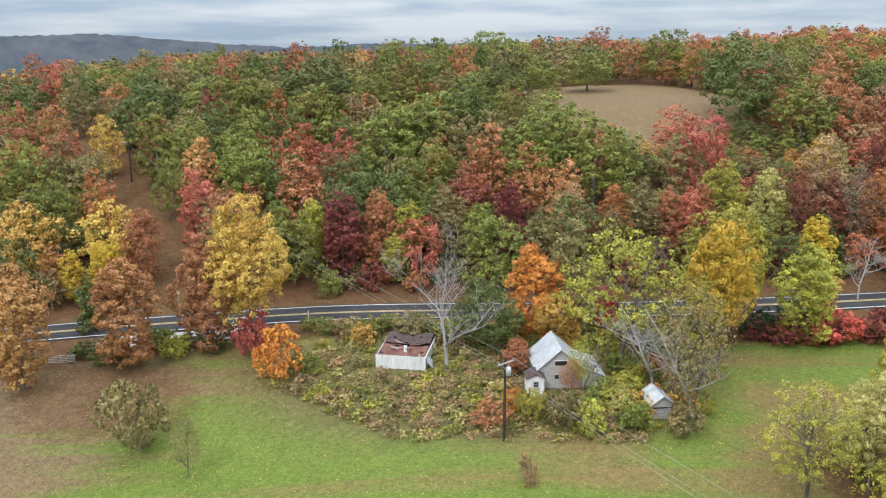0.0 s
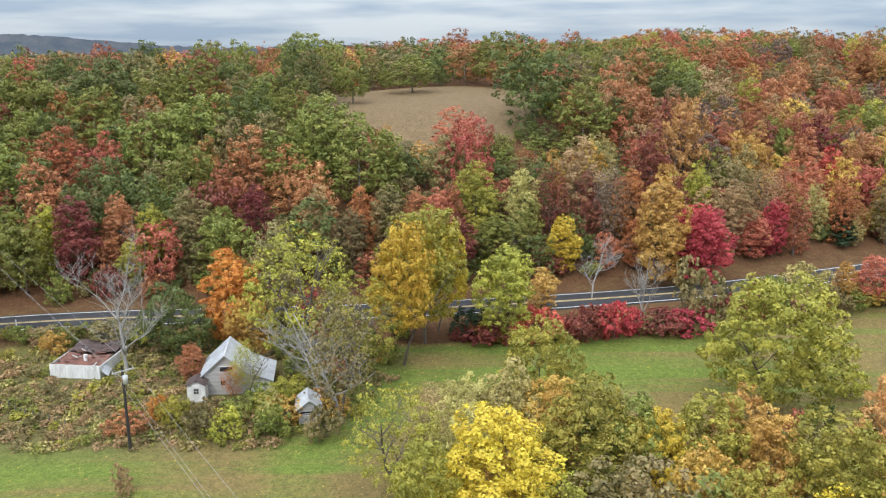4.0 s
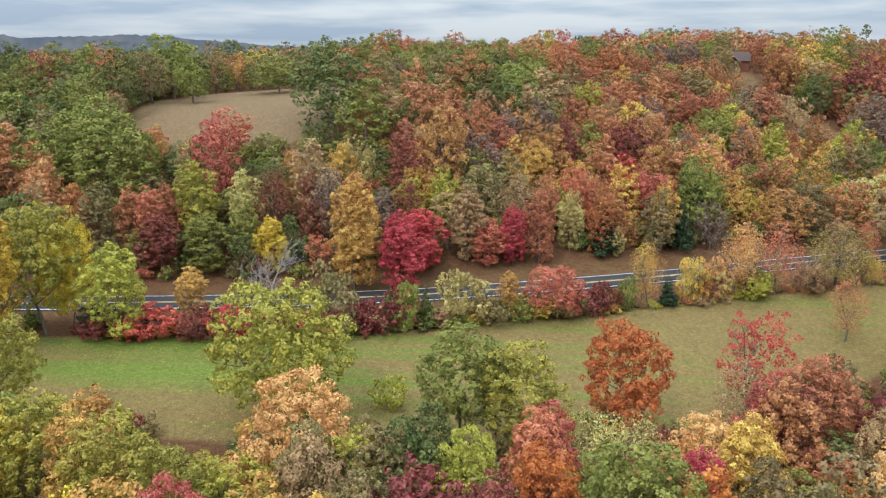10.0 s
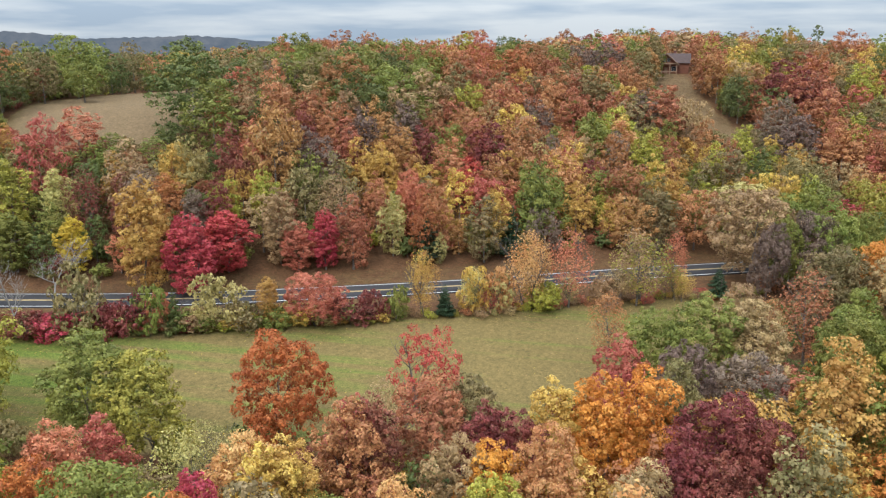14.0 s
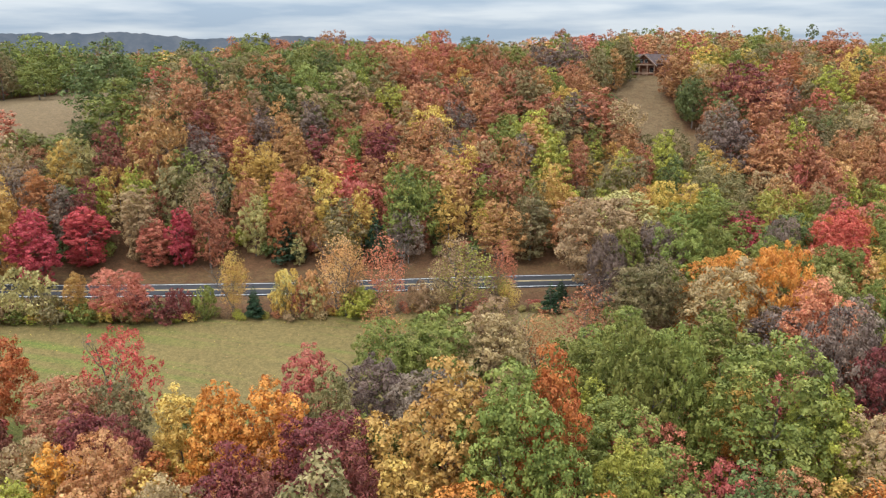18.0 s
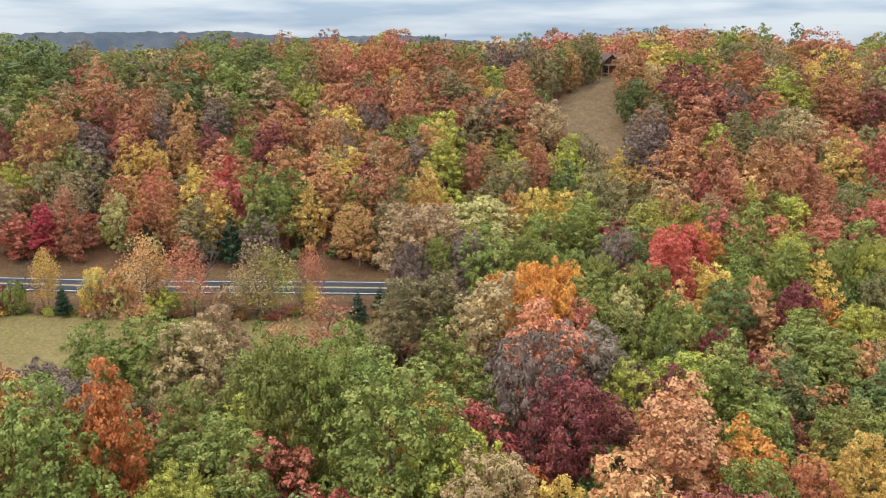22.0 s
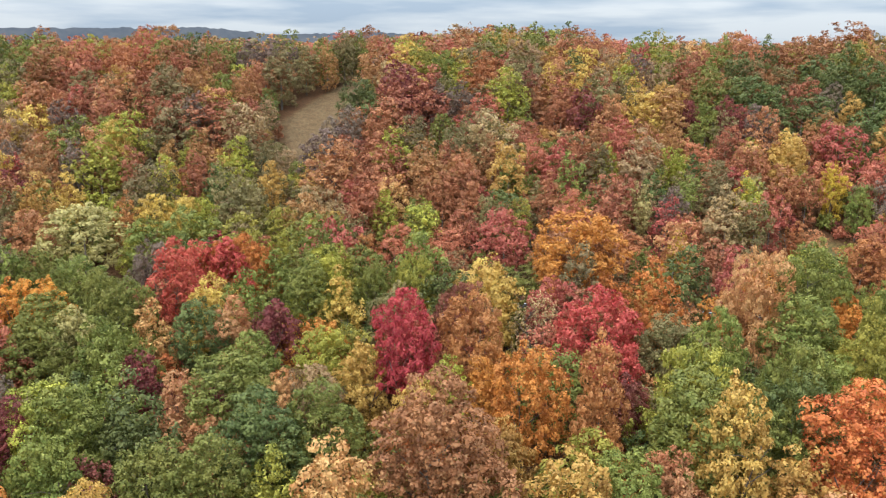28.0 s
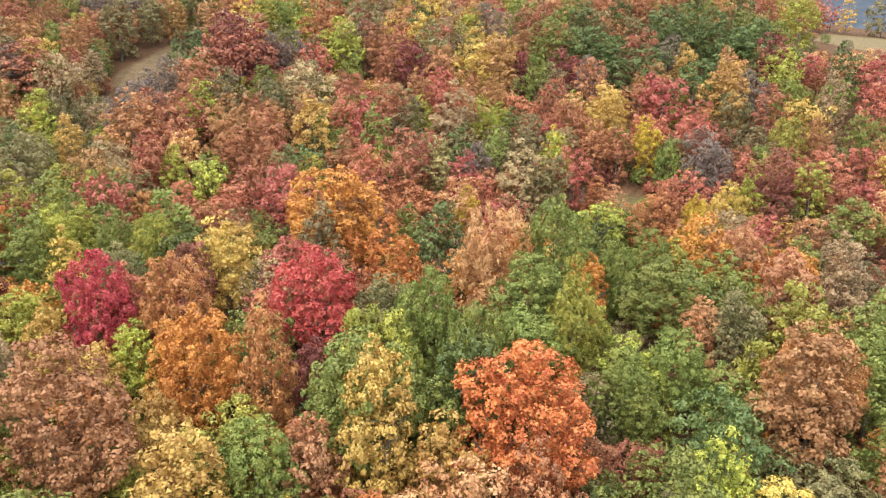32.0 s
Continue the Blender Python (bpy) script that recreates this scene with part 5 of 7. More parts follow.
hill("fartall", "gold", 145.9, 162.1, 12.7, 5.8, 0)
hill("fartall", "darkgreen", 143.3, 163.3, 8.1, 4.3, 1)
hill("farround", "green", 129.6, 180.9, 10.9, 5.9, 2)
hill("farround", "brown", 140.2, 155.4, 9.7, 6.1, 3)
hill("farround", "green", 191.9, 269.2, 12.5, 8.4, 4)
hill("farround", "darkgreen", 189.5, 239.6, 12.4, 8.2, 0)
hill("farround", "copper", 196.4, 246.6, 13.0, 9.2, 1)
hill("farround", "olive", 207.8, 268.3, 13.5, 9.9, 2)
hill("farround", "tan", 217.8, 277.4, 13.6, 10.2, 3)
hill("fartall", "lime", 222.8, 248.0, 15.9, 9.1, 4)
hill("farround", "olive", 221.0, 263.6, 13.3, 9.7, 0)
hill("fartall", "copper", 233.3, 249.4, 16.2, 10.6, 1)
hill("fartall", "lime", 211.1, 212.3, 14.7, 7.8, 2)
hill("farround", "brown", 197.5, 210.6, 13.8, 10.5, 3)
hill("fartall", "russet", 204.8, 207.2, 14.6, 7.7, 4)
hill("fartall", "russet", 212.2, 202.9, 15.5, 8.7, 0)
hill("farround", "tan", 227.8, 226.0, 14.1, 11.0, 1)
hill("farround", "pale", 176.4, 168.3, 12.4, 13.0, 2)
hill("farround", "gold", 182.6, 177.7, 11.5, 6.7, 3)
hill("farround", "olive", 193.4, 186.6, 13.1, 9.3, 4)
hill("farround", "lime", 205.7, 180.0, 8.1, 6.7, 1)
hill("farround", "green", 214.1, 184.2, 11.5, 6.8, 3)
hill("farround", "darkgreen", 99.3, 190.2, 15.0, 12.4, 0)
hill("farround", "tan", 111.6, 200.7, 14.4, 11.5, 1)
hill("farround", "copper", 112.2, 229.1, 11.7, 7.2, 2)
hill("farround", "russet", 123.2, 221.1, 12.4, 8.2, 3)
hill("farround", "rust", 120.0, 238.8, 12.8, 8.9, 4)
hill("farround", "darkgreen", 129.3, 254.5, 13.0, 9.3, 0)
hill("farround", "copper", 144.3, 246.3, 11.8, 7.3, 1)
hill("fartall", "russet", 155.1, 213.5, 13.2, 6.2, 2)
hill("farround", "brown", 148.0, 258.5, 13.0, 9.1, 3)
hill("fartall", "olive", 163.9, 247.3, 16.0, 9.2, 4)
hill("fartall", "copper", 164.3, 231.8, 13.6, 6.7, 0)
hill("farround", "darkgreen", 151.2, 247.0, 7.3, 5.8, 1)
hill("fartall", "brown", 162.8, 216.3, 14.3, 7.5, 2)
hill("fartall", "maroon", 114.2, 176.0, 13.7, 6.8, 3)
hill("fartall", "crimson", 125.5, 166.7, 13.2, 6.3, 4)
hill("fartall", "darkgreen", 137.9, 162.1, 13.9, 7.0, 0)
hill("farround", "green", 119.9, 177.9, 10.8, 5.7, 1)
hill("farround", "gold", 133.1, 174.7, 12.0, 7.6, 2)
hill("fartall", "copper", 138.8, 176.1, 13.4, 6.4, 3)
hill("farround", "copper", 130.3, 191.8, 11.0, 5.9, 4)
hill("fartall", "russet", 133.0, 191.8, 9.0, 4.7, 0)
hill("farround", "brown", 141.0, 187.3, 10.8, 5.7, 1)
hill("farround", "green", 149.1, 204.5, 11.1, 6.1, 2)
hill("fartall", "russet", 166.0, 191.7, 12.5, 5.5, 3)
hill("fartall", "copper", 164.4, 204.2, 9.0, 4.7, 4)
hill("fartall", "rust", 179.5, 174.8, 11.9, 5.2, 0)
hill("fartall", "lime", 175.3, 189.4, 12.3, 5.4, 1)
hill("fartall", "russet", 179.0, 193.8, 12.4, 5.4, 2)
hill("fartall", "darkgreen", 185.2, 192.1, 11.8, 5.1, 3)
hill("farround", "olive", 185.8, 205.5, 11.5, 6.8, 4)
hill("farround", "gold", 187.8, 178.6, 10.9, 5.8, 0)
hill("farround", "green", 193.8, 175.1, 11.6, 9.4, 1)
hill("fartall", "tan", 185.4, 174.6, 7.3, 3.9, 2)
hill("farround", "lime", 184.0, 171.3, 7.5, 5.7, 3)
hill("farround", "crimson", 198.6, 176.9, 7.9, 8.3, 4)
hill("fartall", "copper", 111.6, 172.1, 13.6, 6.7, 1)
hill("fartall", "gold", 131.4, 155.0, 12.8, 5.8, 2)
hill("fartall", "russet", 141.3, 160.3, 7.5, 3.9, 3)
hill("fartall", "olive", 161.0, 162.7, 12.0, 7.6, 4)
hill("fartall", "darkgreen", 188.2, 244.2, 10.3, 5.4, 1)
hill("farround", "rust", 211.7, 267.5, 11.7, 7.1, 2)
hill("farround", "green", 200.4, 266.1, 12.7, 8.6, 3)
hill("farround", "gold", 204.4, 268.0, 11.8, 7.2, 4)
hill("farround", "olive", 221.3, 252.8, 12.2, 7.9, 0)
hill("farround", "brown", 209.1, 242.2, 12.1, 7.7, 1)
hill("farround", "green", 214.6, 229.7, 11.0, 6.0, 2)
hill("fartall", "lime", 208.5, 230.2, 8.1, 4.3, 3)
hill("fartall", "russet", 207.2, 212.3, 13.6, 6.7, 4)
hill("farround", "olive", 222.6, 231.3, 12.5, 8.3, 0)
hill("farround", "lime", 215.7, 223.5, 5.9, 4.7, 1)
hill("fartall", "russet", 221.6, 215.9, 12.5, 5.5, 2)
hill("fartall", "copper", 228.4, 221.2, 12.6, 5.6, 3)
hill("farround", "rust", 231.4, 242.8, 5.4, 4.4, 4)
hill("farround", "green", 234.7, 223.8, 10.8, 5.6, 0)
hill("farround", "gold", 229.5, 263.5, 11.5, 6.8, 1)
hill("fartall", "olive", 242.4, 250.9, 15.6, 8.7, 2)
hill("fartall", "russet", 246.5, 243.3, 14.1, 7.2, 3)
hill("farround", "green", 255.5, 289.6, 7.3, 5.8, 4)
hill("farround", "gold", 252.0, 248.9, 13.3, 9.7, 0)
hill("farround", "green", 265.7, 264.6, 13.6, 10.2, 1)
hill("farround", "copper", 258.3, 263.4, 11.3, 6.4, 2)
hill("farround", "maroon", 260.7, 254.6, 11.1, 6.2, 3)
hill("fartall", "russet", 243.3, 226.3, 14.6, 7.8, 4)
hill("fartall", "tan", 256.6, 226.9, 15.5, 8.6, 0)
hill("fartall", "lime", 249.8, 226.1, 11.9, 5.2, 1)
hill("fartall", "russet", 256.1, 213.6, 13.0, 6.1, 2)
hill("fartall", "russet", 231.1, 202.0, 12.0, 5.2, 3)
hill("fartall", "rust", 214.4, 195.0, 12.0, 5.2, 4)
hill("fartall", "tan", 212.8, 188.0, 11.8, 5.2, 0)
hill("fartall", "russet", 226.1, 201.3, 12.5, 5.6, 1)
hill("farround", "olive", 235.3, 200.5, 10.3, 4.9, 2)
hill("farround", "pink", 239.7, 194.9, 13.1, 9.4, 3)
hill("fartall", "pink", 248.0, 205.3, 12.9, 5.9, 4)
hill("farround", "pink", 230.8, 190.6, 9.2, 7.6, 0)
hill("farround", "rust", 258.3, 201.7, 10.2, 10.7, 0)
hill("fartall", "yellow", 266.2, 204.6, 10.1, 4.7, 1)
hill("farround", "olive", 248.0, 197.8, 7.7, 6.6, 2)
hill("farround", "brown", 263.8, 216.9, 11.1, 6.1, 3)
hill("farround", "lime", 261.2, 231.3, 10.7, 5.5, 4)
hill("fartall", "copper", 160.6, 265.8, 11.2, 5.9, 0)
hill("farround", "green", 127.2, 247.2, 12.6, 8.6, 1)
hill("fartall", "russet", 145.2, 223.9, 14.4, 7.6, 2)
hill("fartall", "copper", 151.7, 234.0, 13.5, 6.5, 3)
hill("farround", "copper", 161.2, 235.9, 12.1, 7.8, 4)
hill("farround", "green", 155.4, 236.0, 11.4, 6.6, 0)
hill("fartall", "green", 187.5, 248.9, 8.8, 4.6, 1)
hill("fartall", "lime", 196.2, 259.2, 15.0, 8.1, 2)
hill("fartall", "rust", 213.5, 255.9, 15.9, 9.1, 3)
hill("farround", "brown", 212.3, 246.6, 11.2, 6.3, 4)
hill("fartall", "lime", 209.9, 221.0, 12.0, 5.2, 0)
hill("farround", "olive", 221.3, 221.7, 12.0, 7.6, 1)
hill("fartall", "russet", 224.9, 214.8, 12.2, 5.3, 2)
hill("fartall", "gold", 234.6, 235.2, 8.7, 4.6, 3)
hill("farround", "lime", 240.1, 200.9, 10.5, 5.1, 4)
hill("fartall", "russet", 243.4, 208.7, 12.8, 5.8, 0)
hill("farround", "pink", 223.4, 187.3, 8.9, 7.1, 1)
hill("farround", "rust", 218.4, 185.3, 7.9, 5.4, 2)
hill("fartall", "pink", 203.3, 179.2, 7.7, 5.3, 3)
hill("farround", "lime", 191.6, 179.5, 10.7, 5.5, 4)
hill("farround", "gold", 175.1, 191.6, 10.4, 5.1, 0)
hill("farround", "pale", 209.7, 181.7, 6.0, 4.5, 2)
hill("farround", "olive", 192.2, 191.6, 10.9, 5.9, 3)
hill("fartall", "gold", 193.5, 197.3, 12.0, 5.2, 4)
hill("fartall", "russet", 221.9, 203.9, 11.9, 5.2, 0)
hill("fartall", "gold", 237.1, 257.4, 13.8, 6.9, 1)
hill("farround", "maroon", 235.3, 302.5, 7.7, 6.2, 2)
hill("fartall", "olive", 246.4, 257.1, 13.1, 6.2, 3)
hill("fartall", "copper", 246.6, 248.1, 12.9, 5.9, 4)
hill("farround", "green", 255.2, 276.0, 11.4, 6.7, 0)
hill("farround", "gold", 255.4, 254.3, 12.9, 9.0, 1)
hill("farround", "brown", 246.5, 278.0, 11.5, 6.8, 2)
hill("farround", "russet", 258.9, 284.0, 12.4, 8.2, 3)
hill("farround", "darkgreen", 288.4, 275.5, 14.3, 11.3, 4)
hill("farround", "green", 294.8, 293.8, 14.0, 10.8, 0)
hill("farround", "darkgreen", 299.0, 281.2, 13.6, 10.1, 1)
hill("farround", "darkgreen", 306.2, 282.5, 12.7, 8.8, 2)
hill("farround", "russet", 300.1, 380.8, 14.3, 11.2, 3)
hill("farround", "green", 249.6, 383.4, 13.5, 10.0, 4)
hill("farround", "copper", 257.3, 478.2, 15.3, 12.9, 0)
hill("farround", "maroon", 270.0, 257.1, 11.0, 6.0, 1)
hill("farround", "brown", 275.5, 256.3, 10.9, 5.9, 2)
hill("fartall", "gold", 293.3, 266.4, 12.4, 5.4, 3)
hill("farround", "gold", 303.0, 264.8, 11.6, 7.0, 4)
hill("farround", "copper", 288.0, 256.9, 11.6, 6.9, 0)
hill("farround", "brown", 289.0, 271.3, 11.1, 6.2, 1)
hill("farround", "russet", 270.9, 243.1, 11.4, 6.7, 2)
hill("farround", "gold", 282.6, 246.1, 11.0, 6.1, 3)
hill("farround", "lime", 262.8, 258.0, 6.1, 4.9, 4)
hill("farround", "copper", 260.3, 240.4, 10.7, 5.6, 0)
hill("fartall", "lime", 261.9, 236.7, 8.3, 4.4, 1)
hill("fartall", "russet", 256.1, 232.5, 12.4, 5.4, 2)
hill("farround", "olive", 270.1, 231.2, 11.2, 6.3, 3)
hill("fartall", "russet", 281.5, 230.3, 13.0, 6.1, 4)
hill("fartall", "yellow", 275.4, 225.2, 12.0, 5.2, 0)
hill("farround", "olive", 271.0, 222.2, 11.6, 6.9, 1)
hill("fartall", "yellow", 289.9, 236.5, 11.7, 5.1, 2)
hill("fartall", "lime", 294.0, 253.2, 8.5, 4.5, 3)
hill("farround", "pink", 297.9, 244.5, 11.2, 6.4, 4)
hill("farround", "olive", 304.3, 251.2, 11.3, 6.5, 0)
hill("farround", "brown", 307.4, 259.4, 11.5, 6.8, 1)
hill("farround", "green", 314.7, 259.8, 11.4, 6.7, 2)
hill("farround", "green", 294.3, 232.2, 10.4, 5.0, 3)
hill("farround", "brown", 301.8, 229.7, 12.1, 7.8, 4)
hill("farround", "lime", 313.3, 245.6, 10.5, 5.2, 0)
hill("farround", "copper", 318.0, 245.6, 11.4, 6.7, 1)
hill("farround", "russet", 312.9, 234.4, 10.9, 5.9, 2)
hill("farround", "lime", 308.2, 224.1, 10.7, 5.6, 3)
hill("farround", "gold", 305.6, 221.0, 10.7, 5.5, 0)
hill("farround", "russet", 296.2, 217.6, 10.7, 5.5, 1)
hill("fartall", "copper", 319.9, 272.5, 9.0, 4.7, 2)
hill("farround", "copper", -78.7, 152.5, 13.4, 9.9, 3)
hill("farround", "green", -64.6, 135.2, 13.1, 9.4, 4)
hill("farround", "gold", -64.5, 124.0, 13.2, 9.5, 0)
hill("fartall", "rust", -58.5, 136.4, 13.5, 6.6, 1)
hill("fartall", "russet", -128.4, 265.6, 16.2, 9.7, 1)
hill("farround", "russet", -122.5, 269.9, 14.0, 10.8, 2)
hill("fartall", "olive", -82.2, 187.0, 13.2, 6.3, 3)
hill("fartall", "gold", -67.4, 165.2, 13.1, 6.2, 4)
hill("farround", "darkgreen", -63.7, 177.2, 14.7, 11.9, 0)
hill("fartall", "green", -56.3, 161.5, 15.6, 8.8, 1)
hill("farround", "olive", -51.1, 165.7, 12.9, 9.0, 2)
hill("farround", "green", -51.4, 181.2, 14.9, 12.2, 3)
hill("farround", "olive", -61.2, 192.9, 13.7, 10.3, 4)
hill("farround", "green", -42.0, 182.1, 15.6, 13.4, 0)
hill("fartall", "green", -43.0, 167.0, 12.6, 5.7, 1)
hill("farround", "green", -38.6, 157.6, 13.3, 9.7, 2)
hill("fartall", "peach", -44.7, 150.5, 14.1, 7.2, 3)
hill("fartall", "pink", -42.1, 138.7, 14.1, 7.2, 4)
hill("farround", "green", -49.4, 148.0, 11.1, 6.1, 0)
hill("farround", "green", -35.0, 148.4, 14.2, 11.2, 1)
hill("fartall", "rust", -35.5, 178.7, 12.1, 5.2, 2)
hill("farround", "green", -27.4, 174.1, 14.6, 11.7, 3)
hill("fartall", "rust", -27.0, 152.9, 15.7, 8.8, 4)
hill("fartall", "russet", -24.5, 138.1, 16.2, 9.5, 0)
hill("fartall", "pink", -18.9, 154.4, 12.8, 5.8, 1)
hill("farround", "darkgreen", -16.4, 146.2, 12.3, 8.0, 2)
hill("farround", "darkgreen", -28.2, 188.4, 15.8, 15.1, 3)
hill("farround", "green", -16.0, 180.2, 14.0, 10.9, 4)
hill("farround", "russet", -16.4, 175.9, 11.0, 5.9, 0)
hill("farround", "green", -10.1, 184.7, 14.6, 11.7, 1)
hill("farround", "green", -11.2, 158.0, 14.6, 11.8, 2)
hill("farround", "green", -3.6, 163.6, 15.8, 14.4, 3)
hill("farround", "darkgreen", 4.3, 168.7, 14.7, 11.9, 4)
hill("farround", "green", -2.5, 146.3, 13.5, 10.0, 0)
hill("fartall", "russet", 8.4, 147.9, 15.4, 8.6, 1)
hill("fartall", "russet", 4.7, 142.5, 12.8, 5.9, 2)
hill("farround", "olive", 10.5, 159.1, 13.3, 9.7, 3)
hill("farround", "green", 13.5, 170.7, 13.0, 9.2, 4)
hill("farround", "olive", 19.7, 166.5, 12.2, 7.9, 0)
hill("fartall", "peach", 15.0, 145.0, 13.4, 6.5, 1)
hill("farround", "green", 27.3, 148.3, 15.8, 14.1, 2)
hill("fartall", "peach", 20.4, 137.5, 14.5, 7.6, 3)
hill("fartall", "pink", 45.9, 163.0, 10.0, 9.0, 1)
hill("farround", "darkgreen", -3.1, 320.2, 15.1, 12.6, 2)
hill("farround", "darkgreen", 81.6, 172.1, 11.7, 7.1, 3)
hill("farround", "tan", 107.1, 189.8, 13.8, 10.4, 4)
hill("farround", "copper", 92.5, 199.1, 14.0, 10.8, 0)
hill("farround", "copper", 140.7, 335.3, 15.7, 13.6, 1)
hill("farround", "russet", 128.5, 206.3, 14.4, 11.4, 2)
hill("fartall", "maroon", 128.1, 177.6, 16.1, 9.3, 3)
hill("fartall", "copper", 135.2, 172.1, 15.3, 8.5, 4)
hill("fartall", "peach", 142.8, 170.6, 15.9, 9.1, 0)
hill("fartall", "tan", 66.7, 144.0, 15.8, 9.0, 1)
hill("fartall", "lime", 90.0, 148.5, 12.7, 5.7, 2)
hill("fartall", "maroon", 83.6, 142.3, 12.5, 5.5, 3)
hill("fartall", "peach", 155.5, 193.2, 14.6, 7.7, 4)
hill("fartall", "gold", 161.7, 179.9, 11.9, 5.2, 0)
hill("fartall", "russet", 206.2, 220.4, 16.2, 10.6, 1)
hill("fartall", "russet", 204.8, 201.1, 16.2, 9.7, 2)
hill("fartall", "olive", 213.6, 216.7, 15.9, 9.1, 3)
hill("farround", "copper", 222.2, 207.6, 14.4, 11.5, 4)
hill("fartall", "gold", 192.6, 260.2, 16.2, 9.8, 0)
hill("fartall", "copper", 183.8, 261.0, 15.2, 8.4, 1)
hill("farround", "copper", 113.4, 264.1, 14.6, 11.8, 2)
hill("farround", "darkgreen", 127.0, 265.6, 13.5, 10.0, 3)
hill("farround", "copper", 57.8, 320.5, 15.3, 12.9, 4)
hill("farround", "rust", 129.3, 235.0, 14.6, 11.8, 0)
hill("farround", "green", 104.9, 198.8, 14.6, 11.7, 1)
hill("farround", "copper", 123.8, 187.2, 13.7, 10.3, 2)
hill("fartall", "peach", 121.0, 170.6, 14.7, 7.8, 3)
hill("farround", "green", 187.2, 172.5, 10.3, 8.7, 0)
hill("farround", "rust", 251.6, 199.0, 9.9, 10.4, 3)
hill("farround", "lime", 286.1, 212.0, 8.5, 8.9, 0)
hill("farround", "russet", 275.6, 236.1, 11.9, 7.5, 3)
hill("fartall", "lime", 276.5, 222.0, 13.3, 6.4, 4)
hill("fartall", "tan", 272.9, 213.2, 14.4, 7.5, 0)
hill("fartall", "rust", 284.3, 220.2, 7.4, 3.9, 1)
hill("fartall", "pale", 258.1, 212.2, 12.8, 5.8, 2)
hill("fartall", "olive", 248.6, 223.6, 13.3, 6.4, 3)
hill("fartall", "russet", 235.9, 244.6, 14.1, 7.2, 4)
hill("fartall", "russet", 212.4, 208.8, 14.3, 7.4, 0)
hill("fartall", "russet", 214.9, 192.4, 13.6, 6.7, 1)
hill("fartall", "russet", 227.6, 207.4, 14.0, 7.1, 2)
hill("fartall", "pink", 236.8, 220.8, 13.3, 6.4, 3)
hill("fartall", "lime", 218.5, 193.8, 11.8, 5.1, 4)
hill("farround", "rust", 294.4, 214.6, 10.7, 8.1, 0)
hill("fartall", "lime", 314.8, 242.2, 12.5, 5.6, 1)
hill("farround", "darkgreen", 303.5, 273.4, 14.8, 12.0, 3)
hill("farround", "copper", 292.6, 312.7, 15.8, 16.0, 4)
hill("farround", "russet", 229.9, 284.7, 15.3, 12.8, 0)
hill("farround", "maroon", 201.8, 241.6, 15.8, 14.2, 1)
hill("fartall", "gold", 281.3, 239.4, 14.8, 8.0, 2)
hill("fartall", "gold", 302.2, 253.5, 16.1, 9.3, 3)
hill("fartall", "copper", 257.0, 248.6, 15.5, 8.7, 4)
hill("farround", "brown", 300.7, 235.7, 11.6, 7.0, 0)
hill("fartall", "maroon", 311.7, 226.2, 14.3, 7.4, 1)
hill("farround", "russet", 267.2, 292.2, 15.1, 12.5, 2)
hill("farround", "copper", 281.6, 296.8, 15.0, 12.5, 3)
hill("farround", "green", 244.0, 297.7, 13.7, 10.3, 4)
hill("farround", "green", 289.5, 213.2, 6.6, 6.4, 1)

# ---- the rest of the forest, filling between the trees above ----
def open_land(x, y):
    return np.max([meadow(x, y), hill_field(x, y), east_field(x, y), cut_strip(x, y), power_cut(x, y), verge(x, y), glade(x, y),
                   inside(x, y, 4, 92, 25, 15, 0, 0.1), inside(x, y, 174, 286, 15, 12, 0, 0.1), np.abs(y - road_y(x)) < 6.5,
                   (y - road_y(x) > -17) & (y - road_y(x) < 0) & (x > 40) & (x < 168)], axis=0)


# copper stands in for rust beyond the road, haze mixed into the hue
WEST = (("darkgreen", "green", "olive", "russet", "copper", "maroon", "gold", "pink"), (0.26, 0.30, 0.19, 0.10, 0.06, 0.02, 0.05, 0.02))
EAST = (("russet", "pink", "copper", "olive", "green", "maroon", "peach", "gold", "tan", "lime", "darkgreen"), (0.20, 0.17, 0.08, 0.11, 0.12, 0.03, 0.06, 0.07, 0.06, 0.07, 0.03))
SOUTH = (("green", "darkgreen", "olive", "gold", "ember", "peach", "maroon", "lime", "russet", "pink"), (0.26, 0.09, 0.10, 0.11, 0.12, 0.09, 0.04, 0.08, 0.06, 0.05))
BRUSH = (("olive", "lime", "gold", "tan", "green", "rust"), (0.3, 0.2, 0.12, 0.16, 0.14, 0.08))


def hue_at(x, y, rng):
    """Which colours stand where: greener to the west, redder to the east, pale brush below the cut strip."""
    s = y - float(road_y(x))
    if inside(x, y, 92, 214, 26, 25) > 0.5 or inside(x, y, 284, 284, 34, 13) > 0.5:
        return ("green", "darkgreen", "olive", "green", "darkgreen", "copper")[int(rng.integers(6))]
    if s > 10 and abs(x - 181) < 20 and y < 216:
        names, p = BRUSH
    elif s > 0:
        names, p = WEST if x < 60 + 20 * math.sin(y * 0.05) else EAST
    else:
        names, p = (("lime", "yellow", "gold", "green", "olive"), (0.32, 0.18, 0.18, 0.2, 0.12)) if x < 78 else SOUTH
    return names[int(rng.choice(len(names), p=p))]


fill_rng = np.random.default_rng(5)
taken = {}


def free(x, y, gap, overlap):
    i, j = int(x // 10), int(y // 10)
    for a in (i - 1, i, i + 1):
        for b in (j - 1, j, j + 1):
            for px, py, pr in taken.get((a, b), ()):
                if (px - x) ** 2 + (py - y) ** 2 < (overlap * (gap + pr)) ** 2:
                    return False
    return True


def take(x, y, r):
    taken.setdefault((int(x // 10), int(y // 10)), []).append((x, y, r))


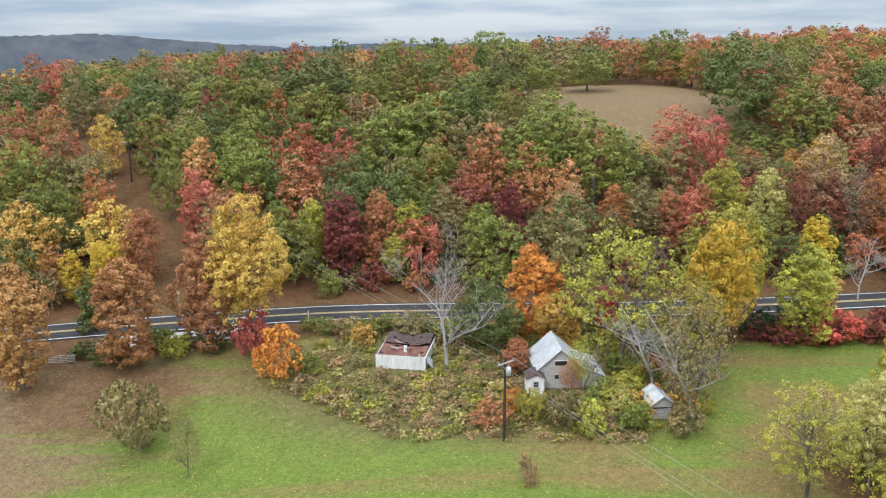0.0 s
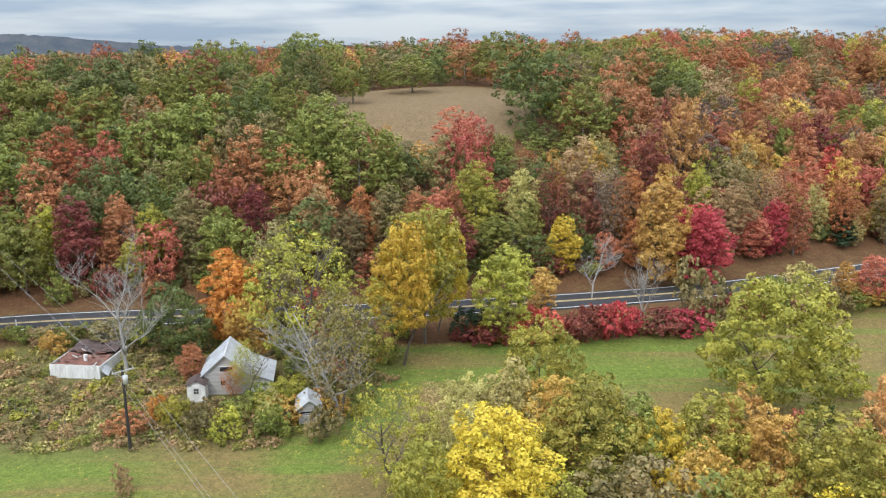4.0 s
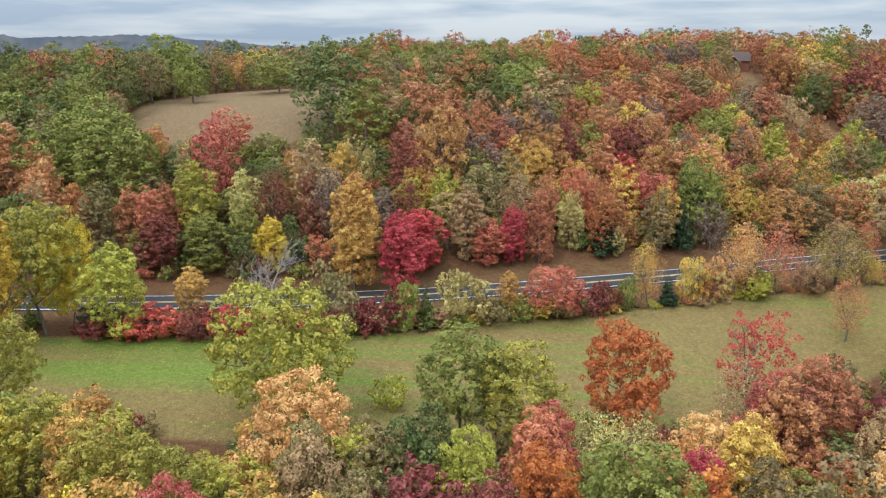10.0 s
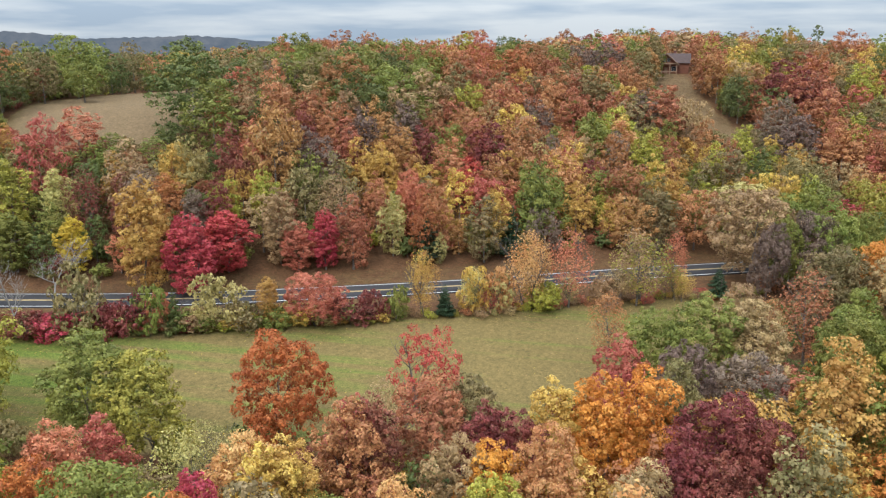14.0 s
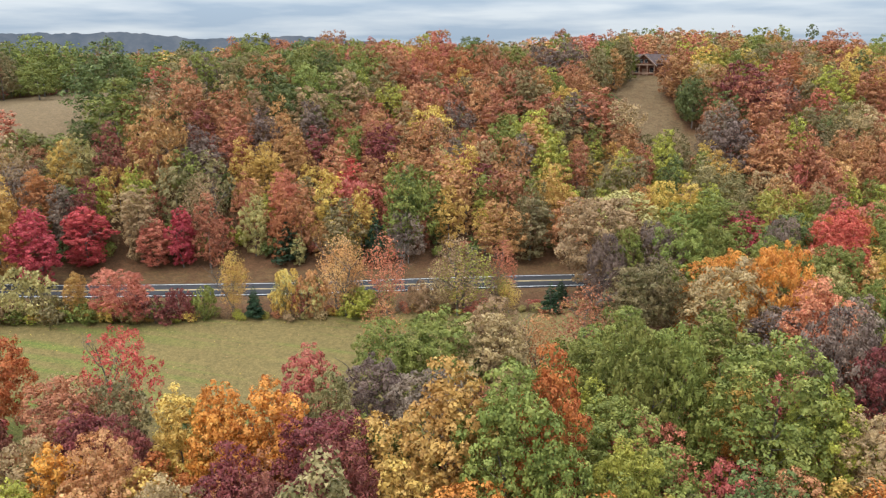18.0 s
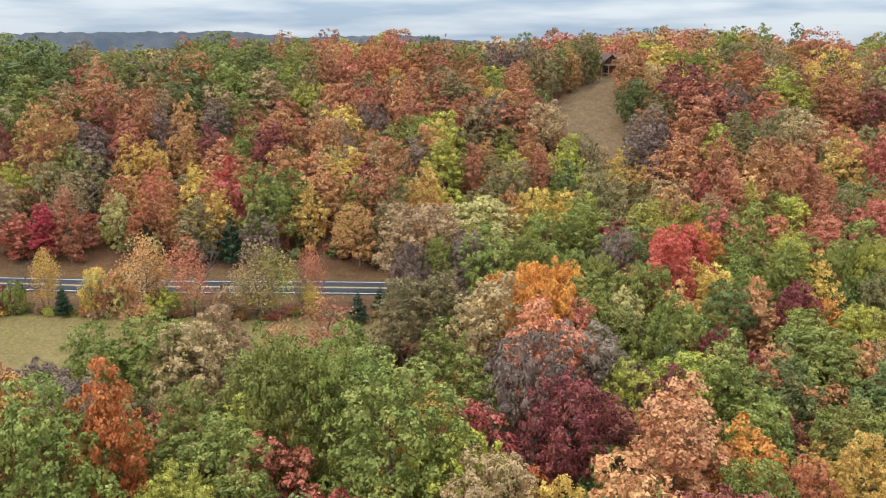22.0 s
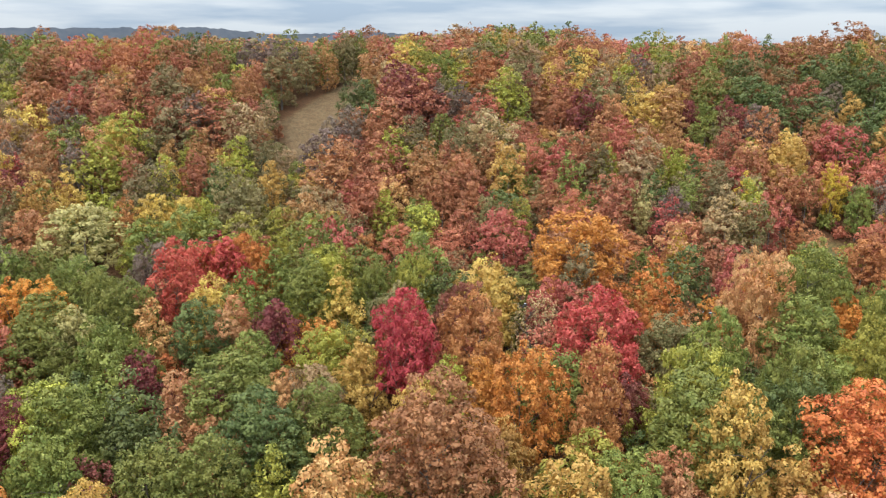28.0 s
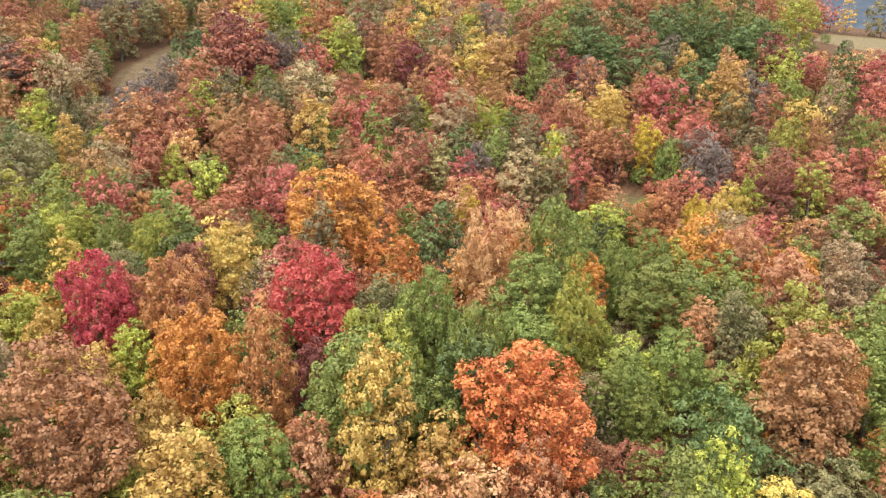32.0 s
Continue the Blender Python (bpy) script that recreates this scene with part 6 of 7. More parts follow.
for px, py, pr in PLACED:
    take(px, py, pr)
FILL = {"near": [], "mid": [], "far": [], "under": []}
tx, ty, tw = fill_rng.uniform(-170, 400, 20000), fill_rng.uniform(22, 400, 20000), fill_rng.uniform(6.0, 9.5, 24000)
flight = np.interp(tx, (0, 150, 306), (0, 10, 84))
shut = (open_land(tx, ty) > 0.12) | (ty < flight + 30)
for x, y, w, no, fy in zip(tx.tolist(), ty.tolist(), tw.tolist(), shut.tolist(), flight.tolist()):
    back = y - float(road_y(x)) > 125
    w = w * 1.25 if back else w
    if no or not free(x, y, w / 2, 0.72 if back else 0.62):
        continue
    take(x, y, w / 2)
    d = math.hypot(x - min(max(x, 0), 306), y - fy)
    s = y - float(road_y(x))
    tall = fill_rng.random() < (0.42 if s > 0 and x > 70 else 0.35)
    h = w * fill_rng.uniform(1.6, 2.0) if tall else w * fill_rng.uniform(1.25, 1.5)
    h, w = min(h, 15.5), w * (0.86 if tall else 1.0)
    if abs(x - 181) < 20 and s > 10 and y < 216:
        h, w, tall = h * 0.5, w * 0.75, False
    h = h * 0.8 if back else h
    if s < -12 and x < 190:
        # the hedgerow trees leave the meadow open to view
        reach = max(float(south_edge(x)) - fy, 20.0)
        h = min(h, 36 * (1 - (y - fy) / reach))
        if h < 2.5:
            continue
        w = min(w, h * 1.0)
    if 5 < x < 78 and 132 < y < 172 and s > 16:
        h, w = min(h, 6.0), min(w, 6.0)
    if x - 304 > 0.04 * (y - 81) and 190 < y < 335:
        # low growth in front of the field in the east
        h = max(min(h, 61.5 - 0.164 * d - float(ground_z(x, y))), 2.5)
        w = min(w, h)
    near = d < 80
    size = "far" if d < 125 else ("tiny" if d < 250 else "speck")
    form = size + ("tall" if tall else "round")
    FILL["near" if near else ("mid" if d < 250 else "far")].append((form, hue_at(x, y, fill_rng), x, y, h, w, int(fill_rng.integers(9))))
# younger trees closing the canopy
tx, ty, tw = fill_rng.uniform(-90, 350, 11000), fill_rng.uniform(30, 250, 11000), fill_rng.uniform(3.6, 5.6, 16000)
flight = np.interp(tx, (0, 150, 306), (0, 10, 84))
shut = (open_land(tx, ty) > 0.12) | (ty < flight + 34)
for x, y, w, no, fy in zip(tx.tolist(), ty.tolist(), tw.tolist(), shut.tolist(), flight.tolist()):
    s = y - float(road_y(x))
    if no or not free(x, y, w / 2, 0.6):
        continue
    h = w * fill_rng.uniform(1.5, 2.1)
    if s < -12 and x < 190:
        h = min(h, 36 * (1 - (y - fy) / max(float(south_edge(x)) - fy, 20.0)))
        if h < 2.5:
            continue
    if 5 < x < 78 and 132 < y < 172 and s > 16:
        h = min(h, 5.0)
    take(x, y, w / 2)
    FILL["near" if y - fy < 80 else "mid"].append(("tinytall" if h > 5 else "tinyround", hue_at(x, y, fill_rng), x, y, h, min(w, h), int(fill_rng.integers(9))))
# low growth along the edges of the woods and among the trunks
ux, uy = fill_rng.uniform(-90, 345, 9000), fill_rng.uniform(40, 235, 9000)
rim = open_land(ux, uy)
ring = np.max([open_land(ux + a, uy + b) for a, b in ((6, 0), (-6, 0), (0, 6), (0, -6))], axis=0)
for x, y, o, e in zip(ux.tolist(), uy.tolist(), rim.tolist(), ring.tolist()):
    if o > 0.35 or e < 0.5 or not free(x, y, 0.9, 0.5):
        continue
    take(x, y, 0.7)
    w = fill_rng.uniform(2.0, 4.2)
    u = ("olive", "green", "darkgreen", "russet", "maroon", "gold", "pink", "lime")[int(fill_rng.choice(8, p=(0.24, 0.2, 0.18, 0.12, 0.1, 0.05, 0.06, 0.05)))]
    FILL["under"].append(("bush", u, x, y, w * fill_rng.uniform(0.7, 1.2), w, int(fill_rng.integers(9))))
grove("hillside_trees", "mixed trees on the far slope with haze muted into their autumn colours", HILL_ROWS)
grove("near_woods", "autumn woodland canopy in green, russet and gold", FILL["near"])
grove("hillside_woods", "dense hillside woodland in russet, olive and green", FILL["mid"])
woods("far_woods", "distant wooded plateau in muted autumn colours", FILL["far"])
woods("undergrowth", "low tangled shrubs along the woodland edge", FILL["under"])
# the hedge on the meadow side of the road
HEDGE = ((62, ("crimson", "maroon", "maroon", "rust")), (92, ("maroon", "pink", "olive", "pale", "green")), (128, ("pale", "lime", "tan", "green", "maroon", "gold")), (175, ("gold", "tan", "peach", "lime", "pale", "pink")))
hx = 42.0
while hx < 176:
    hues = next((u for lim, u in HEDGE if hx <= lim), HEDGE[-1][1])
    off = fill_rng.uniform(-15.8, -11.8 if hx < 70 else -13.2)
    hh = fill_rng.uniform(1.5, 2.9) if hx < 112 else (fill_rng.uniform(0.6, 1.5) if fill_rng.random() < 0.86 else fill_rng.uniform(3.4, 5.0))
    hy = float(road_y(hx)) + off
    u = hues[int(fill_rng.integers(len(hues)))]
    if hh > 3.4:
        plant("thin", u, hx, hy, hh * 1.3, hh * 0.8, int(fill_rng.integers(4)), group="hedge along the road")
    else:
        plant("shrub", u, hx, hy, hh, hh * fill_rng.uniform(1.1, 1.8), int(fill_rng.integers(4)), group="hedge along the road")
    hx += fill_rng.uniform(0.55, 1.15)
# brambles and saplings round the farmhouse and the ruin
for bx, by, br, count in ((19, 102, 9, 26), (24, 92, 4.5, 14), (13, 103, 8, 12), (29, 98, 4, 8), (-14, 108, 7, 10), (2, 107, 6, 12), (17, 85, 4.5, 9), (27, 85.5, 2.5, 6)):
    for _ in range(count):
        a_, r_ = fill_rng.uniform(0, 6.28), br * math.sqrt(fill_rng.random())
        x, y = bx + r_ * math.cos(a_), by + r_ * math.sin(a_)
        if (9 < x < 20.5 and 87 < y < 99) or (-9.5 < x < -1 and 94 < y < 104) or (21.8 < x < 25.6 and 83 < y < 88) or y > float(road_y(x)) - 6:
            continue
        h = fill_rng.uniform(1.0, 3.0)
        u = ("olive", "green", "lime", "gold", "rust", "darkgreen", "tan")[int(fill_rng.choice(7, p=(0.28, 0.2, 0.18, 0.1, 0.06, 0.1, 0.08)))]
        plant("shrub", u, x, y, h, h * fill_rng.uniform(0.9, 1.5), int(fill_rng.integers(4)), group="brambles round the old buildings")
weeds = []
wx, wy = fill_rng.uniform(-32, 34, 5200), fill_rng.uniform(72, 112, 5200)
wm = inside(wx, wy, 4, 92, 27, 15, 0, 0.25) * (wy < road_y(wx) - 7) * (wy > 78 + np.clip(-4 - wx, 0, 30) * 0.8)
for x, y, m_ in zip(wx.tolist(), wy.tolist(), wm.tolist()):
    if m_ < fill_rng.uniform(0.2, 1.0) or (9 < x < 21 and 87 < y < 99) or (-9.5 < x < -1 and 94 < y < 104) or (21.5 < x < 26 and 83 < y < 88):
        continue
    w = fill_rng.uniform(0.35, 1.0) if fill_rng.random() < 0.7 else fill_rng.uniform(1.0, 2.0)
    u = ("olive", "lime", "tan", "pale", "green")[int(fill_rng.choice(5, p=(0.3, 0.14, 0.26, 0.12, 0.18)))]
    weeds.append(("weed", u, x, y, w * fill_rng.uniform(0.35, 0.7), w, int(fill_rng.integers(9))))
woods("weeds", "rank weeds and brambles in the overgrown yard", weeds)

# fallen leaves on the grass, thickest near the trees
lx, ly = fill_rng.uniform(-55, 175, 60000), fill_rng.uniform(66, 150, 60000)
lm = meadow(lx, ly) * (0.10 + 0.5 * np.max([1 - smooth((np.hypot(lx - a, ly - b) - r) / (0.9 * r)) for a, b, r in PLACED if -60 < a < 180 and 60 < b < 150], axis=0))
pick_ = fill_rng.random(60000) < lm * 0.75
lx, ly = lx[pick_], ly[pick_]
n_ = len(lx)
base_ = np.stack([lx, ly, ground_z(lx, ly) + 0.03], -1)
ang_ = fill_rng.uniform(0, 6.28, n_)
rad_ = fill_rng.uniform(0.05, 0.13, n_)
tri_ = [base_ + np.stack([np.cos(ang_ + k * 2.1) * rad_, np.sin(ang_ + k * 2.1) * rad_, fill_rng.uniform(0, 0.05, n_)], -1) for k in range(3)]
tagged(new("fallen_leaves", mesh_arrays("fallen_leaves", np.stack(tri_, 1).reshape(-1, 3), np.arange(n_ * 3).reshape(n_, 3), [LEAF["peach"], LEAF["yellow"], LEAF["tan"]], fill_rng.integers(0, 3, n_))),
       "scattered fallen autumn leaves on the grass", "leaves", kind="stuff")

# ---- buildings, poles, wires and fences ----
GREY_BOARD = weathered("weathered_boards", (0.26, 0.25, 0.24), (0.52, 0.51, 0.49), 1.6, 0.85, 0, (0.4, 1, 5))
WHITE_BOARD = weathered("chalky_white_paint", (0.5, 0.5, 0.48), (0.82, 0.82, 0.8), 1.4, 0.8, 0, (2, 2, 0.4))
TIN = weathered("galvanised_roofing", (0.42, 0.44, 0.46), (0.66, 0.68, 0.70), 0.8, 0.5, 0.35, (1, 1, 1))
RUSTY = weathered("rusted_roofing", (0.09, 0.04, 0.03), (0.25, 0.11, 0.08), 1.3, 0.85)
DARK_SHINGLE = weathered("dark_shingles", (0.045, 0.03, 0.028), (0.10, 0.066, 0.058), 2.0, 0.9)
# near-black colour that paints in the shade inside open buildings
INNER_SHADE = weathered("painted_inner_shade", (0.012, 0.012, 0.012), (0.03, 0.028, 0.025), 2.0, 0.95)
CREOSOTE = weathered("creosoted_pole", (0.018, 0.016, 0.014), (0.05, 0.042, 0.035), 3.0, 0.8, 0, (1, 1, 0.2))
GALV = weathered("grey_steel", (0.45, 0.46, 0.47), (0.62, 0.63, 0.64), 3.0, 0.45, 0.3)
LOG = weathered("stained_logs", (0.13, 0.045, 0.026), (0.24, 0.09, 0.05), 2.0, 0.7, 0, (0.3, 1, 3))
PALE_TRIM = weathered("pale_timber_trim", (0.24, 0.14, 0.09), (0.38, 0.25, 0.17), 2.0, 0.7)
GLASS = weathered("dark_window_glass", (0.02, 0.022, 0.025), (0.045, 0.05, 0.055), 1.0, 0.08)
WIRE = weathered("aluminium_wire", (0.25, 0.25, 0.25), (0.4, 0.4, 0.4), 5.0, 0.4, 0.4)


def thing(name, label, category, x, y, turn=0.0, z=None, group=""):
    ob = new(name)
    ob.matrix_basis = pose(x, y, float(ground_z(x, y)) if z is None else z, 0, 0, turn)
    return tagged(ob, label, category, group)


def solid(name, bm, mat, parent, label="", bevel=0.0):
    if bevel:
        bmesh.ops.bevel(bm, geom=bm.edges[:], offset=bevel, segments=1, affect="EDGES")
    bmesh.ops.recalc_face_normals(bm, faces=bm.faces[:])
    me = bpy.data.meshes.new(name)
    bm.to_mesh(me)
    bm.free()
    me.materials.append(mat)
    return part(name, me, parent, label)


def box_into(bm, x0, x1, y0, y1, z0, z1):
    v = [bm.verts.new((x, y, z)) for z in (z0, z1) for x, y in ((x0, y0), (x1, y0), (x1, y1), (x0, y1))]
    for f in ((0, 3, 2, 1), (4, 5, 6, 7), (0, 1, 5, 4), (1, 2, 6, 5), (2, 3, 7, 6), (3, 0, 4, 7)):
        bm.faces.new([v[i] for i in f])


def box(name, x0, x1, y0, y1, z0, z1, mat, parent, label="", bevel=0.015):
    bm = bmesh.new()
    box_into(bm, x0, x1, y0, y1, z0, z1)
    return solid(name, bm, mat, parent, label, bevel)


def prism(name, outline, y0, y1, mat, parent, label=""):
    """An outline in x and z, run from y0 to y1."""
    bm = bmesh.new()
    a = [bm.verts.new((x, y0, z)) for x, z in outline]
    b = [bm.verts.new((x, y1, z)) for x, z in outline]
    n = len(outline)
    bm.faces.new(a)
    bm.faces.new(b[::-1])
    for i in range(n):
        bm.faces.new((a[i], b[i], b[(i + 1) % n], a[(i + 1) % n]))
    return solid(name, bm, mat, parent, label)


def slope(name, x0, z0, x1, z1, y0, y1, mat, parent, label="", thick=0.06, ribs=0):
    """A roof plane from (x0, z0) to (x1, z1), with standing ribs down the slope."""
    ln = math.hypot(x1 - x0, z1 - z0)
    nx, nz = -(z1 - z0) / ln * thick, (x1 - x0) / ln * thick
    if nz < 0:
        nx, nz = -nx, -nz

    def slab(bm, ya, yb, k0, k1):
        v = [bm.verts.new((x + nx * k, y, z + nz * k)) for k in (k0, k1) for x, z, y in ((x0, z0, ya), (x1, z1, ya), (x1, z1, yb), (x0, z0, yb))]
        for f in ((0, 3, 2, 1), (4, 5, 6, 7), (0, 1, 5, 4), (1, 2, 6, 5), (2, 3, 7, 6), (3, 0, 4, 7)):
            bm.faces.new([v[i] for i in f])
        return bm
    roof = solid(name, slab(bmesh.new(), y0, y1, 0, 1), mat, parent, label)
    for i in range(ribs):
        y = y0 + (y1 - y0) * (i + 0.5) / ribs
        solid("seam", slab(bmesh.new(), y - 0.025, y + 0.025, 1.05, 1.7), mat, roof)
    return roof


def boards(parent, x0, x1, z0, z1, y, width, mat, rng, gap=0.02, holes=(), top=None, upright=False, thick=0.035):
    """Siding boards one by one on a wall that faces south. top(x): the roofline above."""
    if upright:
        n = max(1, round((x1 - x0) / width))
        for i in range(n):
            a, b = x0 + (x1 - x0) * i / n, x0 + (x1 - x0) * (i + 1) / n - gap
            hi = min(top(a), top(b)) if top else z1
            box("board", a, b, y - thick - rng.uniform(0, 0.015), y, z0 + rng.uniform(0, 0.08), hi - rng.uniform(0, 0.04), mat, parent, bevel=0)
        return
    n = max(1, round((z1 - z0) / width))
    for i in range(n):
        a, b = z0 + (z1 - z0) * i / n, z0 + (z1 - z0) * (i + 1) / n - gap
        spans = [(x0, x1)] if top is None else [top((a + b) / 2)]
        for hx0, hx1, hz0, hz1 in holes:
            if b > hz0 and a < hz1:
                spans = [q for s0, s1 in spans for q in ((s0, min(s1, hx0)), (max(s0, hx1), s1)) if q[1] - q[0] > 0.08]
        for s0, s1 in spans:
            if s1 - s0 > 0.1:
                box("board", s0, s1, y - thick - rng.uniform(0, 0.02), y, a, b, mat, parent, bevel=0)


def window(parent, cx, cz, w, h, y, bars=True, name="window"):
    win = box(name, cx - w / 2, cx + w / 2, y - 0.03, y + 0.02, cz - h / 2, cz + h / 2, GLASS, parent, "dark window pane", 0)
    f = 0.06
    for a, b, c, d in ((cx - w / 2 - f, cx - w / 2, cz - h / 2 - f, cz + h / 2 + f), (cx + w / 2, cx + w / 2 + f, cz - h / 2 - f, cz + h / 2 + f),
                       (cx - w / 2, cx + w / 2, cz + h / 2, cz + h / 2 + f), (cx - w / 2, cx + w / 2, cz - h / 2 - f, cz - h / 2)):
        box("window_frame", a, b, y - 0.06, y + 0.02, c, d, GREY_BOARD, win, bevel=0)
    if bars:
        box("glazing_bar", cx - 0.02, cx + 0.02, y - 0.05, y - 0.032, cz - h / 2, cz + h / 2, GREY_BOARD, win, bevel=0)
        box("glazing_bar", cx - w / 2, cx + w / 2, y - 0.052, y - 0.034, cz - 0.02, cz + 0.02, GREY_BOARD, win, bevel=0)
    return win


brng = np.random.default_rng(77)

# the old farmhouse: steep tin roof, cat-slide to the east
house = thing("farmhouse", "abandoned grey board farmhouse with steep tin roof", "house", 13.6, 90.2, 4)
HW, HD, EV, AP = 2.6, 5.8, 2.6, 4.85
prism("wall", [(-HW, -0.4), (HW + 2.5, -0.4), (HW + 2.5, 1.55), (HW, EV - 0.1), (0, AP - 0.12), (-HW, EV - 0.1)], 0.06, HD, GREY_BOARD, house, "grey weathered board walls")
gable_hole = (-0.6, 0.8, 2.85, 3.4)
low_hole = (-0.62, -0.08, 1.15, 1.7)


def gable_span(z):
    if z < EV:
        return (-HW, HW)
    k = (AP - z) / (AP - EV) * HW
    return (-k + 0.04, k - 0.04)


boards(house, -HW, HW, -0.05, AP - 0.15, 0.05, 0.24, GREY_BOARD, brng, 0.015, (gable_hole, low_hole), gable_span)
boards(house, HW + 0.1, HW + 2.45, 0.0, 1.6, 0.05, 0.3, WHITE_BOARD, brng, upright=True)
# dark panel on the solid wall: painted shade of the open loft
box("opening", gable_hole[0], gable_hole[1], 0.0, 0.05, gable_hole[2], gable_hole[3], INNER_SHADE, house, "dark panel painted as the shade in an open loft window", 0)
box("lintel", -0.65, 0.95, -0.04, 0.04, 3.41, 3.53, WHITE_BOARD, house, bevel=0)
window(house, -0.35, 1.42, 0.5, 0.5, 0.03, False)
slope("roof_slope", -HW - 0.35, EV - 0.38, 0.0, AP, -0.35, HD + 0.3, TIN, house, "pale galvanised tin roof", 0.06, 14)
slope("roof_slope", 0.0, AP, HW, EV - 0.02, -0.35, HD + 0.3, TIN, house, "pale galvanised tin roof", 0.06, 14)
slope("lean_to_roof", HW - 0.02, EV - 0.02, HW + 2.8, 1.42, -0.3, HD + 0.2, TIN, house, "patched tin cat-slide roof", 0.05, 12)
box("ridge_cap", -0.1, 0.1, -0.35, HD + 0.3, AP + 0.02, AP + 0.09, TIN, house)
box("corner_post", HW - 0.02, HW + 0.14, -0.02, 0.06, -0.1, EV - 0.1, GREY_BOARD, house, bevel=0)

# the white porch room in front of it
porch = thing("porch_room", "small white clapboard porch room beside the farmhouse", "shed", 10.6, 88.3, 3)
prism("wall", [(-0.98, -0.3), (0.98, -0.3), (0.98, 2.05), (0, 2.55), (-0.98, 2.05)], 0.05, 2.2, WHITE_BOARD, porch, "white painted walls")
boards(porch, -1.0, 1.0, 0.0, 2.05, 0.045, 0.2, WHITE_BOARD, brng, upright=True)
slope("roof_slope", -1.15, 1.97, 0.0, 2.58, -0.15, 2.3, DARK_SHINGLE, porch, "brown shingled roof")
slope("roof_slope", 0.0, 2.58, 1.15, 1.97, -0.15, 2.3, DARK_SHINGLE, porch, "brown shingled roof")
window(porch, 0.0, 1.35, 0.5, 0.6, 0.0)
box("door_sill", -0.9, 0.9, -0.12, 0.0, -0.1, 0.12, GREY_BOARD, porch)

# the slatted crib shed
crib = thing("crib_shed", "small grey slatted shed with tin gable roof", "shed", 23.8, 83.0, 8)
boards(crib, -1.15, 1.15, 0.15, 1.15, 0.0, 0.22, GREY_BOARD, brng, 0.05)
boards(crib, -1.15, 1.15, 1.5, 2.75, 0.0, 0.2, GREY_BOARD, brng, 0.02, (), lambda z: (-1.15, 1.15) if z < 1.95 else (-(2.8 - z) / 0.85 * 1.15, (2.8 - z) / 0.85 * 1.15))
box("rail", -1.15, 1.15, -0.05, 0.0, 1.2, 1.3, GREY_BOARD, crib, bevel=0)
box("floor", -1.15, 1.15, 0.0, 3.0, 0.05, 0.16, GREY_BOARD, crib)
# near-black block added behind the slats as painted shade
box("inner_wall", -1.05, 1.05, 0.9, 2.9, 0.16, 2.0, INNER_SHADE, crib, "dark block painted as the shade inside", 0)
for sx in (-1.15, 1.07):
    for k in range(7):
        box("side_slat", sx, sx + 0.06, 0.0, 3.0, 0.2 + 0.26 * k, 0.4 + 0.26 * k, GREY_BOARD, crib, bevel=0)
    for py_ in (0.0, 2.9):
        box("post", sx, sx + 0.1, py_, py_ + 0.1, -0.4, 2.0, GREY_BOARD, crib, bevel=0)
slope("roof_slope", -1.42, 1.83, 0.0, 2.85, -0.4, 3.3, TIN, crib, "pale tin roof", 0.05, 6)
slope("roof_slope", 0.0, 2.85, 1.42, 1.83, -0.4, 3.3, TIN, crib, "pale tin roof", 0.05, 6)

# the collapsed outbuilding
ruin = thing("collapsed_shed", "collapsed white shed with caved-in rusty roof", "shed", -5.4, 95.4, -9)
boards(ruin, -3.15, 3.15, 0.0, 1.8, 0.0, 0.28, WHITE_BOARD, brng, upright=True)
box("wall", -3.1, 3.1, 0.02, 0.1, 0.0, 1.7, GREY_BOARD, ruin)
box("wall", -3.12, -3.0, 0.1, 7.2, 0.0, 1.75, GREY_BOARD, ruin)
box("wall", 3.0, 3.12, 0.1, 7.2, 0.0, 1.6, WHITE_BOARD, ruin)
box("wall", -3.0, 3.0, 7.1, 7.2, 0.0, 2.2, DARK_SHINGLE, ruin)


def rubble(name, x0, x1, y0, y1, zc, amp, mat, seed, label):
    """A sagging, broken roof sheet with thickness."""
    r = np.random.default_rng(seed)
    nx, ny = 15, 13
    gx, gy = np.meshgrid(np.linspace(x0, x1, nx), np.linspace(y0, y1, ny))
    gz = zc(gx, gy) + r.normal(0, amp, gx.shape)
    top = np.stack([gx, gy, gz], -1).reshape(-1, 3)
    i = np.arange(nx * ny).reshape(ny, nx)
    q = np.stack([i[:-1, :-1], i[:-1, 1:], i[1:, 1:], i[1:, :-1]], -1).reshape(-1, 4)
    q = q[r.random(len(q)) > 0.06]
    return part(name, mesh_arrays(name, np.concatenate([top, top - [0, 0, 0.06]]), np.concatenate([q, q[:, ::-1] + nx * ny]), [mat]), ruin, label)


rubble("fallen_roof", -2.95, 2.95, 0.15, 4.2, lambda a, b: 1.55 - 0.35 * np.sin((a + 3) / 6 * np.pi) + 0.05 * b, 0.07, RUSTY, 4, "rusty caved-in roof covering")
rubble("standing_roof", -2.95, 2.95, 4.6, 7.3, lambda a, b: 1.7 + 0.18 * (b - 4.6) - 0.1 * np.cos(a), 0.04, DARK_SHINGLE, 9, "dark shingled back slope")
for k in range(16):
    a, b_ = brng.uniform(-2.8, 2.6), brng.uniform(0.4, 5.0)
    pl = box("fallen_plank", -brng.uniform(0.4, 1.1), brng.uniform(0.4, 1.1), -0.07, 0.07, 0, 0.04, RUSTY if k % 4 else GREY_BOARD, ruin, "loose plank", 0)
    pl.matrix_basis = pose(a, b_, 1.62 + 0.05 * b_, brng.uniform(-12, 12), brng.uniform(-14, 14), brng.uniform(0, 180))
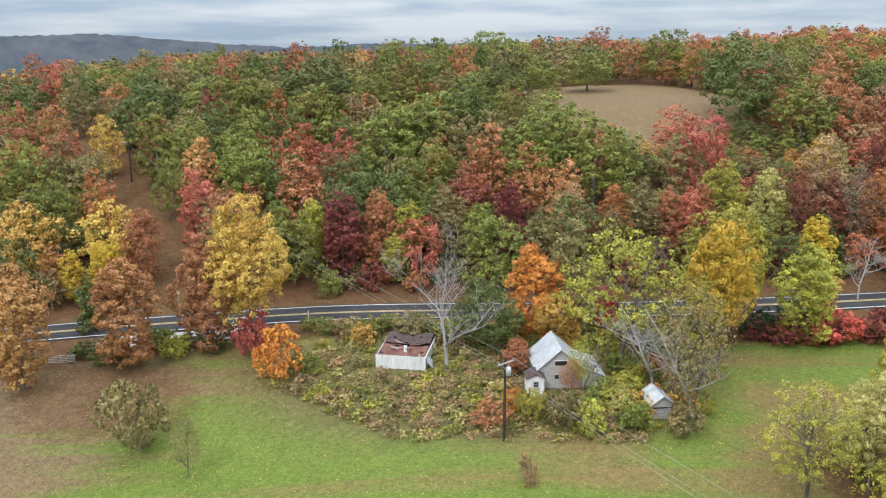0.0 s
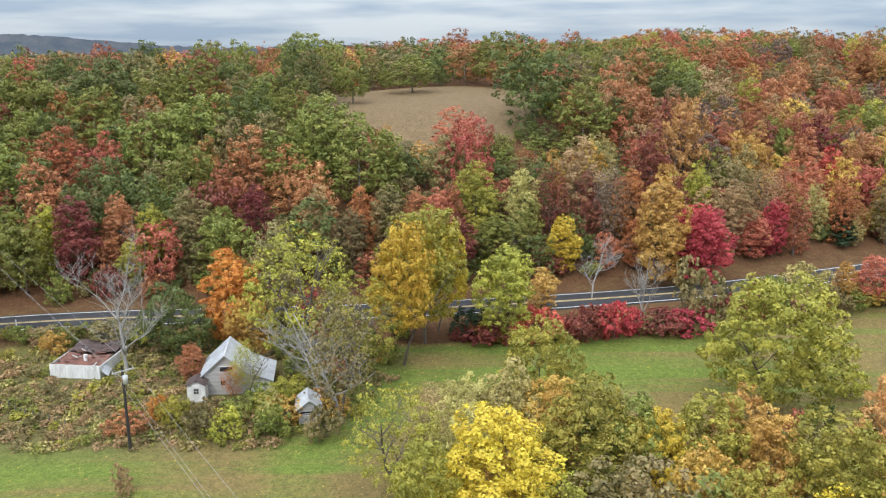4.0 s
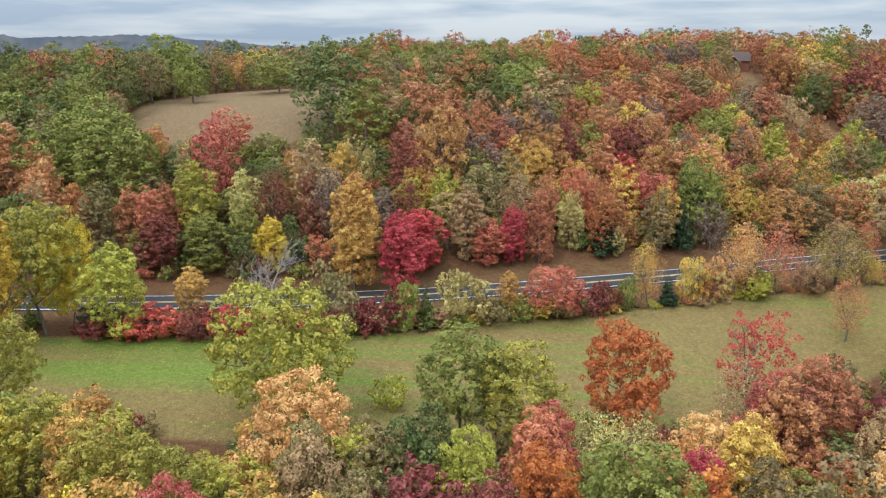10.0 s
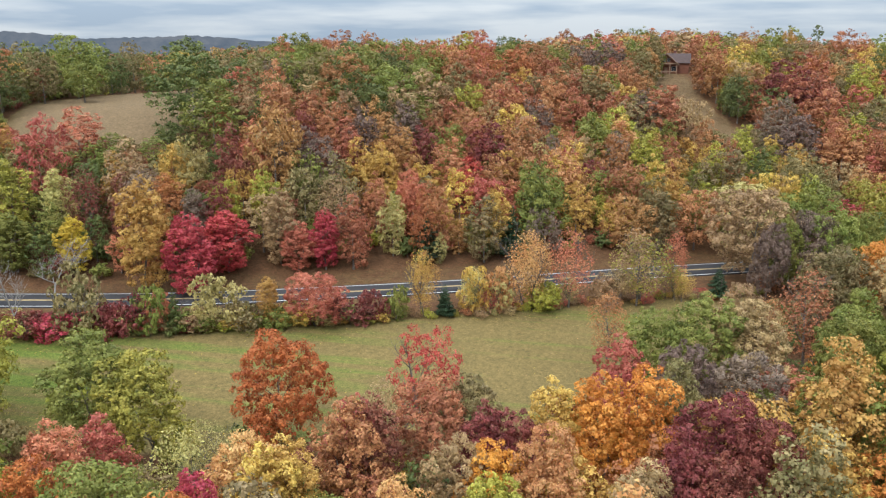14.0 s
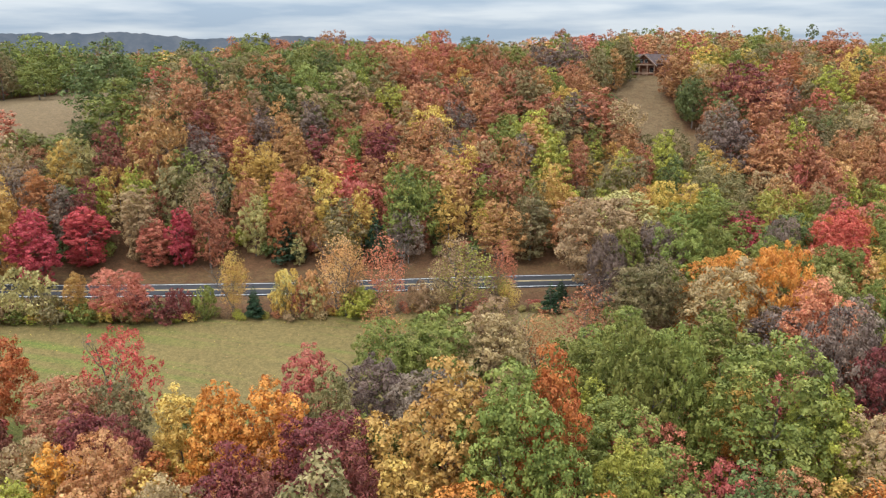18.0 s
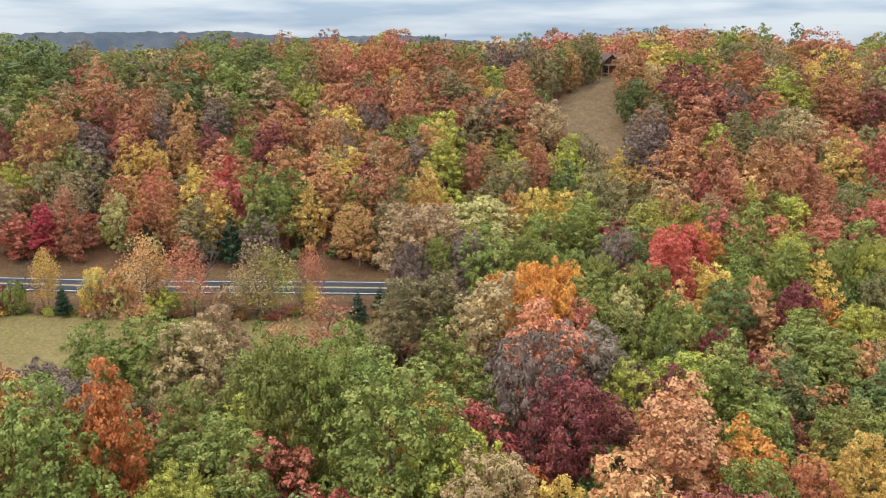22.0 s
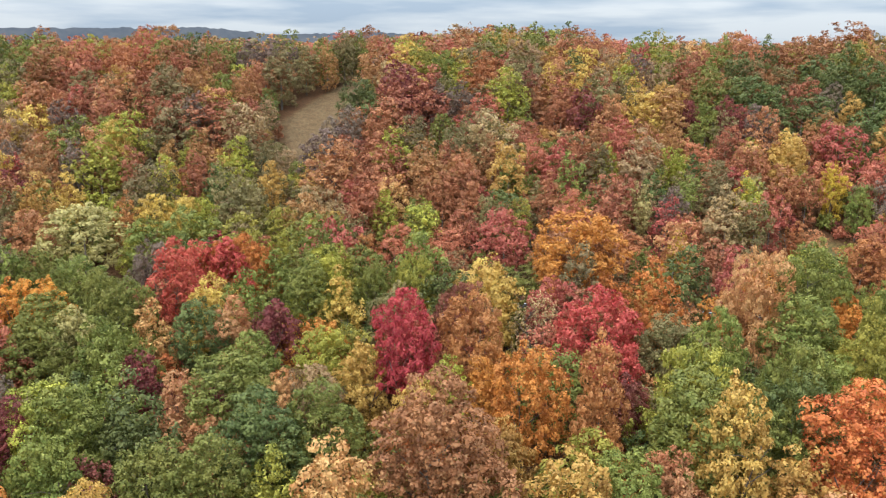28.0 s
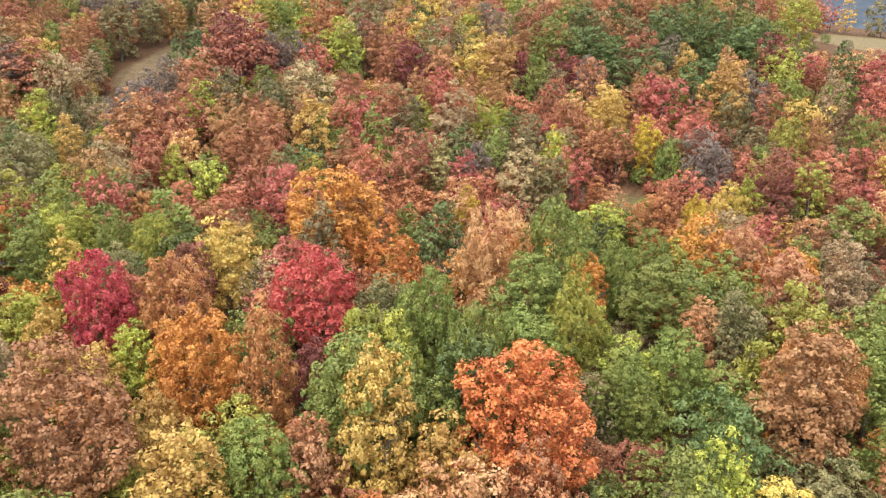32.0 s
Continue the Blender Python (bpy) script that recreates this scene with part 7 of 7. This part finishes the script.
box("vent_pipe", -0.05, 0.35, 2.3, 2.6, 1.2, 2.15, WHITE_BOARD, ruin, "white flue stub")
sheet = box("bent_sheet", -0.5, 0.5, -0.8, 0.8, 0, 0.03, TIN, ruin, "bent pale tin sheet", 0)
sheet.matrix_basis = pose(3.5, 1.0, 0.85, 20, 48, 25)


def utility_pole(x, y, h, arm_turn, label, transformer=False):
    pole = thing("utility_pole", label, "utility pole", x, y, arm_turn, group="poles of the power line")
    v, q = tube([(0, 0, -0.8), (0, 0, h * 0.5), (0, 0, h)], (0.17, 0.145, 0.12), 10)
    part("post", mesh_arrays("post", v, q, [CREOSOTE]), pole)
    box("crossarm", -1.1, 1.1, -0.16, -0.05, h - 0.55, h - 0.42, GREY_BOARD, pole, "grey wooden crossarm")
    for k in (-1.0, 1.0):
        v, q = tube([(k, -0.1, h - 0.42), (k, -0.1, h - 0.3), (k, -0.1, h - 0.2)], (0.03, 0.055, 0.03), 8)
        part("insulator", mesh_arrays("insulator", v, q, [GALV]), pole, "pale insulator")
    v, q = tube([(-0.75, -0.12, h - 0.55), (0, -0.1, h - 1.2)], (0.025, 0.025), 5)
    part("brace", mesh_arrays("brace", v, q, [GALV]), pole)
    if transformer:
        v, q = tube([(0.05, -0.42, h - 1.75), (0.05, -0.42, h - 1.72), (0.05, -0.42, h - 0.9), (0.05, -0.42, h - 0.82)], (0.02, 0.26, 0.26, 0.1), 14)
        can = part("transformer", mesh_arrays("transformer", v, q, [GALV]), pole, "pale grey pole transformer")
        v, q = tube([(0.05, -0.42, h - 0.82), (0.05, -0.42, h - 0.6)], (0.05, 0.03), 8)
        part("bushing", mesh_arrays("bushing", v, q, [WHITE_BOARD]), can)
    return pole


LINE = ((-120.0, 238.0, 9.0), (-62.5, 163.5, 8.5), (6.2, 78.0, 9.2), (42.0, 21.0, 9.2))
for k, (px, py, ph) in enumerate(LINE):
    utility_pole(px, py, ph, 40, "dark wooden utility pole with crossarm" + (" and transformer" if k == 2 else ""), k == 2)


def wire(a, b, sag, label):
    pts = [(a[0] + (b[0] - a[0]) * f, a[1] + (b[1] - a[1]) * f, a[2] + (b[2] - a[2]) * f - sag * 4 * f * (1 - f)) for f in np.linspace(0, 1, 19)]
    v, q = tube(pts, [0.014] * 19, 4)
    return tagged(new("power_line", mesh_arrays("power_line", v, q, [WIRE])), label, "power line", "wires of the power line")


for (ax, ay, ah), (bx, by, bh) in zip(LINE, LINE[1:]):
    za, zb = float(ground_z(ax, ay)) + ah - 0.18, float(ground_z(bx, by)) + bh - 0.18
    for o in (-1.0, 1.0):
        ox, oy = o * math.cos(radians(40)), o * math.sin(radians(40))
        wire((ax + ox, ay + oy, za), (bx + ox, by + oy, zb), 1.3, "thin overhead power line between wooden poles")
    wire((ax, ay, za - 1.1), (bx, by, zb - 1.1), 1.5, "thin lower neutral wire between wooden poles")

# fence posts along the yard's edge and the field gate by the road
for k in range(17):
    f = k / 16
    px, py = -18 + 15.5 * f + brng.normal(0, 0.15), 93.2 - 10 * f + brng.normal(0, 0.15)
    post = tagged(new("fence_post"), "weathered grey wooden fence post in rough grass", "fence post", "fence posts along the yard")
    post.matrix_basis = pose(px, py, float(ground_z(px, py)), brng.normal(0, 4), brng.normal(0, 4), brng.uniform(0, 90))
    box("post", -0.06, 0.06, -0.06, 0.06, -0.3, brng.uniform(0.8, 1.15), BARK, post)
gate = thing("field_gate", "grey tubular metal field gate beside the road", "gate", -49.0, 98.5, 8)
for k in range(5):
    v, q = tube([(-1.7, 0, 0.25 + 0.22 * k), (1.7, 0, 0.25 + 0.22 * k)], (0.03, 0.03), 6)
    part("rail", mesh_arrays("rail", v, q, [GALV]), gate)
for k in (-1.75, 0.0, 1.75):
    box("upright", k - 0.04, k + 0.04, -0.04, 0.04, -0.3 if k else 0.2, 1.25, GALV if not k else GREY_BOARD, gate)
sign = thing("road_sign", "small yellow road marker on a post", "sign", -41.0, 121.5, 0)
box("post", -0.04, 0.04, -0.04, 0.04, -0.3, 1.9, GREY_BOARD, sign)
box("plate", -0.3, 0.3, -0.07, -0.045, 1.3, 1.9, LINE_YELLOW, sign, "pale yellow plate", 0.005)
marker = thing("marker_post", "white roadside marker post", "marker post", -19.5, 112.5, 0)
box("post", -0.07, 0.07, -0.05, 0.05, -0.3, 1.5, WHITE_BOARD, marker)

# gravel pull-off beside the road
xs = np.arange(-47, -27, 1.0)
gx, gy = np.meshgrid(xs, np.linspace(-8.5, -4.2, 6))
gyy = road_y(gx) + gy
v = np.stack([gx, gyy, np.maximum(ground_z(gx, gyy), road_z(gx) - 0.1) + 0.07], -1).reshape(-1, 3)
i = np.arange(gx.size).reshape(gx.shape)
q = np.stack([i[:-1, :-1], i[:-1, 1:], i[1:, 1:], i[1:, :-1]], -1).reshape(-1, 4)
tagged(new("gravel_shoulder", mesh_arrays("gravel_shoulder", np.concatenate([v, v - [0, 0, 0.2]]), np.concatenate([q, q[:, ::-1] + gx.size]), [GRAVEL])),
       "pale gravel pull-off beside the road", "gravel", kind="structure")

# the log house on the ridge
lodge = thing("log_house", "dark brown log house with a gabled porch", "house", 175.2, 284.0, -8)
prism("wall", [(-5.5, -1), (7, -1), (7, 3.4), (-5.5, 3.4)], 1.5, 10, LOG, lodge, "dark log walls")
prism("porch_gable", [(-3.4, 3.2), (3.4, 3.2), (0, 6.1)], 0.4, 1.5, LOG, lodge, "dark gable front")
slope("roof_slope", -4.0, 2.8, 0.0, 6.3, -0.8, 9, DARK_SHINGLE, lodge, "dark shingled gable roof", 0.15)
slope("roof_slope", 0.0, 6.3, 4.0, 2.8, -0.8, 9, DARK_SHINGLE, lodge, "dark shingled gable roof", 0.15)
bm = bmesh.new()
pts = [(-6.0, 1.0, 3.3), (7.5, 1.0, 3.3), (7.5, 6.0, 6.2), (-6.0, 6.0, 6.2), (-6.0, 11, 3.3), (7.5, 11, 3.3)]
vv = [bm.verts.new(p_) for p_ in pts] + [bm.verts.new((p_[0], p_[1], p_[2] + 0.15)) for p_ in pts]
for f in ((0, 1, 2, 3), (3, 2, 5, 4), (6, 9, 8, 7), (9, 10, 11, 8), (0, 6, 7, 1), (4, 5, 11, 10), (0, 3, 9, 6), (3, 4, 10, 9), (1, 7, 8, 2), (2, 8, 11, 5)):
    bm.faces.new([vv[k] for k in f])
solid("main_roof", bm, DARK_SHINGLE, lodge, "long dark shingled roof")
for k in (-3.3, -1.2, 1.2, 3.3):
    box("porch_post", k - 0.15, k + 0.15, -0.3, 0.0, -0.5, 3.2, PALE_TRIM, lodge)
box("porch_beam", -3.5, 3.5, -0.35, 0.1, 3.1, 3.45, PALE_TRIM, lodge)
for s_ in (-1, 1):
    bm = bmesh.new()
    v4 = [bm.verts.new((s_ * a, y_, z_)) for y_ in (-0.9, -0.75) for a, z_ in ((4.1, 2.65), (4.1, 3.0), (0.0, 6.65), (0.0, 6.3))]
    for f in ((0, 1, 2, 3), (7, 6, 5, 4), (0, 4, 5, 1), (1, 5, 6, 2), (2, 6, 7, 3), (3, 7, 4, 0)):
        bm.faces.new([v4[k] for k in f])
    solid("barge_board", bm, PALE_TRIM, lodge, "pale barge board")
for cx, cz, w_, h_ in ((-0.7, 4.3, 0.8, 1.0), (0.7, 4.3, 0.8, 1.0), (-2.4, 1.6, 1.3, 1.3), (2.4, 1.6, 1.3, 1.3)):
    window(lodge, cx, cz, w_, h_, 0.38 if cz > 4 else 1.48, True)
box("door", -0.5, 0.5, 1.42, 1.5, -0.2, 2.0, PALE_TRIM, lodge)
box("deck_rail", -3.4, 3.4, -0.35, -0.27, 0.6, 0.95, PALE_TRIM, lodge)
box("deck", -3.6, 3.6, -0.4, 1.5, -1.2, -0.15, PALE_TRIM, lodge)
box("chimney", 2.0, 2.9, 6.5, 7.4, 4.6, 7.2, RUSTY, lodge)

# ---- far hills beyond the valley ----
# blue-grey haze of the distance put into an even glow; the hills take no light
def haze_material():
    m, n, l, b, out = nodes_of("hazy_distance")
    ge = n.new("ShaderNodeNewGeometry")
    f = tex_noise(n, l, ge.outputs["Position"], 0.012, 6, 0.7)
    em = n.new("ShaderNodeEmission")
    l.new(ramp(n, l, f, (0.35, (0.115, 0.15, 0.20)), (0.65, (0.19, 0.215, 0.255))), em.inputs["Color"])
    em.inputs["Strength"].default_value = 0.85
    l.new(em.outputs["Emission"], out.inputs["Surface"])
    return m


HAZE = haze_material()


def far_ridge(name, dist, height, seed, a0, a1, west):
    """A wooded ridge line on an arc far off."""
    az = np.radians(np.arange(a0, a1, 0.25))
    r = np.random.default_rng(seed)
    ph = r.uniform(0, 6.28, 8)
    top = sum(np.sin(az * k * 3.1 + p_) / k for k, p_ in zip((2, 3, 5, 8, 13, 21, 34, 55), ph))
    z = height + 20 * top + west * np.clip((-np.degrees(az) - 12) / 12, 0, 1) + r.normal(0, 1.6, len(az))
    rows = []
    for f, zz in ((0.0, -150), (0.0, None), (900.0, -150)):
        dd = dist + f + (0 if zz is not None else 250)
        rows.append(np.stack([100 + dd * np.sin(az), 50 + dd * np.cos(az), z if zz is None else np.full_like(z, zz)], -1))
    n = len(az)
    i = np.arange(n - 1)
    q = np.concatenate([np.stack([i + k * n, i + 1 + k * n, i + 1 + (k + 1) * n, i + (k + 1) * n], -1) for k in range(2)])
    return tagged(new(name, mesh_arrays(name, np.concatenate(rows), q, [HAZE])), "wooded hills on the horizon with blue-grey haze painted on as a glow", "hills", kind="structure")


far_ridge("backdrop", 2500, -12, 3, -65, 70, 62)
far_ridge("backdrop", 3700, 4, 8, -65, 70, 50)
